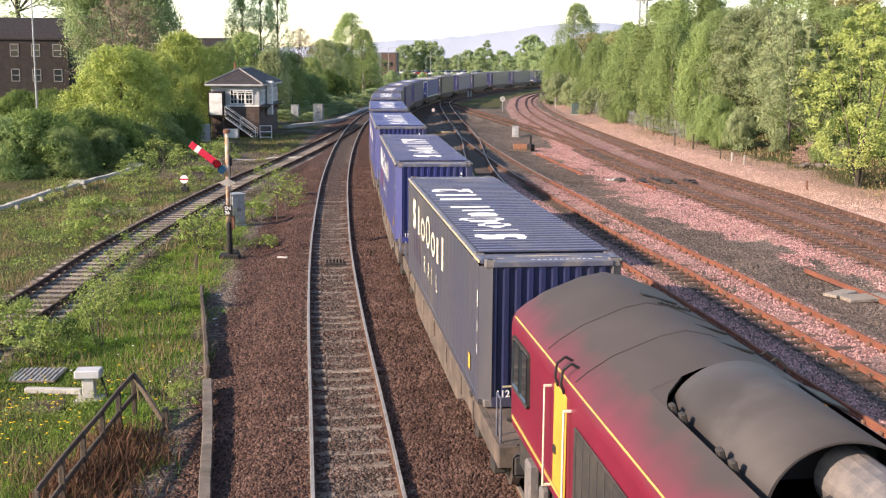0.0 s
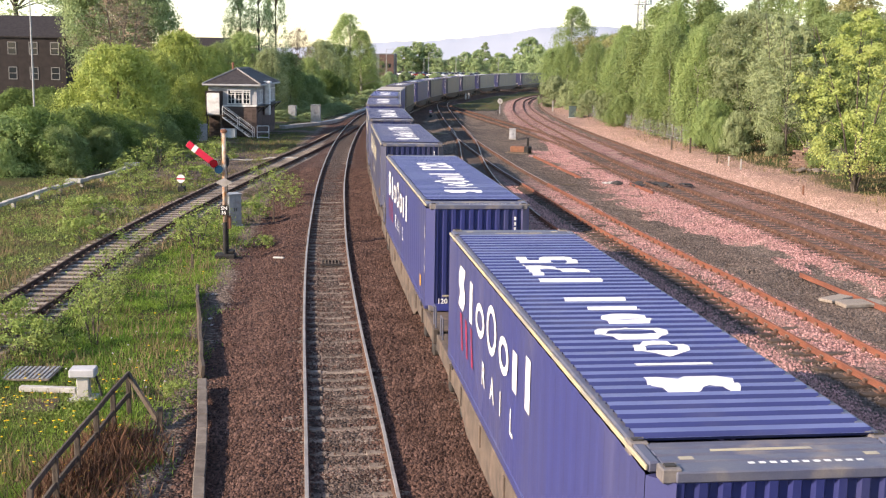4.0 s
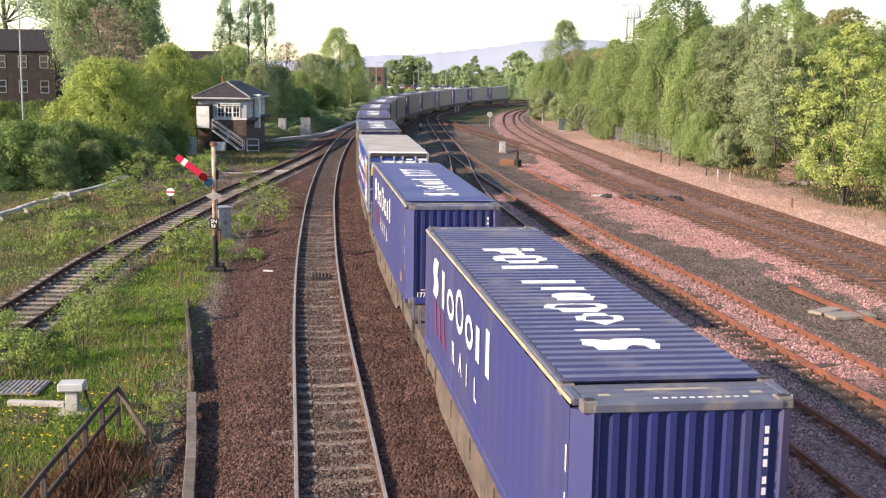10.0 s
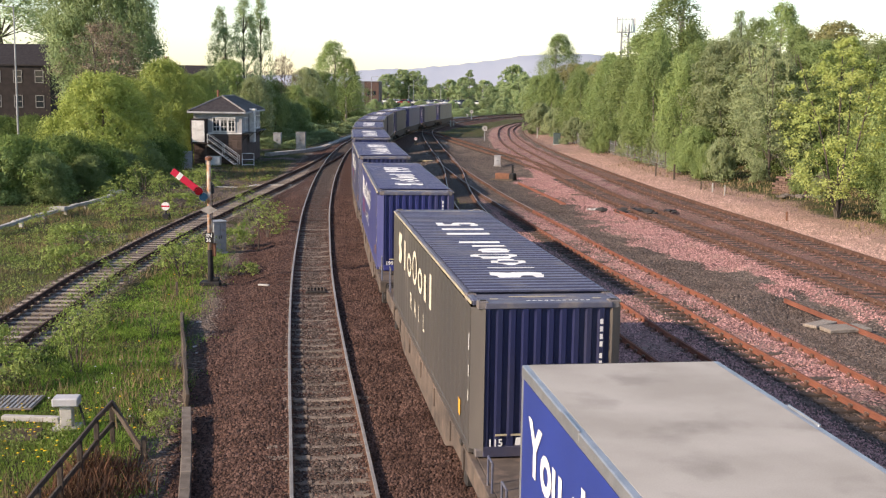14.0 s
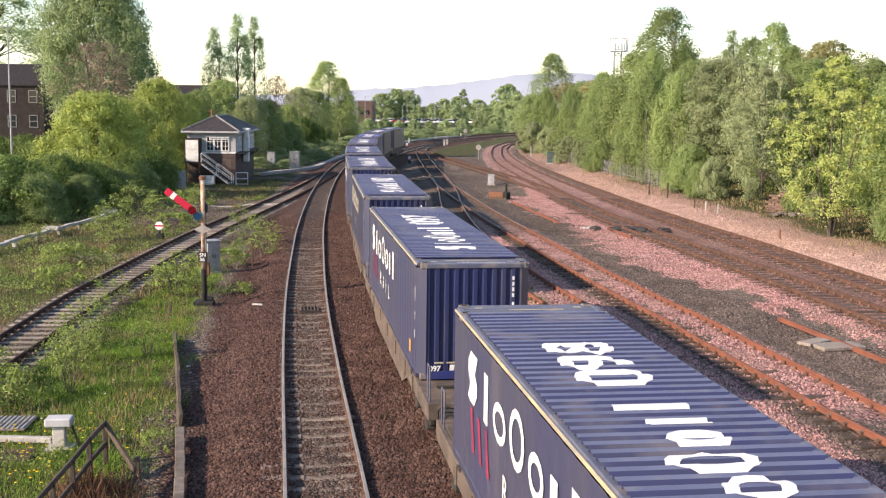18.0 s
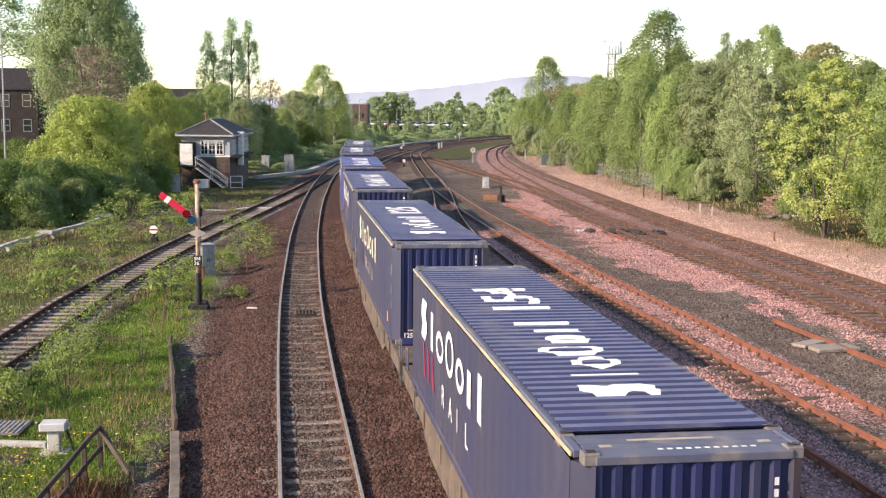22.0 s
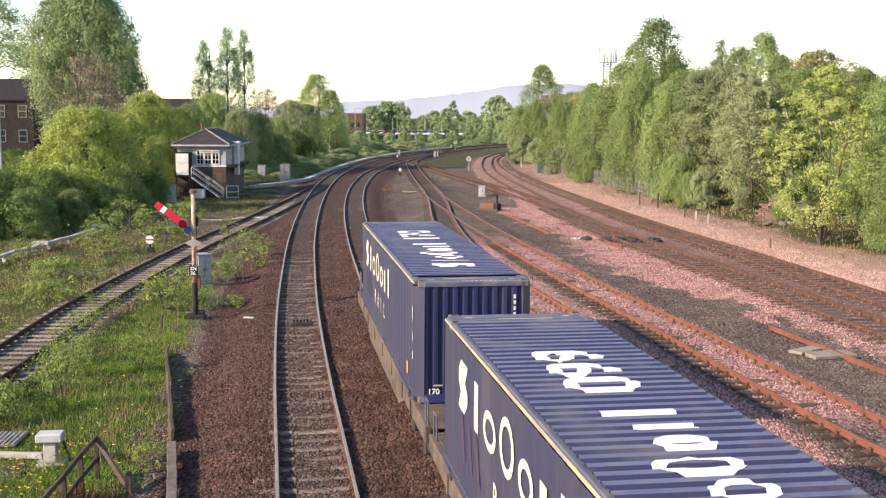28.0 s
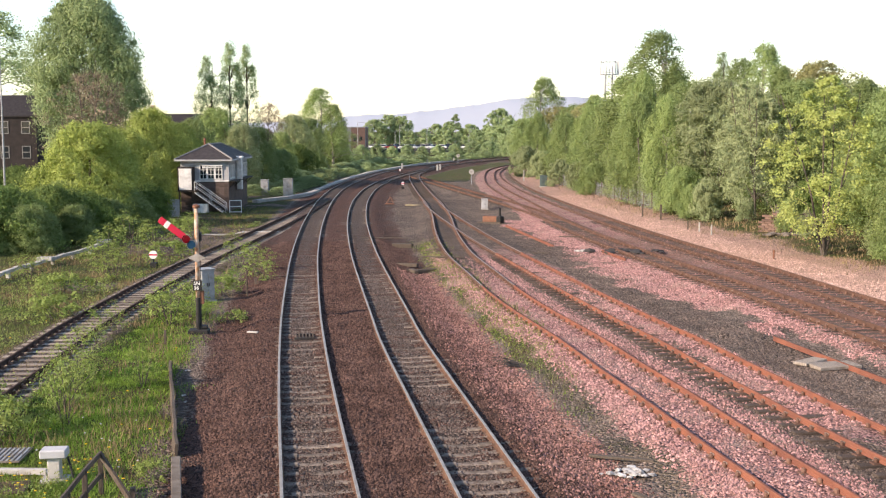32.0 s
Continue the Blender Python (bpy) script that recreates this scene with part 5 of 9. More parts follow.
for key, px, d, top, wide in [
    ("shrub", -60, 70, 350, 1.0), ("darkshrub", 0, 72, 336, 1.0), ("shrub", 45, 71, 366, 0.9), ("darkshrub", 88, 78, 334, 1.0), ("shrub", 130, 76, 366, 0.8), ("darkshrub", 150, 80, 344, 0.9), ("shrub", 190, 82, 356, 0.9), ("shrub", 214, 88, 330, 0.8), ("shrub", 238, 87, 352, 0.9), ("darkshrub", 262, 94, 330, 0.8),
    # the darkshrub at 292 stands in for deep shade under the lime bushes
    ("darkshrub", -20, 112, 300, 0.9), ("darkshrub", 30, 112, 298, 0.9), ("darkshrub", 75, 108, 300, 0.8), ("darkshrub", 292, 112, 300, 0.5), ("darkshrub", 280, 103, 318, 0.5), ("shrub", 120, 86, 322, 0.8), ("darkshrub", 200, 92, 318, 0.8),
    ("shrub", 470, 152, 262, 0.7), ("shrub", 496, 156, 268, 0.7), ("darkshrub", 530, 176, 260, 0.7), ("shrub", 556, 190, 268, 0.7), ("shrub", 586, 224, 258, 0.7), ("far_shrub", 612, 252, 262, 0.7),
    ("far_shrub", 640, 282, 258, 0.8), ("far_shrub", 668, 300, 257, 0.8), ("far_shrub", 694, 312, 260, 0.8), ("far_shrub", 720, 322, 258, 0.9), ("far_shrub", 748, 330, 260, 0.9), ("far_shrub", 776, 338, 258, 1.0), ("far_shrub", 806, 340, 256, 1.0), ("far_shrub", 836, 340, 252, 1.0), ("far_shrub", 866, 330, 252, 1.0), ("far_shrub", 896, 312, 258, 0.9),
    # undergrowth of the wooded bank
    ("brush", 930, 180, 262, 0.8), ("brush", 958, 172, 270, 0.8), ("brush", 990, 148, 285, 0.7), ("brush", 1022, 136, 290, 0.7), ("shrub", 1050, 128, 292, 0.7), ("brush", 1085, 120, 305, 0.6), ("brush", 1150, 108, 300, 0.7), ("shrub", 1205, 98, 300, 0.7), ("brush", 1180, 101, 330, 0.6),
    ("brush", 1250, 90, 320, 0.6), ("shrub", 1225, 92, 330, 0.5), ("brush", 1320, 86, 352, 0.6), ("brush", 1430, 74, 375, 0.5), ("shrub", 1400, 78, 355, 0.5), ("brush", 1560, 64, 385, 0.6), ("shrub", 1610, 62, 360, 0.7), ("darkshrub", 1450, 82, 320, 0.8), ("darkshrub", 1350, 94, 300, 0.8), ("darkshrub", 1540, 78, 300, 0.8), ("darkshrub", 1250, 104, 290, 0.8), ("darkshrub", 1130, 124, 285, 0.7)]:
    plant(key, px, d, top, wide, group="bushes along the line")
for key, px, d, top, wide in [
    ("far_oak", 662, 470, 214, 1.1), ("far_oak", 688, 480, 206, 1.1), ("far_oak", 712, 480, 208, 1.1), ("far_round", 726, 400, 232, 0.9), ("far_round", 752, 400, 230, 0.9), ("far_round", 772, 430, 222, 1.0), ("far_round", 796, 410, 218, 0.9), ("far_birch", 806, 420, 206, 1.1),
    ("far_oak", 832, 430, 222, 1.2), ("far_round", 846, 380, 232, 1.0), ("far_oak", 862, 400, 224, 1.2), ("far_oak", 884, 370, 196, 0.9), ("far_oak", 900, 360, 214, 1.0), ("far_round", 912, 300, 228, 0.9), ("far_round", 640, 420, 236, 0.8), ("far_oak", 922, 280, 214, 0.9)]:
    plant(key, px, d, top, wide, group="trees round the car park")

# low growth along the far trough
rng = random.Random(31)
TRO = [(128, -16.4), (145, -15.2), (161, -14.6), (185, -13.0), (202, -10.4), (226, -6.6), (248, -1.4), (270, 5.0), (300, 17.0)]
y = 132.0
while y < 300:
    edge = float(np.interp(y, [a for a, _ in TRO], [b for _, b in TRO]))
    for back in (rng.uniform(2.6, 4.2), rng.uniform(5.5, 8.5)):
        h = rng.uniform(0.7, 1.4) * (1 if back < 5 else 1.5)
        x = edge - back
        o = copy_thing(LIB["far_shrub"], pose(x, y, ground_z(x, y) - 0.05, 0, 0, rng.uniform(0, 360)))
        o.scale = (h / 10 * 2.0, h / 10 * 2.0, h / 10)
        o["group"] = "bushes along the line"
    y += rng.uniform(6.5, 9.0)


# ---- distance ----
def build_hills():
    m = bpy.data.materials.new("haze_tinted_hill")
    m.use_nodes = True
    bs = m.node_tree.nodes["Principled BSDF"]
    nz = m.node_tree.nodes.new("ShaderNodeTexNoise")
    nz.inputs["Scale"].default_value, nz.inputs["Detail"].default_value = 0.006, 8
    tcn = m.node_tree.nodes.new("ShaderNodeTexCoord")
    mx = m.node_tree.nodes.new("ShaderNodeMix")
    mx.data_type = "RGBA"
    # Distance haze is put into this pale blue-grey base colour.
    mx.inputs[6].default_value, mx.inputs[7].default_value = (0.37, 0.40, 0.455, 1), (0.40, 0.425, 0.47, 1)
    m.node_tree.links.new(tcn.outputs["Object"], nz.inputs["Vector"])
    m.node_tree.links.new(nz.outputs[0], mx.inputs[0])
    m.node_tree.links.new(mx.outputs[2], bs.inputs["Base Color"])
    m.node_tree.links.new(mx.outputs[2], bs.inputs["Emission Color"])
    bs.inputs["Emission Strength"].default_value, bs.inputs["Roughness"].default_value = 0.0, 1.0
    keys = [(200, 226), (560, 214), (610, 207), (660, 203), (705, 203), (740, 198), (772, 196), (790, 193), (830, 188), (860, 184), (885, 179), (905, 176), (960, 174), (1010, 172), (1050, 176), (1100, 184), (1300, 200), (1700, 222)]
    V, F, D = [], [], 3300.0
    n = 160
    for i in range(n + 1):
        px = 200 + 1500 * i / n
        py = np.interp(px, [k[0] for k in keys], [k[1] for k in keys]) 
        h0 = 7.18 + (229 - py) / 2019 * D
        py = py + 0.5 * math.sin(px * 0.21) + 0.4 * math.sin(px * 0.47)
        h = 7.18 + (229 - py) / 2019 * D
        x = (px - 784) / 2019 * D
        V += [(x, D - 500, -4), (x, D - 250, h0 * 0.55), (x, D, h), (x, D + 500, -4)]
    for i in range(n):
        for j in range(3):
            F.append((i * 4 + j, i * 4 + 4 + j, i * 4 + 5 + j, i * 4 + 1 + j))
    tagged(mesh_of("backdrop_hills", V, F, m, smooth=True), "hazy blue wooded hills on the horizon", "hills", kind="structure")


build_hills()

# ---- buildings and fixed things ----
M.update({
    "brick": mat("brown_brick", (0.125, 0.092, 0.078), (0.08, 0.062, 0.054), 2, 0.9, bump=0.4, bscale=40, vary=0.25),
    # Darkened masonry: the shade on the house fronts is put into the colour.
    "stonewall": mat("darkened_masonry", (0.044, 0.036, 0.034), (0.03, 0.026, 0.025), 1.5, 0.9, bump=0.4),
    "slate": mat("slate_roof", (0.030, 0.026, 0.027), (0.048, 0.042, 0.041), 3, 0.7, bump=0.3, vary=0.25),
    "paint": mat("white_paint", (0.78, 0.77, 0.74), (0.60, 0.59, 0.56), 2, 0.6, spots=(0.40, 0.36, 0.30), sscale=3, samt=0.35),
    "board": mat("grey_white_boards", (0.44, 0.44, 0.445), (0.34, 0.338, 0.335), 2, 0.75, vary=0.12),
    "lead": mat("pale_ridge", (0.24, 0.235, 0.225), (0.17, 0.165, 0.16), 3, 0.6),
    "glass": glass_mat("dark_glass"),
    "oldwood": mat("weathered_wood", (0.135, 0.108, 0.082), (0.07, 0.055, 0.043), 6, 0.9, bump=0.5, vary=0.15, streak=(6, 6, 1)),
    "kerb": mat("dirty_kerb_concrete", (0.20, 0.17, 0.14), (0.12, 0.10, 0.082), 3, 0.9, bump=0.4, vary=0.2),
    "grimy_paint": mat("grimy_white_paint", (0.40, 0.37, 0.33), (0.27, 0.24, 0.21), 3, 0.7, spots=(0.20, 0.13, 0.09), sscale=5, samt=0.5),
    "pale_conc": mat("pale_concrete", (0.46, 0.44, 0.40), (0.33, 0.31, 0.28), 3, 0.9, bump=0.4, vary=0.12),
    "grey_steel": mat("galvanised_grey", (0.36, 0.37, 0.37), (0.27, 0.28, 0.29), 4, 0.55, 0.2, spots=(0.24, 0.15, 0.09), sscale=3, samt=0.4),
    "post": mat("peeling_white_post", (0.55, 0.48, 0.40), (0.42, 0.20, 0.09), 5, 0.7, bump=0.4, spots=(0.40, 0.17, 0.07), sscale=6, samt=0.9),
    "black": mat("black_paint", (0.02, 0.02, 0.02), (0.035, 0.033, 0.03), 4, 0.6),
    "bluelens": glass_mat("blue_lens", (0.012, 0.045, 0.09)),
    "redlens": glass_mat("red_lens", (0.12, 0.005, 0.01)),
    "asphalt": mat("asphalt", (0.06, 0.06, 0.062), (0.045, 0.045, 0.046), 2, 0.9, bump=0.3),
    "green_case": mat("dull_green_case", (0.10, 0.135, 0.125), (0.07, 0.10, 0.095), 3, 0.6),
    "motor": mat("orange_brown_casing", (0.24, 0.11, 0.065), (0.16, 0.08, 0.05), 4, 0.7, bump=0.3),
    "cladding": mat("brown_cladding", (0.13, 0.08, 0.065), (0.10, 0.065, 0.055), 1, 0.7),
    "cladding_grey": mat("grey_cladding", (0.24, 0.24, 0.25), (0.20, 0.20, 0.21), 1, 0.7),
})


def solid(name, label, cat, at, mat_, boxes, group="", kind=""):
    """A thing with one mesh: boxes given as (x, y, z, sx, sy, sz, bevel)."""
    bm = bmesh.new()
    for b in boxes:
        box(bm, *b[:6], bev=b[6] if len(b) > 6 else 0.01)
    me = bpy.data.meshes.new(name)
    bm.to_mesh(me)
    bm.free()
    me.materials.append(mat_)
    ob = new(name, me)
    ob.matrix_world = at
    return tagged(ob, label, cat, group, kind)


def at_ground(x, y, rz=0.0, dz=0.0):
    return pose(x, y, ground_z(x, y) + dz, 0, 0, rz)


def build_window(parent, x0, x1, z0, z1, face, at, bars=2, rows=2):
    """A glazed window with frame and glazing bars. face: 'front' faces -y at y=at, 'right' faces +x at x=at."""
    def b(bm, u, v, z, su, sv, sz):
        if face == "front":
            box(bm, u, at - v, z, su, sv, sz, bev=0.004)
        else:
            box(bm, at + v, u, z, sv, su, sz, bev=0.004)
    bm = bmesh.new()
    uc, zc, w, h = (x0 + x1) / 2, (z0 + z1) / 2, x1 - x0, z1 - z0
    for u in (x0, x1):
        b(bm, u, 0.03, zc, 0.09, 0.08, h + 0.09)
    for z in (z0, z1):
        b(bm, uc, 0.03, z, w, 0.075, 0.09)
    win = part("window", bm, M["paint"], parent)
    for k in range(1, bars):
        bm = bmesh.new()
        b(bm, x0 + w * k / bars, 0.025, zc, 0.045, 0.05, h - 0.09)
        part("glazing_bar", bm, M["paint"], win)
    for k in range(1, rows):
        bm = bmesh.new()
        b(bm, uc, 0.022, z0 + h * k / rows, w - 0.09, 0.045, 0.04)
        part("glazing_bar", bm, M["paint"], win)
    bm = bmesh.new()
    b(bm, uc, 0.0, zc, w - 0.05, 0.02, h - 0.05)
    part("pane", bm, M["glass"], win, "dark window pane")
    return win


def build_signal_box():
    W, D = 4.4, 11.5
    root = thing("signal_box", "two-storey brick signal box with white windows and hipped slate roof", "signal box", pose(-24.15, 105.2, ground_z(-22, 108) - 0.05, 0, 0, 1.5))
    # local: x 0..W, y 0..D
    bm = bmesh.new()
    for x, y, sx, sy in ((W / 2, 0.12, W, 0.24), (W / 2, D - 0.12, W, 0.24), (0.12, D / 2, 0.24, D - 0.48), (W - 0.12, D / 2, 0.24, D - 0.48)):
        box(bm, x, y, 1.45, sx, sy, 2.9)
    base = part("brick_base", bm, M["brick"], root, "brown brick lower storey")
    # brick courses on the two walls that face the line
    bm0 = bmesh.new()
    box(bm0, 0, 0, 0, 0.43, 0.02, 0.135, bev=0.006)
    bme = bpy.data.meshes.new("brick_block")
    bm0.to_mesh(bme)
    bm0.free()
    bme.materials.append(M["brick"])
    for r in range(19):
        for c in range(10):
            o = new("brick", bme)
            o.parent, o.matrix_basis = base, pose(0.22 + c * 0.44 + (0.0 if r % 2 else 0.0), -0.006, 0.12 + r * 0.15)
    bm = bmesh.new()
    for x, y, sx, sy in ((W / 2, 0.08, W, 0.16), (W / 2, D - 0.08, W, 0.16), (0.08, D / 2, 0.16, D - 0.32), (W - 0.08, D / 2, 0.16, D - 0.32)):
        box(bm, x, y, 3.9, sx, sy, 1.95)
    part("upper_wall", bm, M["board"], root, "pale grey boarded upper storey")
    for k in range(11):
        bm = bmesh.new()
        box(bm, W + 0.012, D / 2, 3.0 + k * 0.18, 0.03, D, 0.165, bev=0.005)
        part("weatherboard", bm, M["board"], root)
    bm = bmesh.new()
    box(bm, W / 2 + 0.3, -0.02, 2.90, W - 0.5, 0.10, 0.14, bev=0.01)
    part("window_sill", bm, M["paint"], root)
    for x0 in (1.72, 2.42, 3.12):
        build_window(root, x0 + 0.05, x0 + 0.68, 3.08, 4.35, "front", -0.005, 2, 3)
    for x0 in (0.9, 2.1, 6.3, 7.3, 8.3, 9.3, 10.3):
        build_window(root, x0, x0 + 0.85, 3.1, 4.3, "right", W + 0.03, 2, 2)
    bm = bmesh.new()
    box(bm, 2.95, -0.13, 4.22, 1.85, 0.05, 0.27, bev=0.01)
    sign = part("name_board", bm, M["paint"], root, "white name board")
    bm = bmesh.new()
    for k in range(13):
        box(bm, 2.17 + k * 0.132 + (0.08 if k > 7 else 0), -0.16, 4.22, 0.07, 0.012, 0.11)
    part("name_bars", bm, M["black"], sign)
    # hipped roof
    e, z0, z1 = 0.45, 4.88, 6.25
    bm = bmesh.new()
    a = [bm.verts.new(v) for v in ((-e, -e, z0), (W + e, -e, z0), (W + e, D + e, z0), (-e, D + e, z0))]
    r1, r2 = bm.verts.new((W / 2, W / 2 + 0.2, z1)), bm.verts.new((W / 2, D - W / 2 - 0.2, z1))
    for f in ((a[0], a[1], r1), (a[1], a[2], r2, r1), (a[2], a[3], r2), (a[3], a[0], r1, r2), (a[3], a[2], a[1], a[0])):
        bm.faces.new(f)
    part("roof", bm, M["slate"], root, "dark slate hipped roof")
    for s, t in (((-e, -e, z0), (W / 2, W / 2 + 0.2, z1)), ((W + e, -e, z0), (W / 2, W / 2 + 0.2, z1)), ((W / 2, W / 2 + 0.2, z1), (W / 2, D - W / 2 - 0.2, z1)), ((W + e, D + e, z0), (W / 2, D - W / 2 - 0.2, z1)), ((-e, D + e, z0), (W / 2, D - W / 2 - 0.2, z1))):
        bm = bmesh.new()
        rod(bm, Vector(s) + Vector((0, 0, 0.03)), Vector(t) + Vector((0, 0, 0.03)), 0.075, 6)
        part("ridge", bm, M["lead"], root, "pale lead ridge")
    bm = bmesh.new()
    for x, y, sx, sy in ((W / 2, -e, W + 2 * e, 0.1), (W + e, D / 2, 0.1, D + 2 * e), (W / 2, D + e, W + 2 * e, 0.1), (-e, D / 2, 0.1, D + 2 * e)):
        box(bm, x, y, z0 - 0.08, sx, sy, 0.16, bev=0.01)
    part("gutter", bm, M["board"], root)
    bm = bmesh.new()
    rod(bm, (W / 2 - 0.35, W / 2 + 0.2, z1 - 0.1), (W / 2 - 0.35, W / 2 + 0.2, z1 + 0.40), 0.11, 10)
    rod(bm, (W / 2 - 0.35, W / 2 + 0.2, z1 + 0.40), (W / 2 - 0.35, W / 2 + 0.2, z1 + 0.58), 0.15, 10, 0.1)
    part("flue", bm, M["motor"], root, "rusty brown flue")
    # porch with door, landing and stair
    bm = bmesh.new()
    box(bm, 0.62, -0.55, 3.15, 1.40, 1.0, 2.15, bev=0.02)
    porch = part("porch", bm, M["stonewall"], root, "dark boarded porch at the stair head")
    bm = bmesh.new()
    box(bm, 0.62, -1.08, 3.10, 1.15, 0.05, 1.95, bev=0.01)
    part("door", bm, M["paint"], porch, "white boarded door")
    bm = bmesh.new()
    box(bm, 0.75, -0.6, 2.02, 1.75, 1.2, 0.1, bev=0.01)
    part("landing", bm, M["oldwood"], root)
    for x in (0.05, 1.3):
        bm = bmesh.new()
        box(bm, x, -1.05, 0.95, 0.12, 0.12, 2.1, bev=0.01)
        part("landing_post", bm, M["oldwood"], root)
    n = 11
    for k in range(n):
        bm = bmesh.new()
        box(bm, 1.5 + k * 0.255, -0.65, 1.93 - k * 0.185, 0.27, 0.85, 0.04, bev=0.005)
        part("stair_tread", bm, M["oldwood"], root)
    for y in (-1.1, -0.2):
        bm = bmesh.new()
        for k, dz in ((0, -0.05), (1, 0.95), (2, 0.5)):
            rod(bm, (1.45, y, 1.95 + dz), (1.45 + 2.75, y, 1.95 - 2.0 + dz), 0.06 if k == 0 else 0.03, 6)
        for t in (0.0, 0.5, 1.0):
            rod(bm, (1.45 + 2.75 * t, y, 1.9 - 2.0 * t), (1.45 + 2.75 * t, y, 2.9 - 2.0 * t), 0.03, 6)
        part("stair_rail", bm, M["paint"], root, "white stair railing")
    bm = bmesh.new()
    box(bm, 1.95, -0.9, 0.42, 1.35, 0.7, 0.85, bev=0.02)
    part("bunker", bm, M["paint"], root, "white coal bunker")
    # walkway along the track side, downpipe, stove vent
    bm = bmesh.new()
    box(bm, W + 0.32, D / 2, 2.86, 0.62, D + 0.3, 0.10, bev=0.01)
    part("walkway", bm, M["black"], root, "black walkway")
    for k in range(5):
        bm = bmesh.new()
        rod(bm, (W + 0.02, 0.6 + k * 2.6, 2.3), (W + 0.58, 0.6 + k * 2.6, 2.82), 0.04, 6)
        part("bracket", bm, M["black"], root)
    bm = bmesh.new()
    box(bm, W + 0.36, 4.3, 3.4, 0.5, 0.7, 3.0, bev=0.03)
    part("lavatory_box", bm, M["paint"], root, "tall white boxed duct on the wall")
    bm = bmesh.new()
    box(bm, W + 0.25, 4.3, 5.0, 0.9, 0.9, 0.18, bev=0.03)
    part("duct_cap", bm, M["paint"], root)
    return root


build_signal_box()


def build_rail_gate():
    root = thing("railing", "white tubular hand railing beside the signal box", "railing", at_ground(-19.4, 103.6, 12))
    for p, q in (((0, 0, 0), (0, 0, 1.15)), ((1.05, 0, 0), (1.05, 0, 1.15)), ((0, 0, 1.15), (1.05, 0, 1.15)), ((0, 0, 0.6), (1.05, 0, 0.6)), ((0, 0, 0.12), (1.05, 0, 0.12))):
        bm = bmesh.new()
        rod(bm, p, q, 0.035, 8)
        part("tube", bm, M["paint"], root)


build_rail_gate()


def cabinet(x, y, w, d, h, material, label, rz=0.0):
    root = thing("relay_cabinet", label, "cabinet", at_ground(x, y, rz, -0.03), group="lineside cabinets")
    bm = bmesh.new()
    box(bm, 0, 0, h / 2 + 0.05, w, d, h - 0.1, bev=0.02)
    part("body", bm, material, root)
    bm = bmesh.new()
    box(bm, 0, 0, h + 0.02, w + 0.08, d + 0.08, 0.06, bev=0.02)
    part("lid", bm, material, root)
    bm = bmesh.new()
    box(bm, 0, 0, 0.05, w + 0.12, d + 0.12, 0.14, bev=0.02)
    part("plinth", bm, M["pale_conc"], root)
    for sx in (-1, 1):
        bm = bmesh.new()
        box(bm, sx * w / 4, -d / 2 - 0.012, h / 2 + 0.05, w / 2 - 0.04, 0.025, h - 0.25, bev=0.008)
        door = part("door", bm, material, root)
        bm = bmesh.new()
        box(bm, sx * 0.05, -d / 2 - 0.04, h * 0.55, 0.03, 0.03, 0.14, bev=0.005)
        part("handle", bm, M["dark"], door)
    return root


cabinet(-17.7, 130.5, 1.05, 0.8, 1.95, M["pale_conc"], "white double-door lineside equipment cabinet")
cabinet(-20.6, 132.0, 0.85, 0.7, 1.85, M["grey_steel"], "grey lineside equipment cabinet beside the signal box")
cabinet(-10.55, 50.2, 0.62, 0.6, 1.45, M["grey_steel"], "grey steel relay case behind the signal post", 35)
cabinet(-23.6, 99.5, 1.0, 0.9, 1.45, M["grey_steel"], "weathered grey cabinet under the bushes", 25)
cabinet(-24.7, 100.2, 0.6, 0.6, 1.3, M["pale_conc"], "small pale cabinet under the bushes", 20)
cabinet(3.95, 108.0, 0.6, 0.45, 1.0, M["board"], "pale grey lineside cabinet among the sidings")
cabinet(13.2, 150.0, 0.9, 0.7, 1.5, M["green_case"], "dull green lineside cabinet at the foot of the bank")


def conduit(p, q):
    bm = bmesh.new()
    n = 8
    pts = [Vector((p[0] + (q[0] - p[0]) * k / n, p[1] + (q[1] - p[1]) * k / n, 0)) for k in range(n + 1)]
    for v in pts:
        v.z = ground_z(v.x, v.y) + 0.05
    for a, b in zip(pts, pts[1:]):
        rod(bm, a, b, 0.055, 8)
    root = thing("cable_conduit", "pale grey cable conduit lying on bare earth", "conduit")
    part("pipe", bm, M["pale_conc"], root)
    for v in pts[1::2]:
        bm = bmesh.new()
        box(bm, v.x, v.y, v.z, 0.14, 0.18, 0.15, bev=0.02)
        part("saddle", bm, M["grey_steel"], root)


conduit((-18.6, 81.4), (-11.8, 81.9))


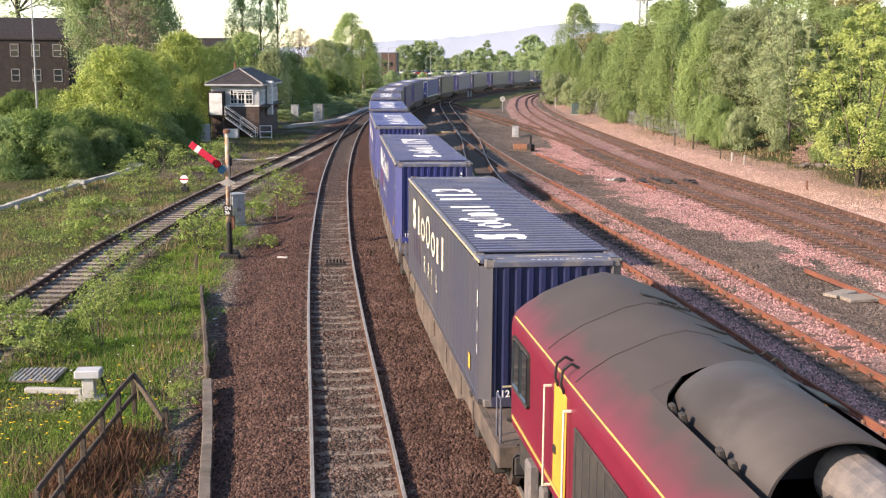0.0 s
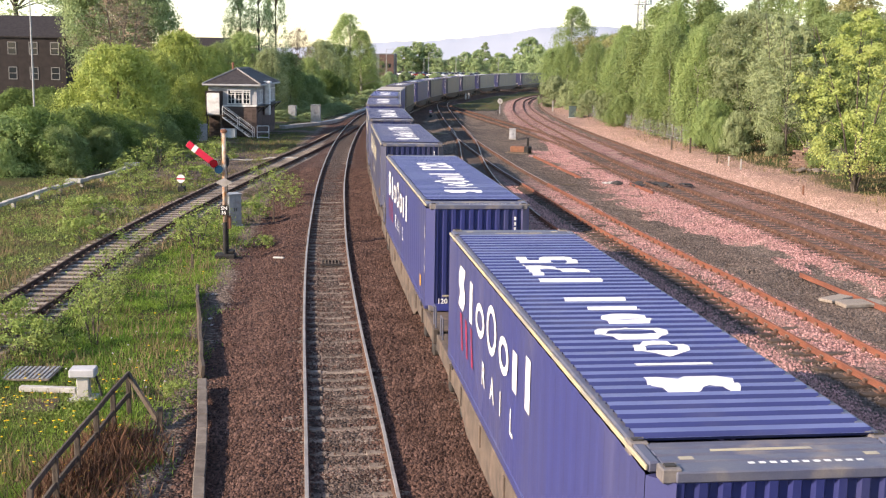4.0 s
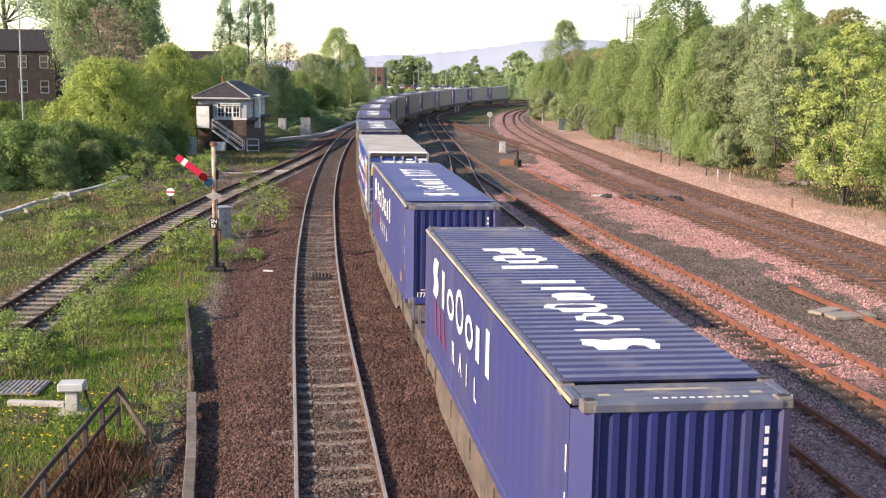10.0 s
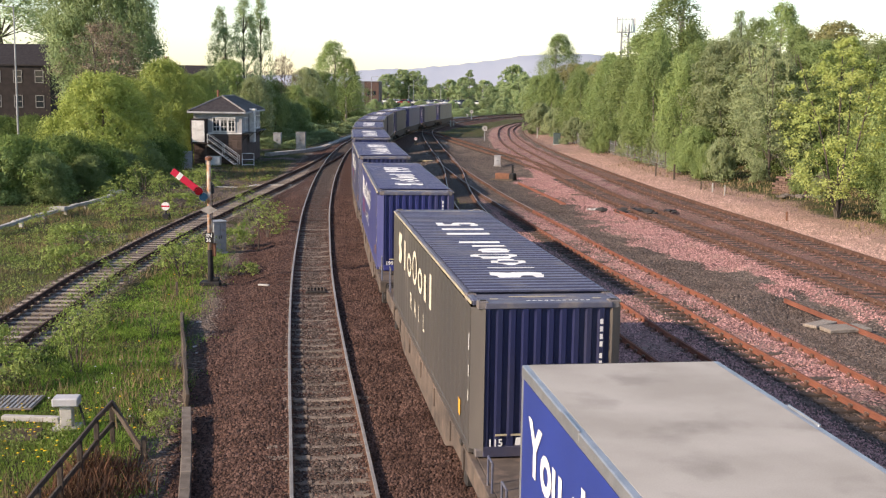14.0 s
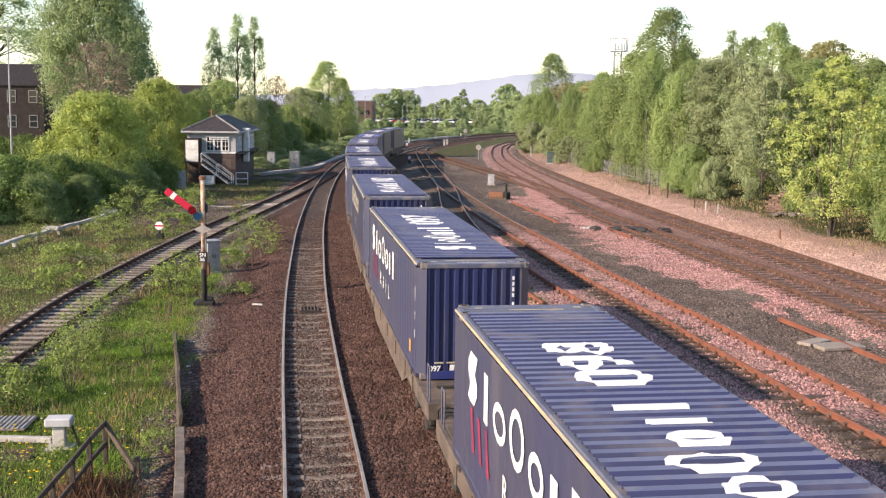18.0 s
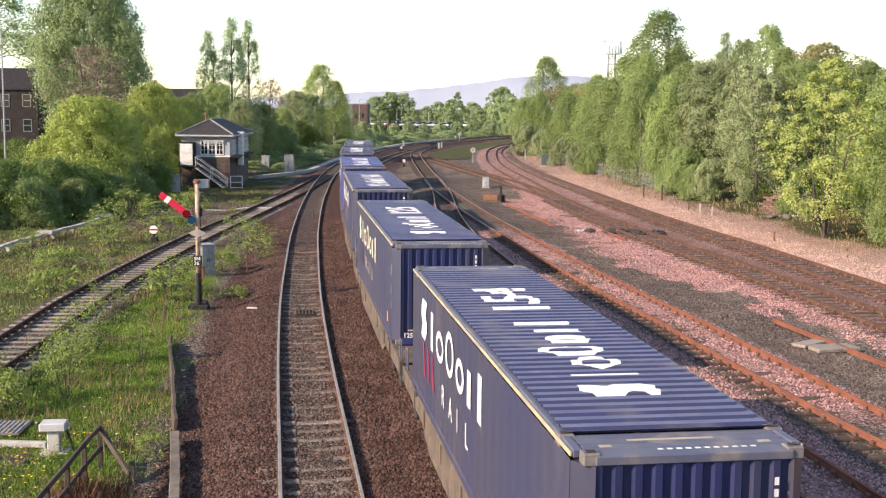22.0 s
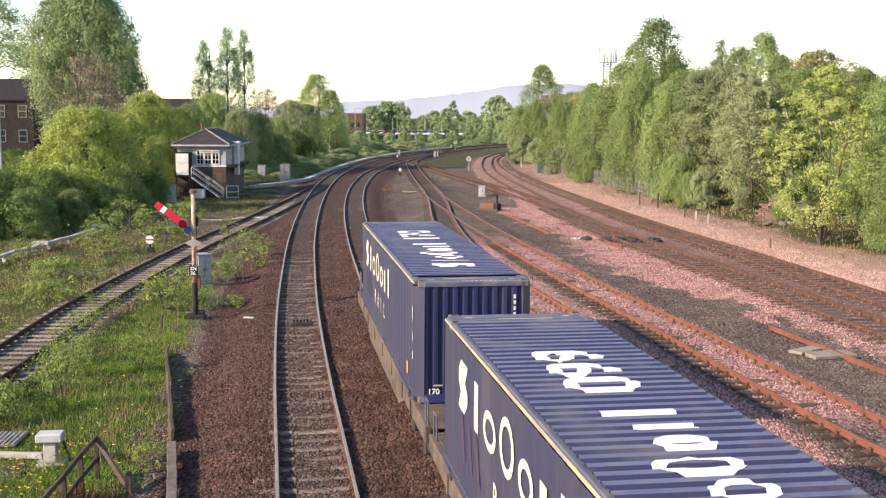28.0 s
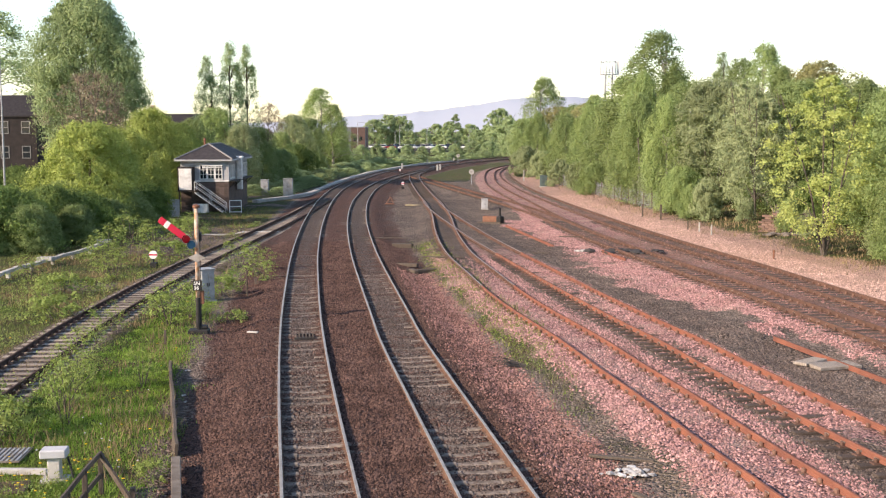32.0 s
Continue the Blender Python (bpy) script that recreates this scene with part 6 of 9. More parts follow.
def build_semaphore():
    x, y = -9.15, 42.2
    root = thing("semaphore_signal", "semaphore signal with raised red arm on a rusty white post", "signal", at_ground(x, y, 4))
    H = 4.85
    bm = bmesh.new()
    rod(bm, (0, 0, 1.35), (0, 0, H - 0.12), 0.085, 14, 0.075)
    part("post", bm, M["post"], root, "post of peeling white paint and rust", True)
    bm = bmesh.new()
    rod(bm, (0, 0, 0.0), (0, 0, 1.36), 0.10, 14, 0.09)
    part("post_foot", bm, M["black"], root, "black lower post")
    bm = bmesh.new()
    rod(bm, (0, 0, H - 0.14), (0, 0, H - 0.05), 0.13, 14)
    rod(bm, (0, 0, H - 0.05), (0, 0, H), 0.15, 14, 0.03)
    part("finial", bm, M["motor"], root, "rusty cap")
    bm = bmesh.new()
    box(bm, 0, 0, 0.05, 0.75, 0.6, 0.22, bev=0.03)
    box(bm, 0.15, 0.1, 0.22, 0.35, 0.3, 0.12, bev=0.03)
    part("base", bm, M["black"], root)
    z = 3.50
    R = pose(-0.25, -0.14, z, 0, 37, 0)
    bm = bmesh.new()
    box(bm, -0.78, 0, 0, 1.12, 0.03, 0.25, bev=0.008)
    bmesh.ops.transform(bm, matrix=R, verts=bm.verts)
    arm = part("arm", bm, M["red"], root, "raised red arm")
    bm = bmesh.new()
    box(bm, -1.0, -0.002, 0, 0.17, 0.04, 0.255, bev=0.004)
    bmesh.ops.transform(bm, matrix=R, verts=bm.verts)
    part("arm_band", bm, M["white"], arm, "white band")
    bm = bmesh.new()
    for cx, cz in ((-0.13, -0.02), (0.14, -0.08)):
        rr = bmesh.ops.create_cone(bm, cap_ends=False, segments=18, radius1=0.17, radius2=0.17, depth=0.06, matrix=pose(cx, 0, cz, 90))
    box(bm, -0.30, 0.012, 0, 0.10, 0.03, 0.12, bev=0.01)
    bmesh.ops.transform(bm, matrix=R, verts=bm.verts)
    spec = part("spectacle", bm, M["grey_steel"], arm, "grey spectacle frame")
    for (cx, cz), k, lab in (((-0.13, -0.02), "redlens", "red glass lens"), ((0.14, -0.08), "bluelens", "blue glass lens")):
        bm = bmesh.new()
        bmesh.ops.create_cone(bm, cap_ends=True, segments=18, radius1=0.155, radius2=0.155, depth=0.03, matrix=pose(cx, 0, cz, 90))
        bmesh.ops.transform(bm, matrix=R, verts=bm.verts)
        part("lens", bm, M[k], spec, lab)
    bm = bmesh.new()
    box(bm, 0.05, 0.10, z + 0.12, 0.22, 0.22, 0.34, bev=0.03)
    rod(bm, (0.05, 0.1, z + 0.29), (0.05, 0.1, z + 0.38), 0.07, 10, 0.04)
    part("lamp_case", bm, M["black"], root, "black lamp case")
    bm = bmesh.new()
    f = bm.faces.new([bm.verts.new(p) for p in ((-0.33, -0.12, 2.86), (0, -0.12, 2.69), (0.33, -0.12, 2.86), (0, -0.12, 3.03))])
    r = bmesh.ops.extrude_face_region(bm, geom=[f])
    bmesh.ops.translate(bm, vec=(0, 0.025, 0), verts=[v for v in r["geom"] if isinstance(v, bmesh.types.BMVert)])
    part("diamond_plate", bm, M["grimy_paint"], root, "dirty off-white diamond plate")
    bm = bmesh.new()
    box(bm, 0, -0.115, 1.82, 0.34, 0.03, 0.38, bev=0.005)
    plate = part("number_plate", bm, M["black"], root, "black plate with white letters")
    for txt, zz in (("SN", 1.84), ("36", 1.67)):
        bm = text_bm(txt, 0.19, 0.004)
        bmesh.ops.transform(bm, matrix=pose(-0.13, -0.134, zz, 90), verts=bm.verts)
        part("letters", bm, M["white"], plate)
    bm = bmesh.new()
    rod(bm, (0.11, 0, 0.2), (0.11, 0, z), 0.014, 6)
    part("arm_rod", bm, M["dark"], root)
    bm = bmesh.new()
    box(bm, 0.14, 0.05, 1.35, 0.16, 0.16, 0.5, bev=0.02)
    part("control_box", bm, M["motor"], root, "rusty control box")
    return root


build_semaphore()


def disc_signal(x, y, dia, rz, label):
    root = thing("ground_signal", label, "signal", at_ground(x, y, rz), group="ground disc signals")
    bm = bmesh.new()
    box(bm, 0, 0.15, 0.14, 0.35, 0.45, 0.28, bev=0.02)
    rod(bm, (0, 0.08, 0.2), (0, 0.08, 0.75), 0.05, 8)
    part("base", bm, M["black"], root)
    bm = bmesh.new()
    bmesh.ops.create_cone(bm, cap_ends=True, segments=22, radius1=dia / 2, radius2=dia / 2, depth=0.03, matrix=pose(0, 0, 0.72, 90))
    disc = part("disc", bm, M["paint"], root, "white disc")
    bm = bmesh.new()
    box(bm, 0, -0.02, 0.72, dia * 0.97, 0.012, 0.085, bev=0.002)
    part("band", bm, M["red"], disc, "red band")
    bm = bmesh.new()
    box(bm, 0.05, 0.14, 0.72, 0.22, 0.22, 0.3, bev=0.03)
    part("lamp_case", bm, M["black"], root)


disc_signal(-15.9, 62.2, 0.46, 0, "white ground disc signal with a red bar in the grass")
disc_signal(-5.1, 145.0, 0.40, 0, "white ground disc signal among the main line and siding")
disc_signal(-7.2, 192.0, 0.36, 0, "distant white ground disc signal")


def round_sign(x, y):
    root = thing("round_sign", "round white sign on a post beside the goods line", "sign", at_ground(x, y, 0))
    bm = bmesh.new()
    rod(bm, (0, 0, 0), (0, 0, 1.9), 0.05, 8)
    part("post", bm, M["grey_steel"], root)
    bm = bmesh.new()
    bmesh.ops.create_cone(bm, cap_ends=True, segments=24, radius1=0.36, radius2=0.36, depth=0.03, matrix=pose(0, -0.07, 1.7, 90))
    face = part("face", bm, M["pale_conc"], root)
    bm = bmesh.new()
    box(bm, 0, -0.095, 1.7, 0.36, 0.012, 0.05, ry=45)
    box(bm, 0.02, -0.10, 1.72, 0.05, 0.012, 0.30, ry=45)
    part("symbol", bm, M["black"], face)


round_sign(3.95, 158.0)
round_sign(3.2, 243.0)


def point_motor(x, y, rz):
    root = thing("point_motor", "rusty orange point motor casing with black end", "point machine", at_ground(x, y, rz))
    bm = bmesh.new()
    box(bm, 0, 0, 0.32, 1.25, 0.6, 0.5, bev=0.06)
    part("casing", bm, M["motor"], root)
    bm = bmesh.new()
    box(bm, 0.8, 0.0, 0.30, 0.45, 0.7, 0.55, bev=0.08)
    rod(bm, (0.75, 0.1, 0.5), (0.75, 0.1, 1.25), 0.09, 8)
    part("drive_end", bm, M["black"], root, "black drive end with lever")
    for y2 in (-0.35, 0.35):
        bm = bmesh.new()
        box(bm, 0, y2, 0.03, 2.0, 0.2, 0.14, bev=0.02)
        part("bearer", bm, M["oldwood"], root)


point_motor(3.9, 92.6, -25)


def lever_frame(x, y):
    root = thing("point_lever", "rusty hand lever for the points", "lever", at_ground(x, y))
    bm = bmesh.new()
    box(bm, 0, 0, 0.06, 0.9, 0.35, 0.12, bev=0.02)
    part("base", bm, M["motor"], root)
    bm = bmesh.new()
    rod(bm, (-0.35, 0, 0.1), (0.05, 0, 0.75), 0.04, 8)
    rod(bm, (0.35, 0, 0.1), (0.05, 0, 0.75), 0.04, 8)
    part("lever", bm, M["motor"], root)


lever_frame(-5.4, 116.0)


# ---- left side: trough, kerb, fence, junction post ----
def build_pipe():
    root = thing("cable_trough", "pale raised concrete cable route on short stands", "cable trough", kind="structure")
    pts = [(-22.6, 40), (-22.3, 57), (-22.2, 60.6), (-22.0, 64.6), (-21.8, 69.0), (-21.75, 73)]
    c = curve_pts(pts, 1.0)
    d, _ = normals_of(c)
    for i in range(len(c) - 1):
        bm = bmesh.new()
        p, q = c[i], c[i + 1]
        box(bm, 0, 0, 0, 0.26, float(np.linalg.norm(q - p)) - 0.015, 0.16, bev=0.015)
        ob = part("trough_section", bm, M["pale_conc"], root)
        ob.matrix_basis = pose((p[0] + q[0]) / 2, (p[1] + q[1]) / 2, ground_z(p[0], p[1]) + 0.36, 0, 0, math.degrees(math.atan2(d[i][1], d[i][0])) - 90)
        if i % 3 == 0:
            bm = bmesh.new()
            box(bm, p[0], p[1], ground_z(p[0], p[1]) + 0.14, 0.18, 0.2, 0.34, bev=0.01)
            part("stand", bm, M["pale_conc"], root)
    for x, y in ((-22.1, 63.0), (-21.75, 72.8)):
        bm = bmesh.new()
        box(bm, x, y, ground_z(x, y) + 0.48, 0.9, 0.5, 0.22, bev=0.03)
        part("junction_lid", bm, M["pale_conc"], root)
    far = thing("cable_trough", "pale concrete trough curving along the main line", "cable trough", kind="structure")
    c = curve_pts([(-19.5, 118), (-17.2, 124), (-15.6, 132), (-15.2, 145), (-14.6, 161), (-13.0, 185), (-10.4, 202), (-6.6, 226), (-1.4, 248), (5, 270)], 2.0)
    d, _ = normals_of(c)
    for i in range(len(c) - 1):
        bm = bmesh.new()
        p, q = c[i], c[i + 1]
        box(bm, 0, 0, 0, 0.7, 1.98, 0.34, bev=0.03)
        ob = part("trough_section", bm, M["pale_conc"], far)
        ob.matrix_basis = pose((p[0] + q[0]) / 2, (p[1] + q[1]) / 2, ground_z(p[0], p[1]) + 0.14, 0, 0, math.degrees(math.atan2(d[i][1], d[i][0])) - 90)


build_pipe()


def build_kerb():
    root = thing("cess_edging", "worn concrete and timber edging between grass and ballast", "edging", kind="structure")
    c = curve_pts([(-2.9, 12), (-4.2, 17), (-5.3, 22), (-6.15, 25.6)], 0.9)
    rng = random.Random(5)
    for i in range(len(c) - 1):
        p, q = c[i], c[i + 1]
        a = math.degrees(math.atan2(q[1] - p[1], q[0] - p[0])) - 90
        bm = bmesh.new()
        box(bm, (p[0] + q[0]) / 2, (p[1] + q[1]) / 2, -0.23, 0.21, 0.885, 0.16, rz=a + rng.uniform(-1, 1), rx=rng.uniform(-0.6, 0.6), bev=0.015)
        part("edging_slab", bm, M["kerb"], root)
    c = curve_pts([(-6.25, 26), (-6.9, 28.6), (-7.8, 32.2), (-8.75, 36)], 1.25)
    for i in range(len(c) - 1):
        p, q = c[i], c[i + 1]
        a = math.degrees(math.atan2(q[1] - p[1], q[0] - p[0])) - 90
        bm = bmesh.new()
        box(bm, (p[0] + q[0]) / 2, (p[1] + q[1]) / 2, -0.30, 0.09, 1.22, 0.36, rz=a + rng.uniform(-2, 2), ry=rng.uniform(-4, 8), bev=0.01)
        part("edging_board", bm, M["oldwood"], root)


build_kerb()


def build_fence():
    root = thing("timber_fence", "weathered brown post-and-rail fence with a sloping brace", "fence")
    base = [(-7.15, 23.2), (-7.07, 21.9), (-6.98, 20.6), (-6.90, 19.3), (-6.82, 18.0), (-6.74, 16.7)]
    tops = []
    for i, (x, y) in enumerate(base):
        z = ground_z(x, y)
        bm = bmesh.new()
        box(bm, x, y, z + 0.42, 0.10, 0.10, 1.0, rz=12, bev=0.01)
        part("post", bm, M["oldwood"], root)
        tops.append((x, y, z + 0.90))
    for h in (0.0, -0.45):
        for p, q in zip(tops, tops[1:]):
            bm = bmesh.new()
            u, v = Vector(p) + Vector((0, 0, h)), Vector(q) + Vector((0, 0, h))
            m = Matrix.Translation((u + v) / 2) @ (v - u).to_track_quat("Y", "Z").to_matrix().to_4x4()
            bmesh.ops.create_cube(bm, size=1, matrix=m @ Matrix.Diagonal((0.05, (v - u).length + 0.08, 0.11, 1)))
            bmesh.ops.bevel(bm, geom=bm.edges[:], offset=0.008, segments=1, affect="EDGES")
            part("rail", bm, M["oldwood"], root)
    p, q = Vector(tops[0]), Vector((-6.2, 22.3, ground_z(-6.2, 22.3) + 0.05))
    bm = bmesh.new()
    m = Matrix.Translation((p + q) / 2) @ (q - p).to_track_quat("Y", "Z").to_matrix().to_4x4()
    bmesh.ops.create_cube(bm, size=1, matrix=m @ Matrix.Diagonal((0.06, (q - p).length, 0.12, 1)))
    part("brace", bm, M["oldwood"], root)
    bm = bmesh.new()
    box(bm, -6.25, 22.35, ground_z(-6.25, 22.35) + 0.22, 0.1, 0.1, 0.5, rz=12, bev=0.01)
    part("post", bm, M["oldwood"], root)


build_fence()


def build_junction_post():
    x, y = -8.45, 24.2
    root = thing("junction_pillar", "concrete pillar with a pale metal junction box on top", "junction box", at_ground(x, y, 6))
    bm = bmesh.new()
    box(bm, 0, 0, 0.26, 0.27, 0.24, 0.52, bev=0.02)
    part("pillar", bm, M["pale_conc"], root)
    bm = bmesh.new()
    box(bm, 0, 0, 0.62, 0.56, 0.40, 0.19, bev=0.025)
    part("box", bm, M["board"], root, "pale grey metal box")
    bm = bmesh.new()
    box(bm, 0, 0, 0.02, 0.62, 0.5, 0.08, bev=0.02)
    part("plinth", bm, M["pale_conc"], root)
    bm = bmesh.new()
    pts = [(0.26, 0.05, 0.5), (0.33, 0.0, 0.3), (0.40, -0.08, 0.05)]
    for p, q in zip(pts, pts[1:]):
        rod(bm, p, q, 0.025, 8)
    part("cable", bm, M["black"], root, "black cable")
    solid("concrete_plank", "pale concrete plank lying in the grass", "plank", at_ground(-9.4, 24.6, 88, 0.1), M["pale_conc"], [(0, 0, 0, 0.16, 1.3, 0.12)])
    root = thing("cover_plate", "brown-grey ribbed metal cover plate in the grass", "cover", at_ground(-9.25, 23.6, 10, 0.03))
    bm = bmesh.new()
    box(bm, 0, 0, 0, 0.8, 0.75, 0.06, bev=0.01)
    part("plate", bm, M["oldwood"], root)
    for k in range(11):
        bm = bmesh.new()
        box(bm, 0, -0.34 + k * 0.068, 0.035, 0.78, 0.03, 0.02, bev=0.004)
        part("rib", bm, M["oldwood"], root)


build_junction_post()


def small_post(x, y, h, material, label, w=0.09):
    return solid("marker_post", label, "post", at_ground(x, y, 7), material, [(0, 0, h / 2 - 0.05, w, w, h)], group="small lineside posts")


small_post(-9.9, 40.1, 0.55, M["oldwood"], "short weathered stump beside the signal")
small_post(-8.95, 51.6, 1.25, M["oldwood"], "thin leaning wooden post at the ballast edge", 0.07)
small_post(17.9, 93.5, 1.3, M["oldwood"], "weathered post at the foot of the bank", 0.12)
small_post(17.0, 97.0, 1.2, M["oldwood"], "weathered post at the foot of the bank", 0.12)
small_post(18.6, 82.5, 0.75, M["pale_conc"], "small pale post beside the goods line")
small_post(18.9, 80.0, 0.8, M["pale_conc"], "small pale post beside the goods line")
small_post(18.2, 84.5, 0.7, M["oldwood"], "small stump beside the goods line")
small_post(19.4, 66.5, 0.6, M["motor"], "rusty stub beside the goods line")
small_post(11.9, 168.0, 1.6, M["pale_conc"], "pale lineside post beside the far curve", 0.15)
for x, y in ((-7.5, 210), (-3.2, 236), (-1.0, 205), (-0.5, 208), (2.5, 262)):
    small_post(x, y, 1.1, M["pale_conc"], "pale lineside post far along the line", 0.28)


def build_grid():
    root = thing("drain_grating", "black iron grating set between the rails", "grating", pose(-4.92, 40.0, -0.13, 0, 0, 8))
    for k in range(6):
        bm = bmesh.new()
        box(bm, -0.30 + k * 0.12, 0, 0, 0.05, 0.75, 0.08, bev=0.01)
        part("bar", bm, M["oldwood"], root)
    for y in (-0.36, 0.36):
        bm = bmesh.new()
        box(bm, 0, y, -0.02, 0.72, 0.06, 0.09, bev=0.01)
        part("frame_bar", bm, M["dark"], root)


build_grid()

# ---- the curtain-sided container of the shop ----
M.update({
    "shop_blue": mat("shop_blue_curtain", (0.028, 0.050, 0.25), (0.024, 0.042, 0.20), 0.6, 0.5, fine=0.08, bump=0.05),
    "roof_fabric": mat("grimy_pale_roof", (0.43, 0.395, 0.345), (0.34, 0.31, 0.265), 0.8, 0.85, fine=0.15, spots=(0.17, 0.15, 0.13), sscale=1.1, samt=0.4),
    "roof_clean": mat("clean_pale_roof", (0.66, 0.65, 0.61), (0.56, 0.55, 0.52), 0.8, 0.7),
    "alu": mat("dull_aluminium", (0.42, 0.43, 0.44), (0.32, 0.33, 0.34), 3, 0.4, 0.6),
    "amber": mat("amber_print", (0.75, 0.42, 0.03), (0.70, 0.38, 0.03), 3, 0.5),
    "leafprint": mat("green_print", (0.10, 0.30, 0.05), (0.08, 0.22, 0.04), 3, 0.5),
    "brownprint": mat("brown_print", (0.30, 0.14, 0.06), (0.24, 0.11, 0.05), 3, 0.5),
    "loco_roof": mat("sooty_loco_roof", (0.062, 0.056, 0.056), (0.040, 0.036, 0.036), 0.9, 0.6, fine=0.15, spots=(0.10, 0.085, 0.085), sscale=1.0, samt=0.6),
    "loco_gold": mat("loco_gold_stripe", (0.62, 0.38, 0.10), (0.52, 0.30, 0.08), 2, 0.5),
    "yellow": mat("yellow_door", (0.58, 0.34, 0.045), (0.48, 0.28, 0.04), 2, 0.5),
    "silencer": mat("grey_silencer", (0.080, 0.070, 0.066), (0.052, 0.045, 0.042), 0.8, 0.6, 0.0, fine=0.1, spots=(0.10, 0.09, 0.085), sscale=1.2, samt=0.6),
})


def flat(bm, pts, z=0.0):
    bm.faces.new([bm.verts.new((x, y, z)) for x, y in pts])


def build_curtain_container():
    root = thing("curtain_container", "blue curtain-sided grocery container with printed sides and pale roof", "container", group="containers on the train")
    L, W, H = 13.6, 2.55, 2.86
    h2, w2 = L / 2, W / 2
    bm = bmesh.new()
    box(bm, 0, 0.4, H - 0.02, W - 0.12, L - 0.9, 0.05, bev=0.01)
    part("roof", bm, M["roof_fabric"], root, "grimy pale grey roof sheet")
    bm = bmesh.new()
    box(bm, 0, -h2 + 0.47, H - 0.015, W - 0.10, 0.86, 0.06, bev=0.01)
    part("roof_front", bm, M["roof_clean"], root, "clean white roof section")
    for sx in (-1, 1):
        bm = bmesh.new()
        box(bm, sx * (w2 - 0.02), 0, 1.42, 0.03, L - 0.15, 2.50)
        part("curtain", bm, M["shop_blue"], root)
        bm = bmesh.new()
        box(bm, sx * (w2 - 0.03), 0, H - 0.08, 0.09, L - 0.1, 0.17, bev=0.012)
        part("cant_rail", bm, M["alu"], root)
        for k in range(4):
            bm = bmesh.new()
            box(bm, sx * (w2 + 0.008), -h2 + 2.4 + k * 2.9, H - 0.05, 0.03, 0.75, 0.16, bev=0.008)
            part("rail_patch", bm, M["alu"], root, "bare metal rail patch")
        bm = bmesh.new()
        box(bm, sx * (w2 - 0.03), 0, 0.11, 0.08, L - 0.1, 0.2, bev=0.012)
        part("bottom_rail", bm, M["alu"], root)
        for s in (-1, 1):
            bm = bmesh.new()
            box(bm, sx * (w2 - 0.05), s * (h2 - 0.05), 1.42, 0.10, 0.10, 2.8, bev=0.012)
            part("corner_post", bm, M["alu"], root)
    for s in (-1, 1):
        bm = bmesh.new()
        box(bm, 0, s * (h2 - 0.04), H - 0.09, W - 0.2, 0.08, 0.18, bev=0.012)
        part("header", bm, M["dark"], root)
        bm = bmesh.new()
        box(bm, 0, s * (h2 - 0.04), 0.10, W - 0.2, 0.08, 0.18, bev=0.012)
        part("sill", bm, M["dark"], root)
        for sx in (-1, 1):
            bm = bmesh.new()
            box(bm, sx * (w2 - 0.10) / 2, s * (h2 - 0.05), 1.42, w2 - 0.125, 0.05, 2.46, bev=0.01)
            door = part("door", bm, M["shop_blue"], root)
            for dx in (0.18, 0.72):
                bm = bmesh.new()
                rod(bm, (sx * dx, s * (h2 + 0.01), 0.2), (sx * dx, s * (h2 + 0.01), 2.72), 0.022, 8)
                box(bm, sx * dx, s * h2, 2.66, 0.09, 0.05, 0.12, bev=0.01)
                box(bm, sx * dx, s * h2, 0.24, 0.09, 0.05, 0.12, bev=0.01)
                part("lock_rod", bm, M["alu"], door)
            for z in (0.5, 1.15, 1.8, 2.4):
                bm = bmesh.new()
                box(bm, sx * (w2 - 0.18), s * (h2 - 0.01), z, 0.26, 0.04, 0.07, bev=0.008)
                part("hinge", bm, M["alu"], door)
    # end graphics, reading towards +x on the end that faces -y
    def front(bm):
        bmesh.ops.transform(bm, matrix=Matrix(((1, 0, 0, 0), (0, 0, -1, -h2 + 0.018), (0, 1, 0, 0), (0, 0, 0, 1))), verts=bm.verts)
        return bm
    bm = bmesh.new()
    bar2(bm, -0.72, 1.55, 1.52, 0.95)
    part("sign_panel", front(bm), M["white"], root, "white sign panel across the doors")
    bm = bmesh.new()
    for k in range(5):
        bar2(bm, -0.35 + k * 0.18, 2.22, 0.13, 0.17)
        bar2(bm, -0.36 + k * 0.18, 2.13, 0.13, 0.03, 0.6)
    for v in bm.verts:
        v.co.z = 0.006
    part("shop_mark", front(bm), M["red"], root, "red shop mark of plain shapes")
    bm = text_bm("shop online at", 0.19, 0.003)
    bmesh.ops.translate(bm, vec=(-0.43, 1.90, 0.006), verts=bm.verts)
    part("sign_words", front(bm), M["black"], root)
    bm = bmesh.new()
    flat(bm, [(-0.45, 1.62), (0.55, 1.62), (0.61, 1.66), (0.63, 1.71), (0.61, 1.76), (0.55, 1.80), (-0.45, 1.80), (-0.51, 1.76), (-0.53, 1.71), (-0.51, 1.66)], 0.006)
    part("web_band", front(bm), M["red"], root, "red rounded band")
    bm = bmesh.new()
    for k in range(10):
        bar2(bm, -0.42 + k * 0.095, 1.68, 0.065, 0.065)
    for v in bm.verts:
        v.co.z = 0.012
    part("web_bars", front(bm), M["white"], root)
    bm = bmesh.new()
    bar2(bm, -1.15, 1.80, 0.29, 0.29)
    part("warning_plate", front(bm), M["white"], root)
    bm = bmesh.new()
    flat(bm, [(-1.13, 2.09), (-0.88, 2.09), (-0.88, 2.36), (-1.13, 2.36)], 0.004)
    part("warning_panel", front(bm), M["white"], root)
    bm = bmesh.new()
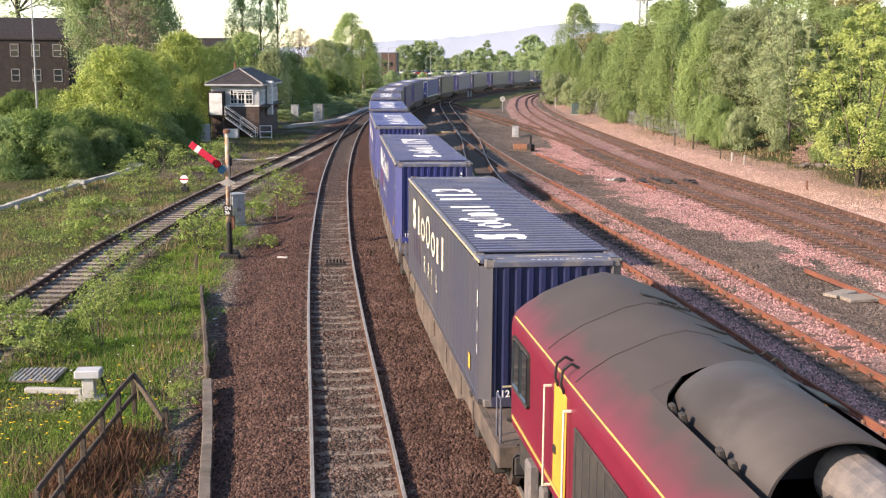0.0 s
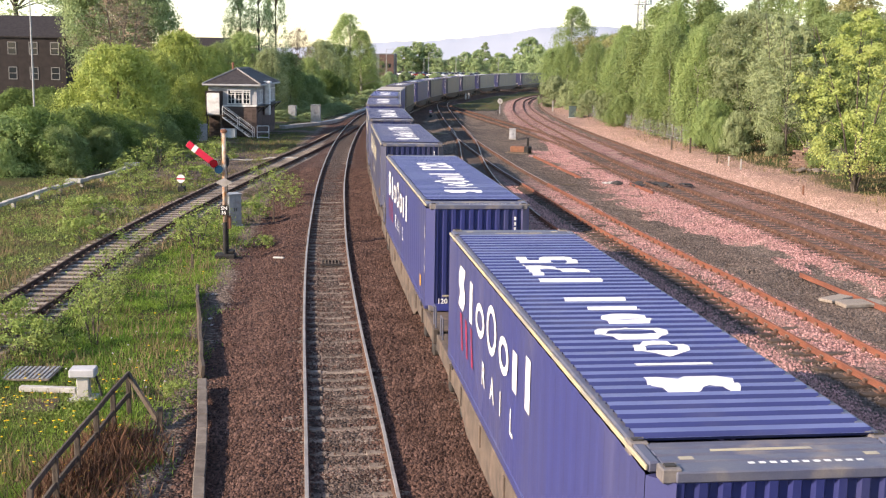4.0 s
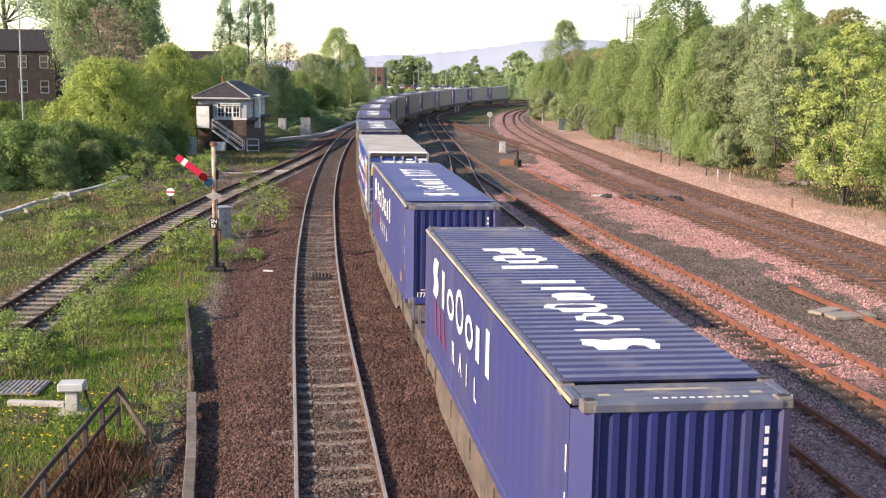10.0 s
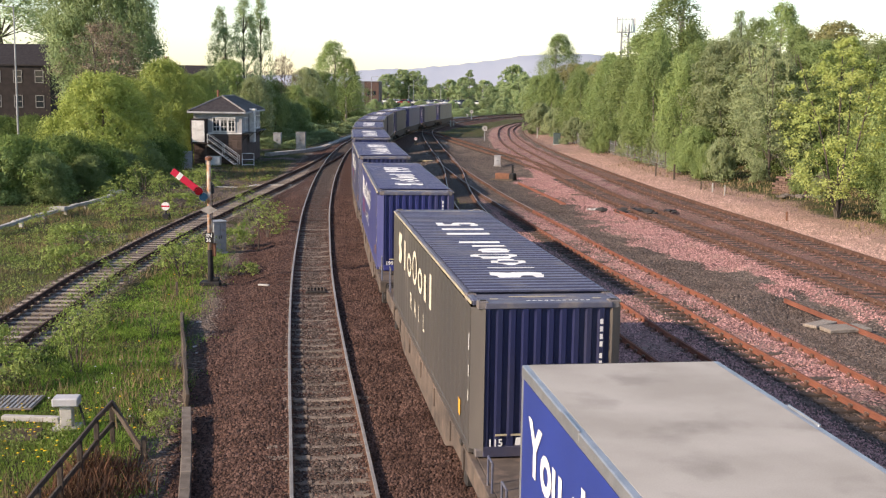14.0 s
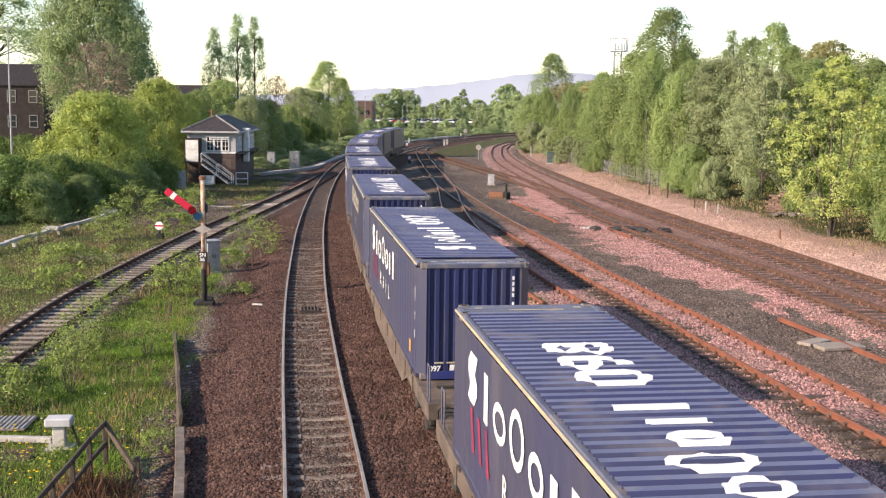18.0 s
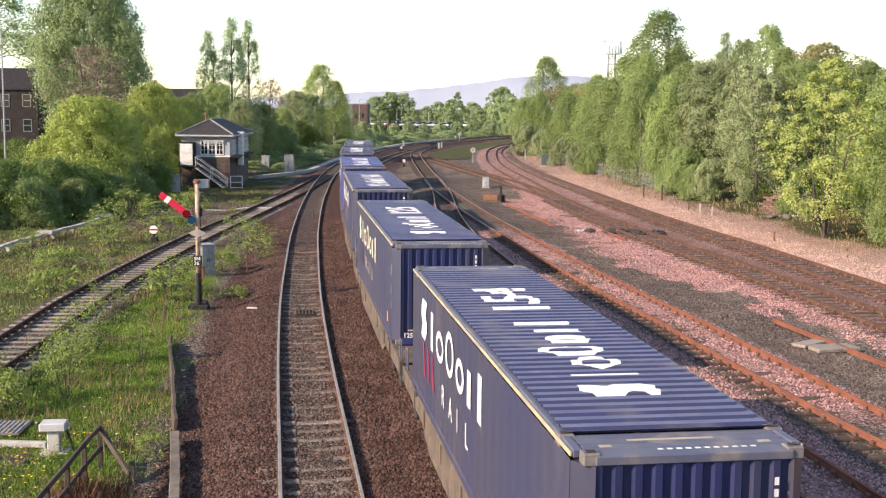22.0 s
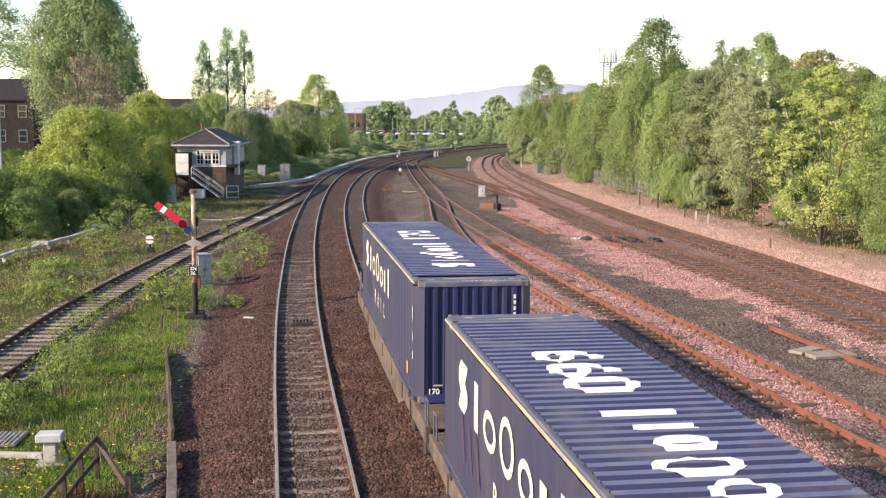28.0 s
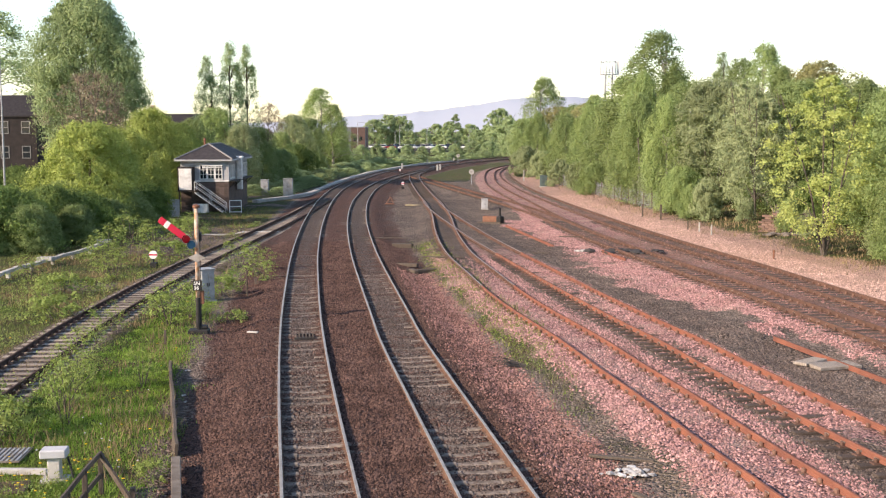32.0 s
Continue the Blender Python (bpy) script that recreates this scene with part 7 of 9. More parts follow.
    flat(bm, [(-1.12, 2.10), (-0.89, 2.10), (-1.005, 2.33)], 0.008)
    part("warning_triangle", front(bm), M["amber"], root, "amber warning triangle")
    bm = bmesh.new()
    flat(bm, [(-1.02, 2.14), (-0.985, 2.14), (-0.99, 2.26), (-1.015, 2.26)], 0.012)
    part("warning_mark", front(bm), M["black"], root)
    bm = bmesh.new()
    flat(bm, [(-1.14, 1.82), (-0.87, 1.82), (-0.87, 2.08), (-1.14, 2.08)], 0.006)
    part("amber_plate", front(bm), M["amber"], root)
    bm = bmesh.new()
    for x, z, w, h in ((0.75, 2.52, 0.42, 0.10), (0.85, 2.40, 0.16, 0.09), (0.33, 2.54, 0.26, 0.06), (0.22, 1.40, 0.38, 0.09), (0.22, 1.08, 0.42, 0.28), (0.82, 0.62, 0.22, 0.14)):
        bar2(bm, x, z, w, h)
    part("plates", front(bm), M["white"], root)
    bm = bmesh.new()
    box(bm, 0.32, -h2 - 0.01, 0.62, 0.2, 0.05, 0.3, bev=0.01)
    part("hatch", bm, M["alu"], root)
    # side graphics on the side that faces -x, reading towards -y
    def side(bm, y0, z0, lift=0.0):
        bmesh.ops.transform(bm, matrix=Matrix(((0, 0, -1, -w2 - 0.006 - lift), (-1, 0, 0, y0), (0, 1, 0, z0), (0, 0, 0, 1))), verts=bm.verts)
        return bm
    for word, back in (("You", 0.55), ("shop,", 2.58), ("we", 5.28), ("drop.", 7.02)):
        part("side_word", side(text_bm(word, 1.02, 0.03), h2 - back, 1.55), M["white"], root, "large white word")
    bm = bmesh.new()
    rng = random.Random(3)
    x = 0.0
    while x < 5.6:
        w = rng.uniform(0.10, 0.2)
        bar2(bm, x, 0, w, 0.17)
        x += w + (0.05 if rng.random() < 0.75 else 0.16)
    part("side_line", side(bm, h2 - 0.6, 0.92), M["white"], root)
    bm = bmesh.new()
    flat(bm, [(0, 0.06), (0.06, 0), (2.5, 0), (2.56, 0.06), (2.56, 0.34), (2.5, 0.40), (0.06, 0.40), (0, 0.34)])
    part("side_band", side(bm, h2 - 6.4, 0.80), M["red"], root, "red rounded band")
    bm = bmesh.new()
    for k in range(11):
        bar2(bm, 0.14 + k * 0.21, 0.12, 0.14, 0.15)
    tagged(part("side_band_bars", side(bm, h2 - 6.4, 0.80, 0.005), M["white"], root), kind="stuff")
    bm = bmesh.new()
    bar2(bm, 0, 0, 2.3, 2.05)
    part("picture_panel", side(bm, h2 - 10.1, 0.32), M["roof_clean"], root, "printed picture of a full grocery bag")
    for k, (x, z, r, col) in enumerate([(0.45, 1.55, 0.33, "amber"), (1.0, 1.65, 0.36, "leafprint"), (1.55, 1.5, 0.36, "amber"), (0.8, 1.25, 0.28, "red"), (1.35, 1.18, 0.30, "brownprint"), (1.95, 1.62, 0.26, "amber"), (1.9, 1.2, 0.25, "leafprint"), (0.3, 1.15, 0.22, "brownprint")]):
        bm = bmesh.new()
        flat(bm, [(x + r * math.cos(a), z + r * 0.9 * math.sin(a)) for a in [i * math.pi / 7 for i in range(14)]])
        part("picture_shape", side(bm, h2 - 10.1, 0.32, 0.004 + 0.002 * k), M[col], root)
    bm = bmesh.new()
    for k in range(6):
        bar2(bm, 0.25 + k * 0.32, 0.12, 0.08, 0.85, 0.06)
    part("bag_stripes", side(bm, h2 - 10.1, 0.32, 0.004), M["brownprint"], root)
    bm = bmesh.new()
    bar2(bm, 0, 0, 0.75, 0.22)
    part("picture_tag", side(bm, h2 - 10.0, 2.30, 0.003), M["amber"], root)
    for y in (h2 - 0.25, h2 - 4.9, h2 - 9.4):
        bm = bmesh.new()
        bar2(bm, 0, 0, 0.3, 0.45)
        part("side_plate", side(bm, y, 0.28, 0.003), M["alu"], root)
    return root


curtain = build_curtain_container()
for o in curtain.children_recursive:
    o.data.transform(Matrix.Diagonal((1, 1, 0.89, 1)))
curtain.matrix_basis = on_line(MIDS[8])
TRAIN.append((curtain, MIDS[8], DECK, False))


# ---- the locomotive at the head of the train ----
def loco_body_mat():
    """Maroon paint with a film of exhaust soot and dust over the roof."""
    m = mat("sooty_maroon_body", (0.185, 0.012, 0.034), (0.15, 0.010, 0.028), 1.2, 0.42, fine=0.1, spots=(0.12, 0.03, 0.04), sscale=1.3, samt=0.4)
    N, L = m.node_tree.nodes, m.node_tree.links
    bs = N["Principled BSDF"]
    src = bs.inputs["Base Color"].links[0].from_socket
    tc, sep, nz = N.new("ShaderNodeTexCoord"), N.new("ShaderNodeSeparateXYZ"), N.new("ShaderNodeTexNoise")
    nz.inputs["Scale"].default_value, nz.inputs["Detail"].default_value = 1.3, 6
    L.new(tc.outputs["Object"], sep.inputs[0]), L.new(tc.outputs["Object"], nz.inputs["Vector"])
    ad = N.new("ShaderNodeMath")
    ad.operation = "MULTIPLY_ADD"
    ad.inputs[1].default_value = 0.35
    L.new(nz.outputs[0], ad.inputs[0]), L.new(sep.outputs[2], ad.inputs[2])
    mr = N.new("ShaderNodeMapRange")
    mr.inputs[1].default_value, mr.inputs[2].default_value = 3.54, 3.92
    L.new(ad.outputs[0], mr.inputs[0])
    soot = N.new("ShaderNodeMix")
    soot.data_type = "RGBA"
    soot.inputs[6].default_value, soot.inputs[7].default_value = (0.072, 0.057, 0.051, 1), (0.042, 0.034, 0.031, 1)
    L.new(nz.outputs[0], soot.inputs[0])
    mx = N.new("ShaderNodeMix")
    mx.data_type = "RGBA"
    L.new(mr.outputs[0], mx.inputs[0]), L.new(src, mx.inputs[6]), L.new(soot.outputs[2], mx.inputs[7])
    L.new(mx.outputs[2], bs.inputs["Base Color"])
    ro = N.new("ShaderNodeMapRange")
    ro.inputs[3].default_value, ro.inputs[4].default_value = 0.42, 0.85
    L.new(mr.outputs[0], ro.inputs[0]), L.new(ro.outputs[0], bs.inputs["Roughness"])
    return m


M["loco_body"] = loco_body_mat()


def build_loco():
    root = thing("diesel_locomotive", "maroon diesel freight locomotive with gold stripes and sooty grey roof", "locomotive")
    L = 21.2
    half = [(1.32, 1.78), (1.335, 3.26), (1.32, 3.38), (1.27, 3.48), (1.14, 3.59), (0.84, 3.78), (0.30, 4.0)]
    sec = [(-x, z) for x, z in half] + [(0, 4.06)] + half[::-1]
    y0, y1 = L / 2 - 8.45, L / 2 - 5.85
    ys = [-L / 2 + 0.5, -L / 2 + 0.75, -L / 2 + 2.2, -L / 2 + 2.6, y0 - 1.9, y1 + 0.08, L / 2 - 2.6, L / 2 - 2.2, L / 2 - 0.75, L / 2 - 0.5]
    bm = bmesh.new()
    rings = []
    for i, y in enumerate(ys):
        end = i in (0, 9)
        rings.append([bm.verts.new((x * (0.975 if end else 1), y, z - (0.04 * max(0.0, z - 2.5) if end else 0))) for x, z in sec])
    for i, (a, b) in enumerate(zip(rings, rings[1:])):
        for j in range(len(sec) - 1):
            if i == 4 and 5 <= j <= len(sec) - 7:
                continue
            f = bm.faces.new((a[j], b[j], b[j + 1], a[j + 1]))
            f.smooth = 1 <= j <= len(sec) - 3
        bm.faces.new((a[0], a[-1], b[-1], b[0]))
    for r, flip in ((rings[0], False), (rings[-1], True)):
        f = bm.faces.new(r[::-1] if flip else r)
        f.material_index = 1
    bmesh.ops.recalc_face_normals(bm, faces=bm.faces[:])
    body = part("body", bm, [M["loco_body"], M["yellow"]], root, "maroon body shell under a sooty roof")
    for x, z, w, tilt in ((1.302, 3.425, 0.022, 26), (1.332, 1.92, 0.045, 0)):
        for sx in (-1, 1):
            bm = bmesh.new()
            box(bm, sx * x, 0, z, 0.012, L - 1.6, w, ry=-sx * tilt)
            part("stripe", bm, M["loco_gold"], root, "gold stripe")
    # roof joints
    for y in (L / 2 - 2.9, L / 2 - 4.4):
        bm = bmesh.new()
        for p, q in zip(sec[3:-4], sec[4:-3]):
            rod(bm, (p[0] * 1.004, y, p[1] + 0.004), (q[0] * 1.004, y, q[1] + 0.004), 0.007, 5)
        part("roof_joint", bm, M["loco_roof"], root)
    for sx in (-1, 1):
        # cab side window, door with handrails
        bm = bmesh.new()
        box(bm, sx * 1.34, L / 2 - 1.50, 2.80, 0.03, 1.16, 0.78, bev=0.05)
        win = part("cab_window", bm, M["dark"], root, "cab window in black rubber frame")
        for k in (-1, 1):
            bm = bmesh.new()
            box(bm, sx * 1.358, L / 2 - 1.50 + k * 0.275, 2.80, 0.012, 0.49, 0.66, bev=0.03)
            part("pane", bm, M["glass"], win)
        bm = bmesh.new()
        box(bm, sx * 1.34, L / 2 - 3.95, 2.62, 0.03, 0.62, 1.28, bev=0.015)
        door = part("cab_door", bm, M["yellow"], root, "ochre yellow cab door")
        bm = bmesh.new()
        box(bm, sx * 1.362, L / 2 - 3.76, 2.45, 0.03, 0.12, 0.10, bev=0.01)
        part("door_handle", bm, M["black"], door)
        for dy in (-0.5, 0.55):
            bm = bmesh.new()
            rod(bm, (sx * 1.42, L / 2 - 3.95 + dy, 1.85), (sx * 1.42, L / 2 - 3.95 + dy, 3.16), 0.014, 8)
            for zz in (1.86, 3.15):
                rod(bm, (sx * 1.32, L / 2 - 3.95 + dy, zz), (sx * 1.42, L / 2 - 3.95 + dy, zz), 0.02, 6)
            part("handrail", bm, M["cream"], root, "cream handrail")
        for dy in (-0.16, 0.16):
            bm = bmesh.new()
            pts = [(sx * 1.33, L / 2 - 3.95 + dy, 3.22), (sx * 1.38, L / 2 - 3.95 + dy, 3.38), (sx * 1.36, L / 2 - 3.95 + dy, 3.54), (sx * 1.26, L / 2 - 3.95 + dy, 3.62), (sx * 1.16, L / 2 - 3.95 + dy, 3.56)]
            for p, q in zip(pts, pts[1:]):
                rod(bm, p, q, 0.017, 6)
            part("grab_hook", bm, M["black"], root)
        bm = bmesh.new()
        box(bm, sx * 1.345, L / 2 - 8.7, 2.48, 0.03, 8.0, 1.14, bev=0.015)
        grille = part("side_grille", bm, M["dark"], root, "dark ventilation grille")
        for k in range(26):
            bm = bmesh.new()
            box(bm, sx * 1.362, L / 2 - 8.7 + (k - 12.5) * 0.31, 2.48, 0.010, 0.03, 1.08)
            part("grille_bar", bm, M["loco_roof"], grille)
    # silencer hood in its well
    bm = bmesh.new()
    box(bm, 0, (y0 + y1) / 2 - 0.85, 3.30, 2.2, y1 - y0 + 2.0, 0.06, bev=0.01)
    part("roof_well", bm, M["black"], root, "black roof well")
    for sx in (-1, 1):
        bm = bmesh.new()
        f = bm.faces.new([bm.verts.new((sx * x, y, z)) for x, y, z in ((0.85, y1 + 0.10, 3.772), (0.48, y1 + 0.10, 3.923), (0.60, y1 - 0.03, 3.87), (0.72, y1 - 0.18, 3.82), (0.80, y1 - 0.38, 3.79), (0.85, y1 - 0.60, 3.772))])
        r = bmesh.ops.extrude_face_region(bm, geom=[f])
        bmesh.ops.translate(bm, vec=(0, 0, -0.03), verts=[v for v in r["geom"] if isinstance(v, bmesh.types.BMVert)])
        bmesh.ops.recalc_face_normals(bm, faces=bm.faces[:])
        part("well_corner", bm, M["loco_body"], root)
    bm = bmesh.new()
    n, R = 24, 0.70
    a0 = [(R * math.cos(a), 3.52 + 0.61 * math.sin(a)) for a in [i * math.pi / n for i in range(n + 1)]]
    r0 = [bm.verts.new((x * 0.93, y1, 3.52 + (z - 3.52) * 0.90)) for x, z in a0]
    r1 = [bm.verts.new((x, y1 - 0.12, z)) for x, z in a0]
    r2 = [bm.verts.new((x, y0, z)) for x, z in a0]
    for a, b in ((r0, r1), (r1, r2)):
        for i in range(n):
            bm.faces.new((a[i], a[i + 1], b[i + 1], b[i])).smooth = True
    bm.faces.new(r0)
    r3 = [bm.verts.new((x * 0.95, y0, 3.86 + (z - 3.86) * 0.93)) for x, z in a0]
    r4 = [bm.verts.new((x * 0.95, y0 + 0.7, 3.86 + (z - 3.86) * 0.93)) for x, z in a0]
    for a, b in ((r2, r3), (r3, r4)):
        for i in range(n):
            bm.faces.new((a[i], a[i + 1], b[i + 1], b[i]))
    bm.faces.new(r4)
    bmesh.ops.recalc_face_normals(bm, faces=bm.faces[:])
    part("silencer_hood", bm, M["silencer"], root, "rounded grey silencer hood")
    for yy in (y1 - 0.5, y1 - 0.8, y0 + 0.5, y0 + 0.8):
        bm = bmesh.new()
        box(bm, -0.76, yy, 3.72, 0.06, 0.10, 0.20, ry=-16, bev=0.012)
        rod(bm, (-0.83, yy, 3.74), (-0.74, yy, 3.74), 0.028, 8)
        part("hood_bracket", bm, M["dark"], root)
    bm = bmesh.new()
    rod(bm, (0.12, y0 + 0.3, 3.72), (0.12, y0 - 1.0, 3.72), 0.27, 18, 0.25)
    part("exhaust_drum", bm, M["casting"], root, "pale dusty exhaust drum")
    bm = bmesh.new()
    box(bm, -0.50, y0 - 0.75, 3.62, 0.62, 1.2, 0.05, ry=-20, bev=0.012)
    part("exhaust_cover", bm, M["silencer"], root)
    for x, y, sx, sy in ((0.35, L / 2 - 2.3, 0.5, 0.16), (0.55, L / 2 - 3.7, 0.45, 0.10), (0.50, L / 2 - 4.6, 0.45, 0.28), (0.85, L / 2 - 6.2, 0.3, 0.6)):
        bm = bmesh.new()
        box(bm, x, y, 4.068 - 0.20 * x - 0.21 * max(0, x - 0.3), sx, sy, 0.03, ry=17 if x < 0.6 else 23, bev=0.01)
        part("roof_vent", bm, M["black"], root, "black roof vent")
    bm = bmesh.new()
    for k in range(6):
        box(bm, 0.20 + k * 0.08, L / 2 - 2.75, 4.035 - 0.022 * k, 0.05, 0.14, 0.03, ry=18)
    part("roof_louvre", bm, M["black"], root)
    # frame, tank, bogies
    bm = bmesh.new()
    box(bm, 0, 0, 1.42, 2.3, L - 1.0, 0.76, bev=0.03)
    part("underframe", bm, M["dark"], root)
    bm = bmesh.new()
    box(bm, 0, 0, 0.55, 2.4, 5.2, 0.66, bev=0.08)
    part("fuel_tank", bm, M["dark"], root)
    for s in (-1, 1):
        bm = bmesh.new()
        for sx in (-1, 1):
            box(bm, sx * 1.05, s * 6.4, 0.62, 0.16, 4.8, 0.3, bev=0.03)
            for dy in (-1.9, 0, 1.9):
                box(bm, sx * 1.12, s * 6.4 + dy, 0.52, 0.24, 0.4, 0.4, bev=0.04)
        bog = part("bogie", bm, M["dark"], root)
        for dy in (-1.9, 0, 1.9):
            bm = bmesh.new()
            rod(bm, (-0.9, s * 6.4 + dy, 0.53), (0.9, s * 6.4 + dy, 0.53), 0.09, 8)
            for sx in (-1, 1):
                rod(bm, (sx * 0.69, s * 6.4 + dy, 0.53), (sx * 0.82, s * 6.4 + dy, 0.53), 0.53, 22)
            part("wheelset", bm, M["wheel"], bog)
        for sx in (-1, 1):
            bm = bmesh.new()
            rod(bm, (sx * 0.88, s * (L / 2 - 0.5), 1.0), (sx * 0.88, s * (L / 2 + 0.0), 1.0), 0.12, 12)
            box(bm, sx * 0.88, s * (L / 2 + 0.03), 1.0, 0.5, 0.06, 0.36, bev=0.05)
            part("buffer", bm, M["dark"], root)
            bm = bmesh.new()
            box(bm, sx * 1.25, s * (L / 2 - 3.55), 0.55, 0.25, 0.5, 0.05, bev=0.01)
            box(bm, sx * 1.25, s * (L / 2 - 3.55), 0.25, 0.25, 0.5, 0.05, bev=0.01)
            box(bm, sx * 1.18, s * (L / 2 - 3.55), 0.55, 0.05, 0.5, 0.8, bev=0.01)
            part("cab_steps", bm, M["dark"], root)
            bm = bmesh.new()
            box(bm, sx * 1.24, s * (L / 2 - 1.9), 1.30, 0.16, 0.34, 0.62, bev=0.03)
            part("sand_box", bm, M["casting"], root, "dusty grey sand box")
            bm = bmesh.new()
            box(bm, sx * 1.24, s * (L / 2 - 2.7), 1.15, 0.12, 0.20, 0.80, bev=0.03)
            part("sand_box", bm, M["casting"], root, "dusty grey sand box")
    return root


loco = build_loco()
LOCO_MID = NEAR0 - 1.95 - 10.6
loco.matrix_basis = on_line(LOCO_MID, 6.4)
TRAIN.append((loco, LOCO_MID, 0.0, False))

# ---- loose things among the tracks ----
def lying(name, label, cat, x, y, rz, material, boxes, group="", dz=0.0):
    return solid(name, label, cat, at_ground(x, y, rz, dz), material, boxes, group)


for x, y, rz, l in ((-2.0, 62.6, 70, 1.3), (-1.2, 60.6, 115, 1.9), (-1.55, 60.0, 20, 0.9)):
    lying("timber_baulk", "weathered grey offcut of sleeper lying in the six-foot", "timber", x, y, rz, M["oldwood"], [(0, 0, 0.08, 0.26, l, 0.2, 0.02)], "loose timber baulks", 0.02)
lying("timber_baulk", "dark box-like timber block on a patch of grass", "timber", -2.6, 73.0, 80, M["oldwood"], [(0, 0, 0.14, 0.4, 1.3, 0.3, 0.03)], "loose timber baulks")
# two stacked planks of weathered timber
lying("concrete_slab", "grey weathered planks beside the goods line", "slab", 12.4, 35.6, 15, M["greywood"], [(0, 0, 0.06, 1.5, 0.8, 0.12, 0.02)], "loose slabs", 0.02)
lying("concrete_slab", "grey weathered plank tilted on its neighbour", "slab", 11.8, 36.1, 40, M["greywood"], [(0, 0, 0.12, 1.2, 0.5, 0.1, 0.02)], "loose slabs", 0.02)
lying("plank", "pale split plank lying in the cess", "plank", 4.3, 22.6, 28, M["oldwood"], [(0, 0, 0.05, 0.16, 1.3, 0.06, 0.01)], "loose planks", 0.03)
lying("plank", "brown plank lying in the cess", "plank", 4.1, 25.6, 72, M["oldwood"], [(0, 0, 0.05, 0.14, 1.5, 0.06, 0.01)], "loose planks", 0.03)
for x, y, rz, l in ((-0.1, 65.2, 84, 2.6), (5.6, 68.5, 85, 1.6), (-3.9, 77.0, 88, 3.4), (8.9, 77.5, 80, 2.0)):
    lying("plank", "long thin pale plank across the ballast", "plank", x, y, rz, M["oldwood"], [(0, 0, 0.04, 0.14, l, 0.06, 0.01)], "loose planks", 0.05)


def spare_rail(p, q):
    a, b = Vector((*p, ground_z(*p) + 0.18)), Vector((*q, ground_z(*q) + 0.18))
    n = max(2, int((b - a).length / 1.5))
    line = np.array([[p[0] + (q[0] - p[0]) * k / n, p[1] + (q[1] - p[1]) * k / n] for k in range(n + 1)])
    V, F, MI = rail_mesh(line, 0.0, BULL)
    zb = max(a.z, b.z) - 0.02
    V = [(x, y, z + zb) for x, y, z in V]
    return tagged(mesh_of("spare_rail", V, F, [M["rust_rail"], M["rust_rail"]]), "loose orange-rusted rail lying on the ballast", "rail", "spare rails")


spare_rail((11.85, 40.3), (13.2, 33.0))
spare_rail((4.9, 88.5), (7.1, 72.8))
spare_rail((9.6, 68.5), (10.3, 64.0))


M["rubbish"] = mat("dirty_plastic", (0.60, 0.58, 0.54), (0.22, 0.20, 0.18), 7, 0.7, fine=0.3, vary=0.3)


def heap(name, label, cat, x, y, r, n, material, size, seed, flatn=0.5):
    rng = np.random.default_rng(seed)
    root = thing(name, label, cat, at_ground(x, y))
    for k in range(n):
        a, d = rng.random() * 6.28, r * rng.random() ** 0.7
        bm = bmesh.new()
        bmesh.ops.create_icosphere(bm, subdivisions=1, radius=size * rng.uniform(0.5, 1.2))
        for v in bm.verts:
            v.co = Vector((v.co.x * rng.uniform(0.7, 1.5), v.co.y * rng.uniform(0.7, 1.5), v.co.z * flatn * rng.uniform(0.5, 1.2)))
        ob = part("lump", bm, material, root)
        ob.matrix_basis = pose(d * math.cos(a) * 1.6, d * math.sin(a), 0.04 + 0.05 * rng.random(), 0, 0, rng.uniform(0, 360))


heap("rubbish_heap", "crumpled white plastic and paper rubbish", "rubbish", 4.15, 24.6, 0.42, 26, M["rubbish"], 0.10, 1)
heap("rubbish_heap", "white plastic rubbish beside the goods line", "rubbish", 9.1, 70.5, 0.55, 14, M["rubbish"], 0.18, 2)
heap("rubble_heap", "low heap of dark timbers and ash by the goods line", "rubble", 11.0, 68.5, 1.5, 24, M["dark"], 0.34, 3, 0.35)
heap("rubble_heap", "grey stones and rubble under the trees", "rubble", 22.8, 76.0, 0.8, 14, M["kerb"], 0.24, 4, 0.7)


def branch_heap():
    rng = np.random.default_rng(8)
    root = thing("dead_branch", "dark dead branch lying on the ballast", "branch", at_ground(2.45, 36.2))
    for k in range(11):
        bm = bmesh.new()
        p = Vector((rng.uniform(-0.2, 0.4), rng.uniform(-0.3, 0.3), 0.06))
        for s in range(3):
            q = p + Vector((rng.uniform(-0.4, -0.05), rng.uniform(-0.15, 0.25), rng.uniform(-0.02, 0.12)))
            rod(bm, p, q, 0.025 - 0.006 * s, 5, 0.018 - 0.005 * s)
            p = q
        part("twig", bm, M["dark"], root)


branch_heap()


for x, y, s in ((-8.07, 35.45, 0.10), (-7.45, 32.15, 0.08), (-7.21, 31.3, 0.06)):
    lying("litter", "scrap of white paper litter beside the edging", "litter", x, y, x * 90, M["rubbish"], [(0, 0, 0.02, s * 1.6, s, 0.03, 0.005)], "scraps of litter", 0.02)
lying("flat_stone", "flat pale stone lying on the brown ballast", "stone", -6.9, 40.8, 75, M["pale_conc"], [(0, 0, 0.03, 0.14, 0.42, 0.06, 0.02)], "", 0.04)
M["ochre"] = mat("faded_ochre_paint", (0.28, 0.235, 0.14), (0.18, 0.15, 0.10), 3, 0.8, bump=0.3)
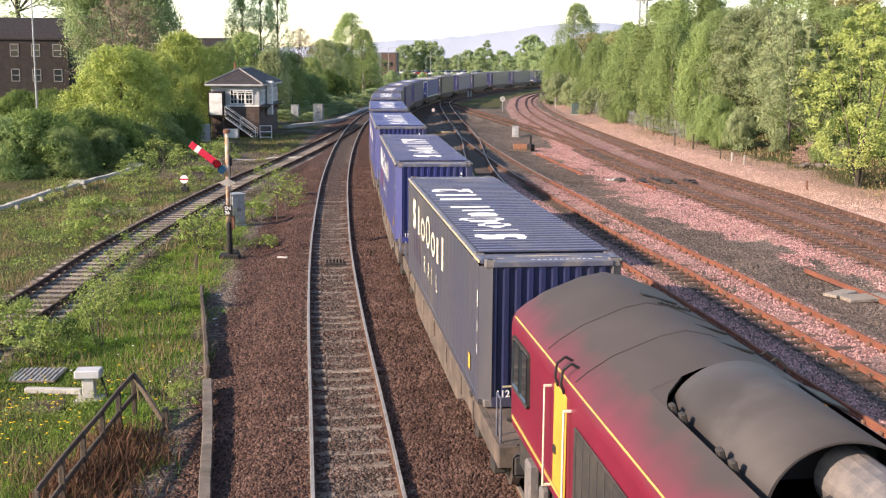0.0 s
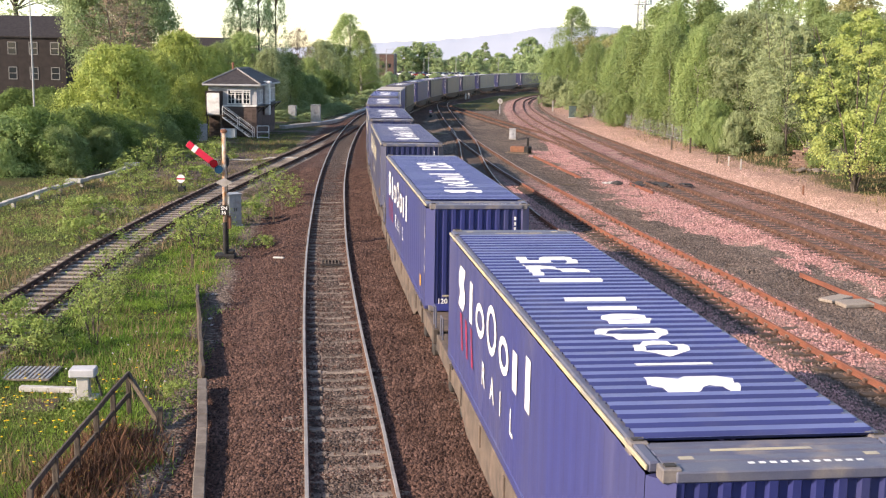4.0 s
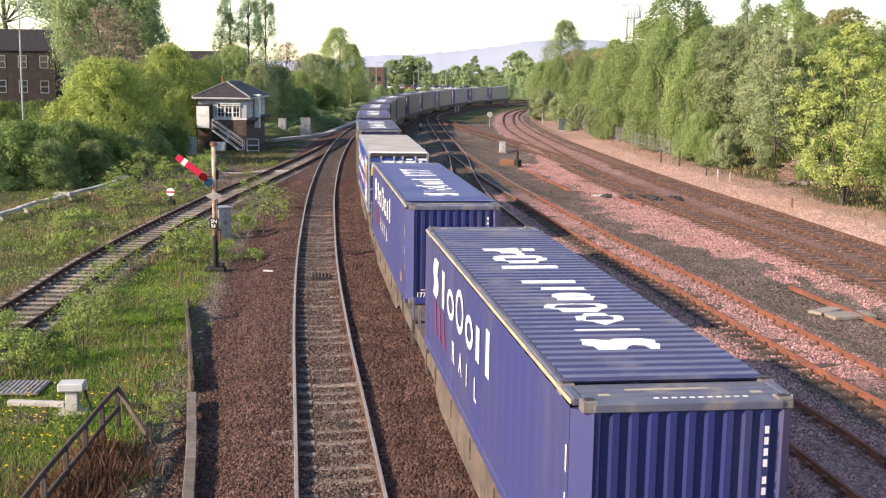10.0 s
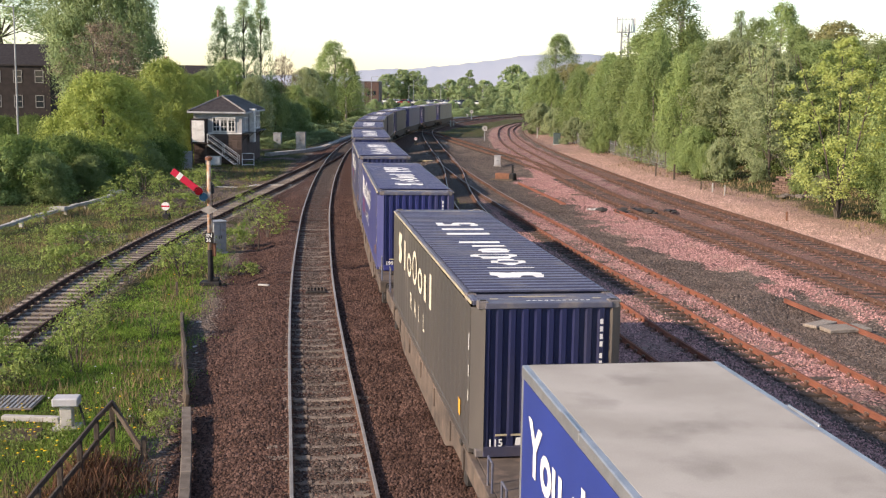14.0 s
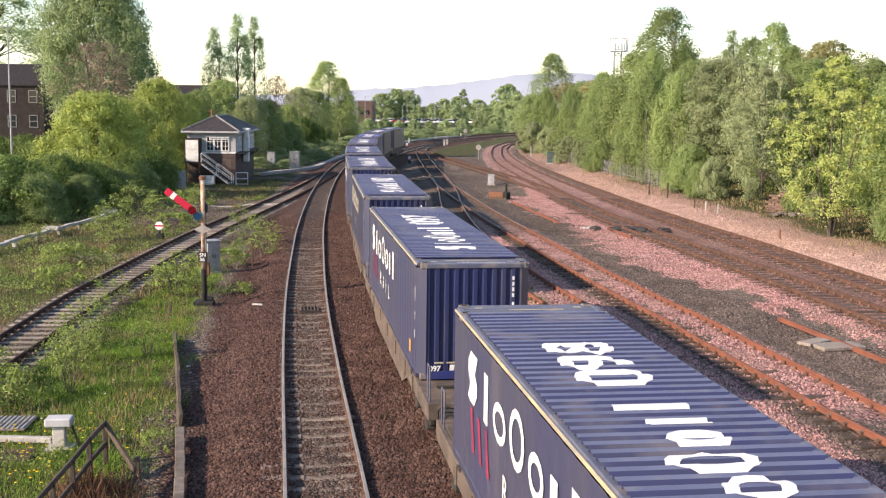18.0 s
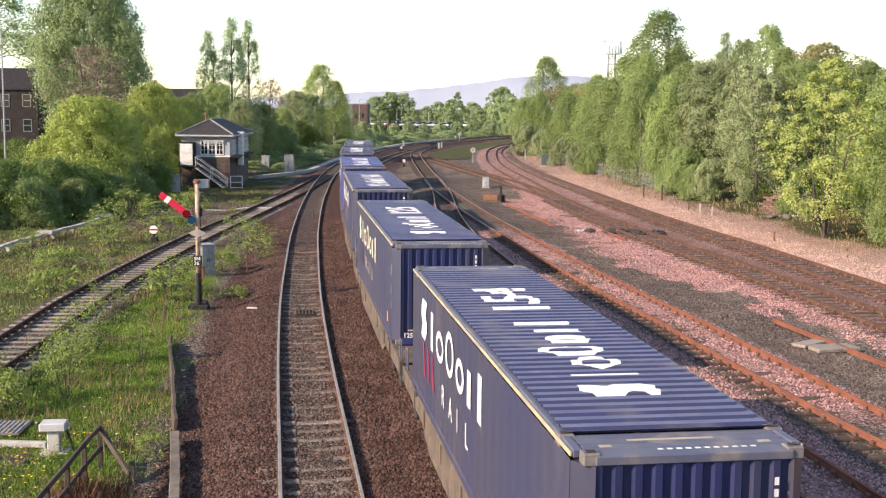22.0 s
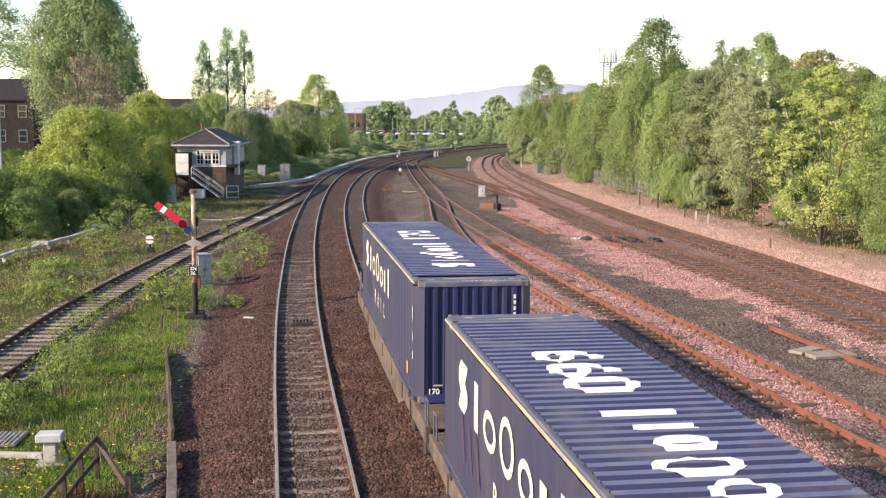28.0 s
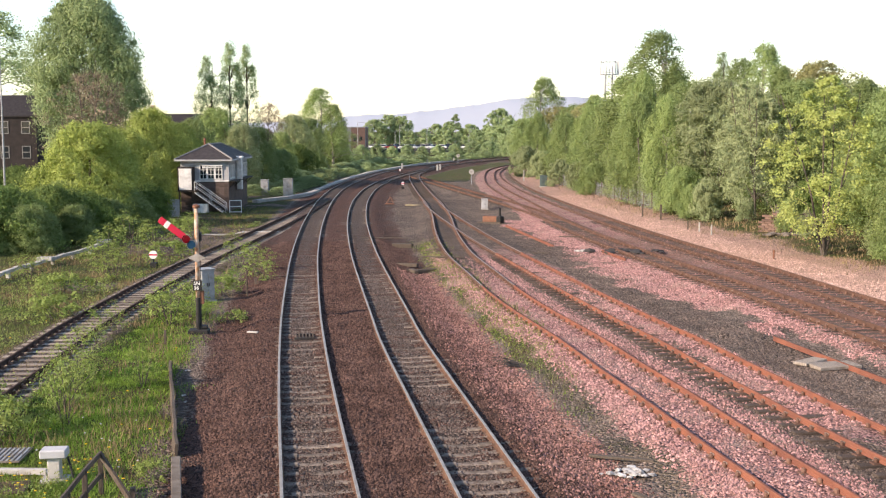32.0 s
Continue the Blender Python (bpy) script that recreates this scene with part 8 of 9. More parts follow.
lying("cable_cover", "low faded yellow cover over rods between the tracks", "cover", -2.9, 111.5, 65, M["ochre"], [(0, 0, 0.07, 0.4, 1.6, 0.16, 0.03)], "", 0.0)


def brick_ruin():
    """A stub of old brick wall with a gap, half lost under the trees."""
    root = thing("brick_wall", "crumbling stub of brown brick wall under the trees", "wall", at_ground(23.2, 78.6, -30, -0.1))
    rng = random.Random(9)
    bm = bmesh.new()
    box(bm, 0, 0, 0, 0.43, 0.40, 0.14, bev=0.008)
    me = bpy.data.meshes.new("old_brick")
    bm.to_mesh(me)
    bm.free()
    me.materials.append(M["oldbrick"])
    for r in range(9):
        for c in range(6):
            if (c == 3 and 1 < r < 7) or rng.random() < (r - 5) * 0.12:
                continue
            o = new("brick", me)
            o.parent, o.matrix_basis = root, pose((c - 2.5) * 0.45 + (0.22 if r % 2 else 0), rng.uniform(-0.02, 0.02), 0.1 + r * 0.15, 0, 0, rng.uniform(-2, 2))


M["oldbrick"] = mat("old_brown_brick", (0.24, 0.15, 0.11), (0.15, 0.10, 0.08), 3, 0.9, bump=0.4, vary=0.3)
brick_ruin()


def palisade():
    root = thing("palisade_fence", "grey wire and post fence below the trees", "fence")
    c = curve_pts([(15.3, 150), (16.6, 131), (18.2, 112), (19.3, 98)], 0.42)
    d, _ = normals_of(c)
    for i, p in enumerate(c):
        z = ground_z(*p)
        bm = bmesh.new()
        if i % 7 == 0:
            box(bm, p[0], p[1], z + 0.75, 0.12, 0.12, 1.7, bev=0.01)
            part("post", bm, M["kerb"], root)
        else:
            box(bm, p[0], p[1], z + 0.72, 0.045, 0.03, 1.45, rz=math.degrees(math.atan2(d[i][1], d[i][0])))
            part("pale", bm, M["grey_steel"], root)
    for h in (0.35, 1.15):
        for i in range(0, len(c) - 7, 7):
            p, q = c[i], c[i + 7]
            bm = bmesh.new()
            rod(bm, (p[0], p[1], ground_z(*p) + h), (q[0], q[1], ground_z(*q) + h), 0.025, 4)
            part("rail", bm, M["grey_steel"], root)


palisade()


# ---- buildings, mast, lamps and cars in the distance ----
def build_house(x, y, w, d, eaves, ridge, rz, label, cols, rows, chim=2):
    root = thing("house", label, "house", at_ground(x, y, rz, -0.1))
    bm = bmesh.new()
    for cx, cy, sx, sy in ((0, -d / 2, w, 0.3), (0, d / 2, w, 0.3), (-w / 2 + 0.15, 0, 0.3, d - 0.3), (w / 2 - 0.15, 0, 0.3, d - 0.3)):
        box(bm, cx, cy, eaves / 2, sx, sy, eaves)
    for sx in (-1, 1):
        q = [bm.verts.new(v) for v in ((sx * (w / 2 - 0.01), -d / 2, eaves), (sx * (w / 2 - 0.01), d / 2, eaves), (sx * (w / 2 - 0.01), 0, ridge))]
        bm.faces.new(q)
    part("wall", bm, M["stonewall"], root)
    bm = bmesh.new()
    e = 0.35
    v = [bm.verts.new(p) for p in ((-w / 2 - e, -d / 2 - e, eaves - 0.1), (w / 2 + e, -d / 2 - e, eaves - 0.1), (w / 2 + e, 0, ridge + 0.1), (-w / 2 - e, 0, ridge + 0.1), (w / 2 + e, d / 2 + e, eaves - 0.1), (-w / 2 - e, d / 2 + e, eaves - 0.1))]
    bm.faces.new((v[0], v[1], v[2], v[3])), bm.faces.new((v[3], v[2], v[4], v[5]))
    r = bmesh.ops.extrude_face_region(bm, geom=bm.faces[:])
    bmesh.ops.translate(bm, vec=(0, 0, 0.18), verts=[g for g in r["geom"] if isinstance(g, bmesh.types.BMVert)])
    roof = part("roof", bm, M["slate"], root)
    for k in range(chim):
        bm = bmesh.new()
        cx = -w / 2 + 0.8 + k * (w - 1.6) / max(1, chim - 1)
        box(bm, cx, 0, ridge + 0.6, 1.0, 0.7, 1.6, bev=0.03)
        ch = part("chimney", bm, M["stonewall"], roof)
        for j in (-0.3, 0.0, 0.3):
            bm = bmesh.new()
            rod(bm, (cx + j, 0, ridge + 1.4), (cx + j, 0, ridge + 1.8), 0.11, 8)
            part("chimney_pot", bm, M["motor"], ch)
    for i in range(cols):
        for j in range(rows):
            cx = -w / 2 + w * (i + 0.5) / cols
            cz = eaves * (j + 0.55) / rows
            bm = bmesh.new()
            for u in (-0.5, 0.5):
                box(bm, cx + u, -d / 2 - 0.16, cz, 0.1, 0.1, 1.6)
            for z in (-0.75, 0.0, 0.75):
                box(bm, cx, -d / 2 - 0.16, cz + z, 0.92, 0.08, 0.1)
            wd = part("window", bm, M["lead"], root)
            bm = bmesh.new()
            box(bm, cx, -d / 2 - 0.14, cz, 0.95, 0.04, 1.45)
            part("pane", bm, M["glass"], wd)
    return root


build_house(-60.0, 150, 16, 9, 9.4, 11.9, 4, "tall dark brick tenement house with slate roof", 6, 3)
build_house(-78.0, 150, 16, 9, 8.2, 10.6, 4, "dark brick tenement house behind the trees", 6, 3)
build_house(-46.5, 205, 12, 8, 7.0, 10.2, 0, "slate-roofed house beyond the bushes", 4, 2)


def build_depot():
    root = thing("depot_building", "flat-roofed building with grey and brown cladding", "building", at_ground(-26.0, 345, 0))
    for x, w, h, k in ((-3.3, 3.4, 8.0, "cladding_grey"), (0.55, 4.3, 8.1, "cladding")):
        bm = bmesh.new()
        box(bm, x, 6, h / 2, w, 14, h, bev=0.05)
        part("wall", bm, M[k], root)
        bm = bmesh.new()
        box(bm, x, 6, h + 0.1, w + 0.3, 14.3, 0.3, bev=0.03)
        part("parapet", bm, M["cladding_grey"], root)
    for k in range(2):
        bm = bmesh.new()
        box(bm, -0.4 + k * 1.7, -1.03, 4.8, 0.9, 0.08, 1.2)
        part("window", bm, M["glass"], root)


build_depot()


def build_mast():
    D = 260.0
    x = (1075 - 784) / 2019 * D
    root = thing("radio_mast", "grey lattice mobile-phone mast with ring of panel antennas", "mast", at_ground(x, D))
    H = 7.18 + (229 - 108) / 2019 * D + 0.3
    w = 0.95
    for sx in (-1, 1):
        for sy in (-1, 1):
            bm = bmesh.new()
            rod(bm, (sx * w, sy * w, 0), (sx * w * 0.8, sy * w * 0.8, H - 1.5), 0.12, 6)
            part("leg", bm, M["grey_steel"], root)
    z = 0.5
    while z < H - 2:
        bm = bmesh.new()
        for (a, b), (c, d) in (((-1, -1), (1, -1)), ((1, -1), (1, 1)), ((1, 1), (-1, 1)), ((-1, 1), (-1, -1))):
            rod(bm, (a * w * 0.9, b * w * 0.9, z), (c * w * 0.9, d * w * 0.9, z + 1.3), 0.05, 4)
            rod(bm, (a * w * 0.9, b * w * 0.9, z), (c * w * 0.9, d * w * 0.9, z), 0.05, 4)
        part("lattice_bay", bm, M["grey_steel"], root)
        z += 1.4
    bm = bmesh.new()
    for k in range(16):
        a, b = k * math.pi / 8, (k + 1) * math.pi / 8
        for zz in (H - 3.4, H - 0.6):
            rod(bm, (2.0 * math.cos(a), 2.0 * math.sin(a), zz), (2.0 * math.cos(b), 2.0 * math.sin(b), zz), 0.06, 4)
    for a in (0, 1.57, 3.14, 4.71):
        rod(bm, (0, 0, H - 3.4), (2.0 * math.cos(a), 2.0 * math.sin(a), H - 3.4), 0.06, 4)
    part("antenna_ring", bm, M["grey_steel"], root)
    for k in range(9):
        a = k * 2 * math.pi / 9
        bm = bmesh.new()
        box(bm, 2.1 * math.cos(a), 2.1 * math.sin(a), H - 1.8, 0.3, 0.16, 3.4, rz=math.degrees(a), bev=0.03)
        part("panel_antenna", bm, M["paint"], root)


build_mast()


def street_lamp(x, y, h, arm=1.5, rz=0.0):
    root = thing("street_lamp", "grey steel street lamp column", "street lamp", at_ground(x, y, rz), group="street lamps")
    bm = bmesh.new()
    rod(bm, (0, 0, 0), (0, 0, h), 0.11, 8, 0.06)
    rod(bm, (0, 0, h), (arm, 0, h + 0.15), 0.05, 6)
    part("column", bm, M["grey_steel"], root)
    bm = bmesh.new()
    box(bm, arm + 0.25, 0, h + 0.14, 0.7, 0.25, 0.14, bev=0.03)
    part("lantern", bm, M["pale_conc"], root)


street_lamp(-40.3, 105, 14, 1.5, 180)
street_lamp(-47.0, 142, 11.4)
for px, d, top in ((634, 330, 217), (648, 345, 222), (700, 380, 232), (708, 370, 222), (735, 400, 236), (756, 390, 226), (786, 410, 229), (830, 380, 228)):
    street_lamp((px - 784) / 2019 * d, d, 7.5 + (229 - top) / 2019 * d, 1.5, 180 if px % 2 else 0)

M["carpaint"] = mat("car_paint", (0.55, 0.56, 0.58), (0.45, 0.46, 0.48), 1, 0.3, 0.3)
M["carred"] = mat("car_paint_red", (0.35, 0.03, 0.03), (0.3, 0.03, 0.03), 1, 0.3)
M["cardark"] = mat("car_paint_dark", (0.04, 0.05, 0.08), (0.03, 0.04, 0.06), 1, 0.3)


def build_car(paint, label):
    root = thing("car", label, "car", group="parked cars")
    bm = bmesh.new()
    pr = [(-2.05, 0.32), (-2.05, 0.72), (-1.3, 0.88), (1.7, 0.92), (2.05, 0.80), (2.05, 0.32)]
    a, b = [bm.verts.new((x, -0.85, z)) for x, z in pr], [bm.verts.new((x, 0.85, z)) for x, z in pr]
    bm.faces.new(a), bm.faces.new(b[::-1])
    for i in range(6):
        bm.faces.new((a[i], a[(i + 1) % 6], b[(i + 1) % 6], b[i]))
    bmesh.ops.recalc_face_normals(bm, faces=bm.faces[:])
    bmesh.ops.bevel(bm, geom=bm.edges[:], offset=0.06, segments=2, affect="EDGES")
    part("body", bm, paint, root)
    bm = bmesh.new()
    lo = [bm.verts.new(p) for p in ((-1.25, -0.78, 0.88), (1.65, -0.78, 0.90), (1.65, 0.78, 0.90), (-1.25, 0.78, 0.88))]
    hi = [bm.verts.new(p) for p in ((-0.5, -0.62, 1.42), (1.2, -0.62, 1.42), (1.2, 0.62, 1.42), (-0.5, 0.62, 1.42))]
    for i in range(4):
        bm.faces.new((lo[i], lo[(i + 1) % 4], hi[(i + 1) % 4], hi[i]))
    part("glasshouse", bm, M["glass"], root)
    bm = bmesh.new()
    box(bm, 0.35, 0, 1.43, 1.75, 1.26, 0.05, bev=0.02)
    part("roof", bm, paint, root)
    for x in (-1.25, 1.25):
        for s in (-1, 1):
            bm = bmesh.new()
            rod(bm, (x, s * 0.68, 0.31), (x, s * 0.87, 0.31), 0.31, 14)
            wh = part("wheel", bm, M["black"], root)
            bm = bmesh.new()
            rod(bm, (x, s * 0.86, 0.31), (x, s * 0.885, 0.31), 0.19, 10)
            part("rim", bm, M["alu"], wh)
    return root


CARS = [build_car(M["carpaint"], "silver car parked beyond the hedge"), build_car(M["white"], "white car parked beyond the hedge"), build_car(M["carred"], "red car parked beyond the hedge"), build_car(M["cardark"], "dark blue car parked beyond the hedge")]
tagged(solid("car_park", "raised asphalt car park beyond the line", "car park", pose(-8, 392, -1.0), M["asphalt"], [(0, 0, 0.9, 90, 62, 1.8, 0.05)], kind="structure"))
for k, (px, d) in enumerate([(668, 366), (676, 372), (690, 368), (702, 380), (716, 366), (728, 372), (738, 366), (746, 380), (752, 366), (768, 372), (780, 368), (792, 380), (806, 368), (822, 372), (660, 380), (760, 388)]):
    m = pose((px - 784) / 2019 * d, d, 0.8, 0, 0, (k * 53) % 40 - 20 + (90 if k % 3 == 0 else 0))
    if k < 4:
        CARS[k].matrix_basis = m
    else:
        copy_thing(CARS[(0, 1, 1, 0, 1, 3)[k % 6]], m)

# road behind the hedge
road = curve_pts([(-62, 90), (-50, 118), (-46, 150), (-46, 190)], 4.0)
_, rn = normals_of(road)
RV = [(p[0] + n[0] * s * 3.6, p[1] + n[1] * s * 3.6, -0.34) for p, n in zip(road, rn) for s in (-1, 1)]
tagged(mesh_of("road", RV, [(2 * i, 2 * i + 1, 2 * i + 3, 2 * i + 2) for i in range(len(road) - 1)], M["asphalt"]), "grey asphalt road behind the hedge", "road", kind="structure")


# ---- ground cover: stones, grass, weeds ----
def grid_at(field, x, y):
    i = np.clip(np.searchsorted(GX, x) - 1, 0, len(GX) - 2)
    j = np.clip(np.searchsorted(GY, y) - 1, 0, len(GY) - 2)
    u, v = (x - GX[i]) / (GX[i + 1] - GX[i]), (y - GY[j]) / (GY[j + 1] - GY[j])
    return (field[j, i] * (1 - u) + field[j, i + 1] * u) * (1 - v) + (field[j + 1, i] * (1 - u) + field[j + 1, i + 1] * u) * v


def scatter_stones(name, label, lines, half, y0, y1, n, size, material, seed, clear=0.0, least=None, inner=0.3, where=None):
    rng = np.random.default_rng(seed)
    P = []
    for ln in lines:
        L = LINE[ln]
        k = np.where((L[:, 1] > y0) & (L[:, 1] < y1))[0]
        _, nr = normals_of(L)
        w = 1.0 / np.clip(L[k, 1], 15, 200) ** 1.2
        pick = rng.choice(k, n // len(lines), p=w / w.sum())
        off = rng.uniform(-half if least is None else least, half, len(pick))
        along = rng.uniform(-0.3, 0.3, (len(pick), 2))
        ok = (np.abs(np.abs(off) - 0.7525) > 0.12) & ((np.abs(off) > 0.7) | (rng.random(len(pick)) < inner)) & (np.abs(off) > clear)
        P.append((L[pick] + nr[pick] * off[:, None] + along)[ok])
    P = np.concatenate(P)
    if where is not None:
        P = P[grid_at(where, P[:, 0], P[:, 1]) > rng.uniform(0.25, 0.65, len(P))]
    m = len(P)
    z = grid_at(GZ, P[:, 0], P[:, 1])
    base = np.array([(1, 0, -0.2), (0, 1, -0.2), (-1, 0, -0.2), (0, -1, -0.2), (0.25, 0.1, 0.9)])
    s = size * rng.uniform(0.5, 1.25, (m, 1, 1)) * rng.uniform(0.7, 1.3, (m, 5, 3))
    a = rng.uniform(0, 6.28, m)
    c, sn = np.cos(a), np.sin(a)
    V = base[None] * s
    V = np.stack([V[:, :, 0] * c[:, None] - V[:, :, 1] * sn[:, None], V[:, :, 0] * sn[:, None] + V[:, :, 1] * c[:, None], V[:, :, 2] + (V[:, :, 0] * 0.5 * rng.uniform(-1, 1, (m, 1)))], -1)
    V += np.stack([P[:, 0], P[:, 1], z + size * 0.15], -1)[:, None]
    tri = np.array([(0, 1, 4), (1, 2, 4), (2, 3, 4), (3, 0, 4)])
    F = (tri[None] + (np.arange(m) * 5)[:, None, None]).reshape(-1, 3)
    me = bpy.data.meshes.new(name)
    me.vertices.add(m * 5)
    me.vertices.foreach_set("co", V.astype(np.float32).reshape(-1))
    me.loops.add(F.size)
    me.loops.foreach_set("vertex_index", F.reshape(-1).astype(np.int32))
    me.polygons.add(len(F))
    me.polygons.foreach_set("loop_start", np.arange(len(F), dtype=np.int32) * 3)
    me.update(calc_edges=True)
    me.materials.append(material)
    return tagged(new(name, me), label, "ballast", kind="stuff")


scatter_stones("ballast_stones", "loose red-brown ballast stones", ["up_main", "down_main"], 2.9, 16, 75, 110000, 0.037, M["stone"], 1, inner=0.08)
scatter_stones("pink_ballast_stones", "loose pink granite ballast stones", ["loop_siding"], 1.7, 16, 66, 36000, 0.040, M["pinkstone"], 2)
scatter_stones("pink_lead_stones", "pink granite stones between rusty rails", ["yard_lead"], 1.0, 27.5, 64, 20000, 0.040, M["pinkstone"], 22)
scatter_stones("pink_bank_stones", "pink stones heaped beside the goods lines", ["goods_near"], -1.3, 30, 105, 30000, 0.044, M["pinkstone"], 3, 1.25, -4.8, where=GP)
scatter_stones("pale_bank_stones", "pale sandy stones along the foot of the bank", ["goods_far"], 4.6, 34, 130, 16000, 0.05, M["sandstone"], 31, 1.2, 1.2)
scatter_stones("shoulder_stones", "reddish pink ballast stones on the shoulder", ["down_main"], 3.3, 16, 60, 15000, 0.038, M["redstone"], 33, 1.5, 1.5)
scatter_stones("rusty_gravel", "rust-brown gravel on the goods lines", ["goods_near", "goods_far"], 1.3, 34, 90, 14000, 0.042, M["redstone"], 32)

M["darkstone"] = mat("dark_gravel_stone", (0.098, 0.075, 0.062), (0.165, 0.126, 0.104), 0.8, 0.95, island=0.6)
scatter_stones("dark_gravel", "dark grey-brown gravel beside the rusty rails", ["yard_lead"], 2.6, 16, 60, 26000, 0.036, M["darkstone"], 23, 0.9)
scatter_stones("heap_gravel", "grey-brown gravel between the rusty rails and the pink heaps", ["yard_lead"], 4.2, 24, 80, 9000, 0.040, M["darkstone"], 24, 2.2, 2.2)
scatter_stones("four_foot_gravel", "dark oily gravel between the running rails", ["up_main", "down_main"], 0.66, 16, 60, 24000, 0.030, M["darkstone"], 25, inner=0.8)
M["moss"] = mat("bright_moss", (0.26, 0.33, 0.05), (0.20, 0.25, 0.05), 0.8, 0.8, island=0.3, trans=0.2, fine=0.1)
M["blade"] = mat("grass_blades", (0.125, 0.185, 0.040), (0.22, 0.185, 0.085), 0.5, 0.7, island=0.45, trans=0.3, fine=0.05)
M["dry"] = mat("dry_stalks", (0.30, 0.23, 0.12), (0.20, 0.14, 0.08), 0.6, 0.8, island=0.3, trans=0.2, fine=0.05)
M["weed"] = mat("weed_leaves", (0.21, 0.285, 0.068), (0.29, 0.345, 0.10), 0.5, 0.65, island=0.4, trans=0.35, fine=0.05)
M["petal"] = mat("dandelion_yellow", (0.80, 0.55, 0.02), (0.75, 0.45, 0.02), 2, 0.7)
M["daisy"] = mat("white_flower", (0.8, 0.8, 0.78), (0.7, 0.7, 0.68), 2, 0.7)


def lush_edge(y):
    """Where the fresh grass beside the edging gives way to rough growth."""
    return -(4.2 + 0.24 * (np.minimum(y, 52) - 17)) - 2.2


def scatter_grass(name, label, n, h0, h1, width, material, x0, x1, y0, y1, seed, lean=0.45, patch=0.0):
    rng = np.random.default_rng(seed)
    y = y0 * (y1 / y0) ** rng.random(n * 3)
    x = rng.uniform(x0, x1, n * 3)
    g = grid_at(GG, x, y)
    keep = rng.random(n * 3) < g * (0.35 + 0.65 * (fnoise(x, y, 1.3, seed) > 0.45 + patch * 0.2))
    if patch:
        keep &= fnoise(x, y, 2.2, seed + 3) > 0.5
    if name == "grass_tufts":
        keep &= (x < lush_edge(y)) | (rng.random(n * 3) < 0.2) | (x > -3)
    x, y = x[keep][:n], y[keep][:n]
    m = len(x)
    z = grid_at(GZ, x, y)
    a = rng.uniform(0, 6.28, m)
    h = rng.uniform(h0, h1, m) * (0.6 + 0.8 * fnoise(x, y, 1.0, seed + 9))
    w = width * (1 + y / 40)
    dx, dy = np.cos(a) * w, np.sin(a) * w
    lx, ly = rng.normal(0, lean, m) * h, rng.normal(0, lean, m) * h
    T = np.stack([np.stack([x - dx, y - dy, z - 0.03], -1), np.stack([x + dx, y + dy, z - 0.03], -1), np.stack([x + lx, y + ly, z + h], -1)], 1)
    return tagged(quads_mesh(name, T, material), label, "grass", kind="stuff")


scatter_grass("grass_tufts", "rough green lineside grass", 56000, 0.06, 0.20, 0.009, M["blade"], -26, 4, 17, 110, 1)
M["lush"] = mat("lush_grass_blades", (0.155, 0.275, 0.040), (0.215, 0.310, 0.055), 0.6, 0.65, island=0.35, trans=0.35, fine=0.05)
scatter_grass("lush_grass", "bright green fresh grass beside the kerb", 80000, 0.03, 0.11, 0.009, M["lush"], -11.6, -4.2, 17, 64, 8, 0.6)
scatter_grass("moss", "bright yellow-green moss between the tracks", 9000, 0.02, 0.06, 0.014, M["moss"], -1.5, 4.5, 36, 76, 15, 0.6)
M["deadwood"] = mat("dead_bracken", (0.16, 0.085, 0.05), (0.10, 0.055, 0.035), 0.8, 0.85, island=0.4, trans=0.1, fine=0.05)
scatter_grass("dead_bracken", "brown dead bracken by the timber fence", 2600, 0.2, 0.6, 0.012, M["deadwood"], -7.4, -5.0, 17, 21.8, 9, 0.5)
scatter_grass("bank_grass", "dry brown and green grass at the foot of the trees", 16000, 0.08, 0.28, 0.012, M["dry"], 12, 34, 55, 190, 12, 0.35)
scatter_grass("dry_grass", "dry brown stalks among the grass", 34000, 0.12, 0.42, 0.007, M["dry"], -24, -5, 17, 100, 2, 0.3, 1.0)


def scatter_weeds(n, seed):
    """Small leafy weeds: rosettes and stalks of leaves."""
    rng = np.random.default_rng(seed)
    y = 18 * (90 / 18) ** rng.random(n * 3)
    x = rng.uniform(-22, -5, n * 3)
    keep = (rng.random(n * 3) < grid_at(GG, x, y)) & (fnoise(x, y, 2.6, 31) > 0.57) & ((x < lush_edge(y)) | (y > 56))
    x, y = x[keep][:n], y[keep][:n]
    Q = []
    for px, py in zip(x, y):
        h, k = rng.uniform(0.12, 0.50), int(rng.integers(18, 40))
        z = ground_z(px, py)
        P = np.stack([rng.normal(px, 0.10 + 0.12 * h, k), rng.normal(py, 0.10 + 0.12 * h, k), z + h * rng.random(k)], -1)
        nrm = rng.normal(0, 0.6, (k, 3)) + np.array([0, 0, 0.7])
        nrm /= np.linalg.norm(nrm, axis=1)[:, None]
        t = np.cross(nrm, rng.normal(0, 1, (k, 3)))
        t /= np.linalg.norm(t, axis=1)[:, None]
        b = np.cross(nrm, t)
        s = rng.uniform(0.012, 0.027, (k, 1)) * (1 + py / 60)
        Q.append(np.stack([P - t * s, P - b * s * 0.55, P + t * s, P + b * s * 0.55], 1))
    tagged(quads_mesh("weeds", np.concatenate(Q), M["weed"]), "leafy green weeds among the grass", "weeds", kind="stuff")


scatter_weeds(1900, 4)


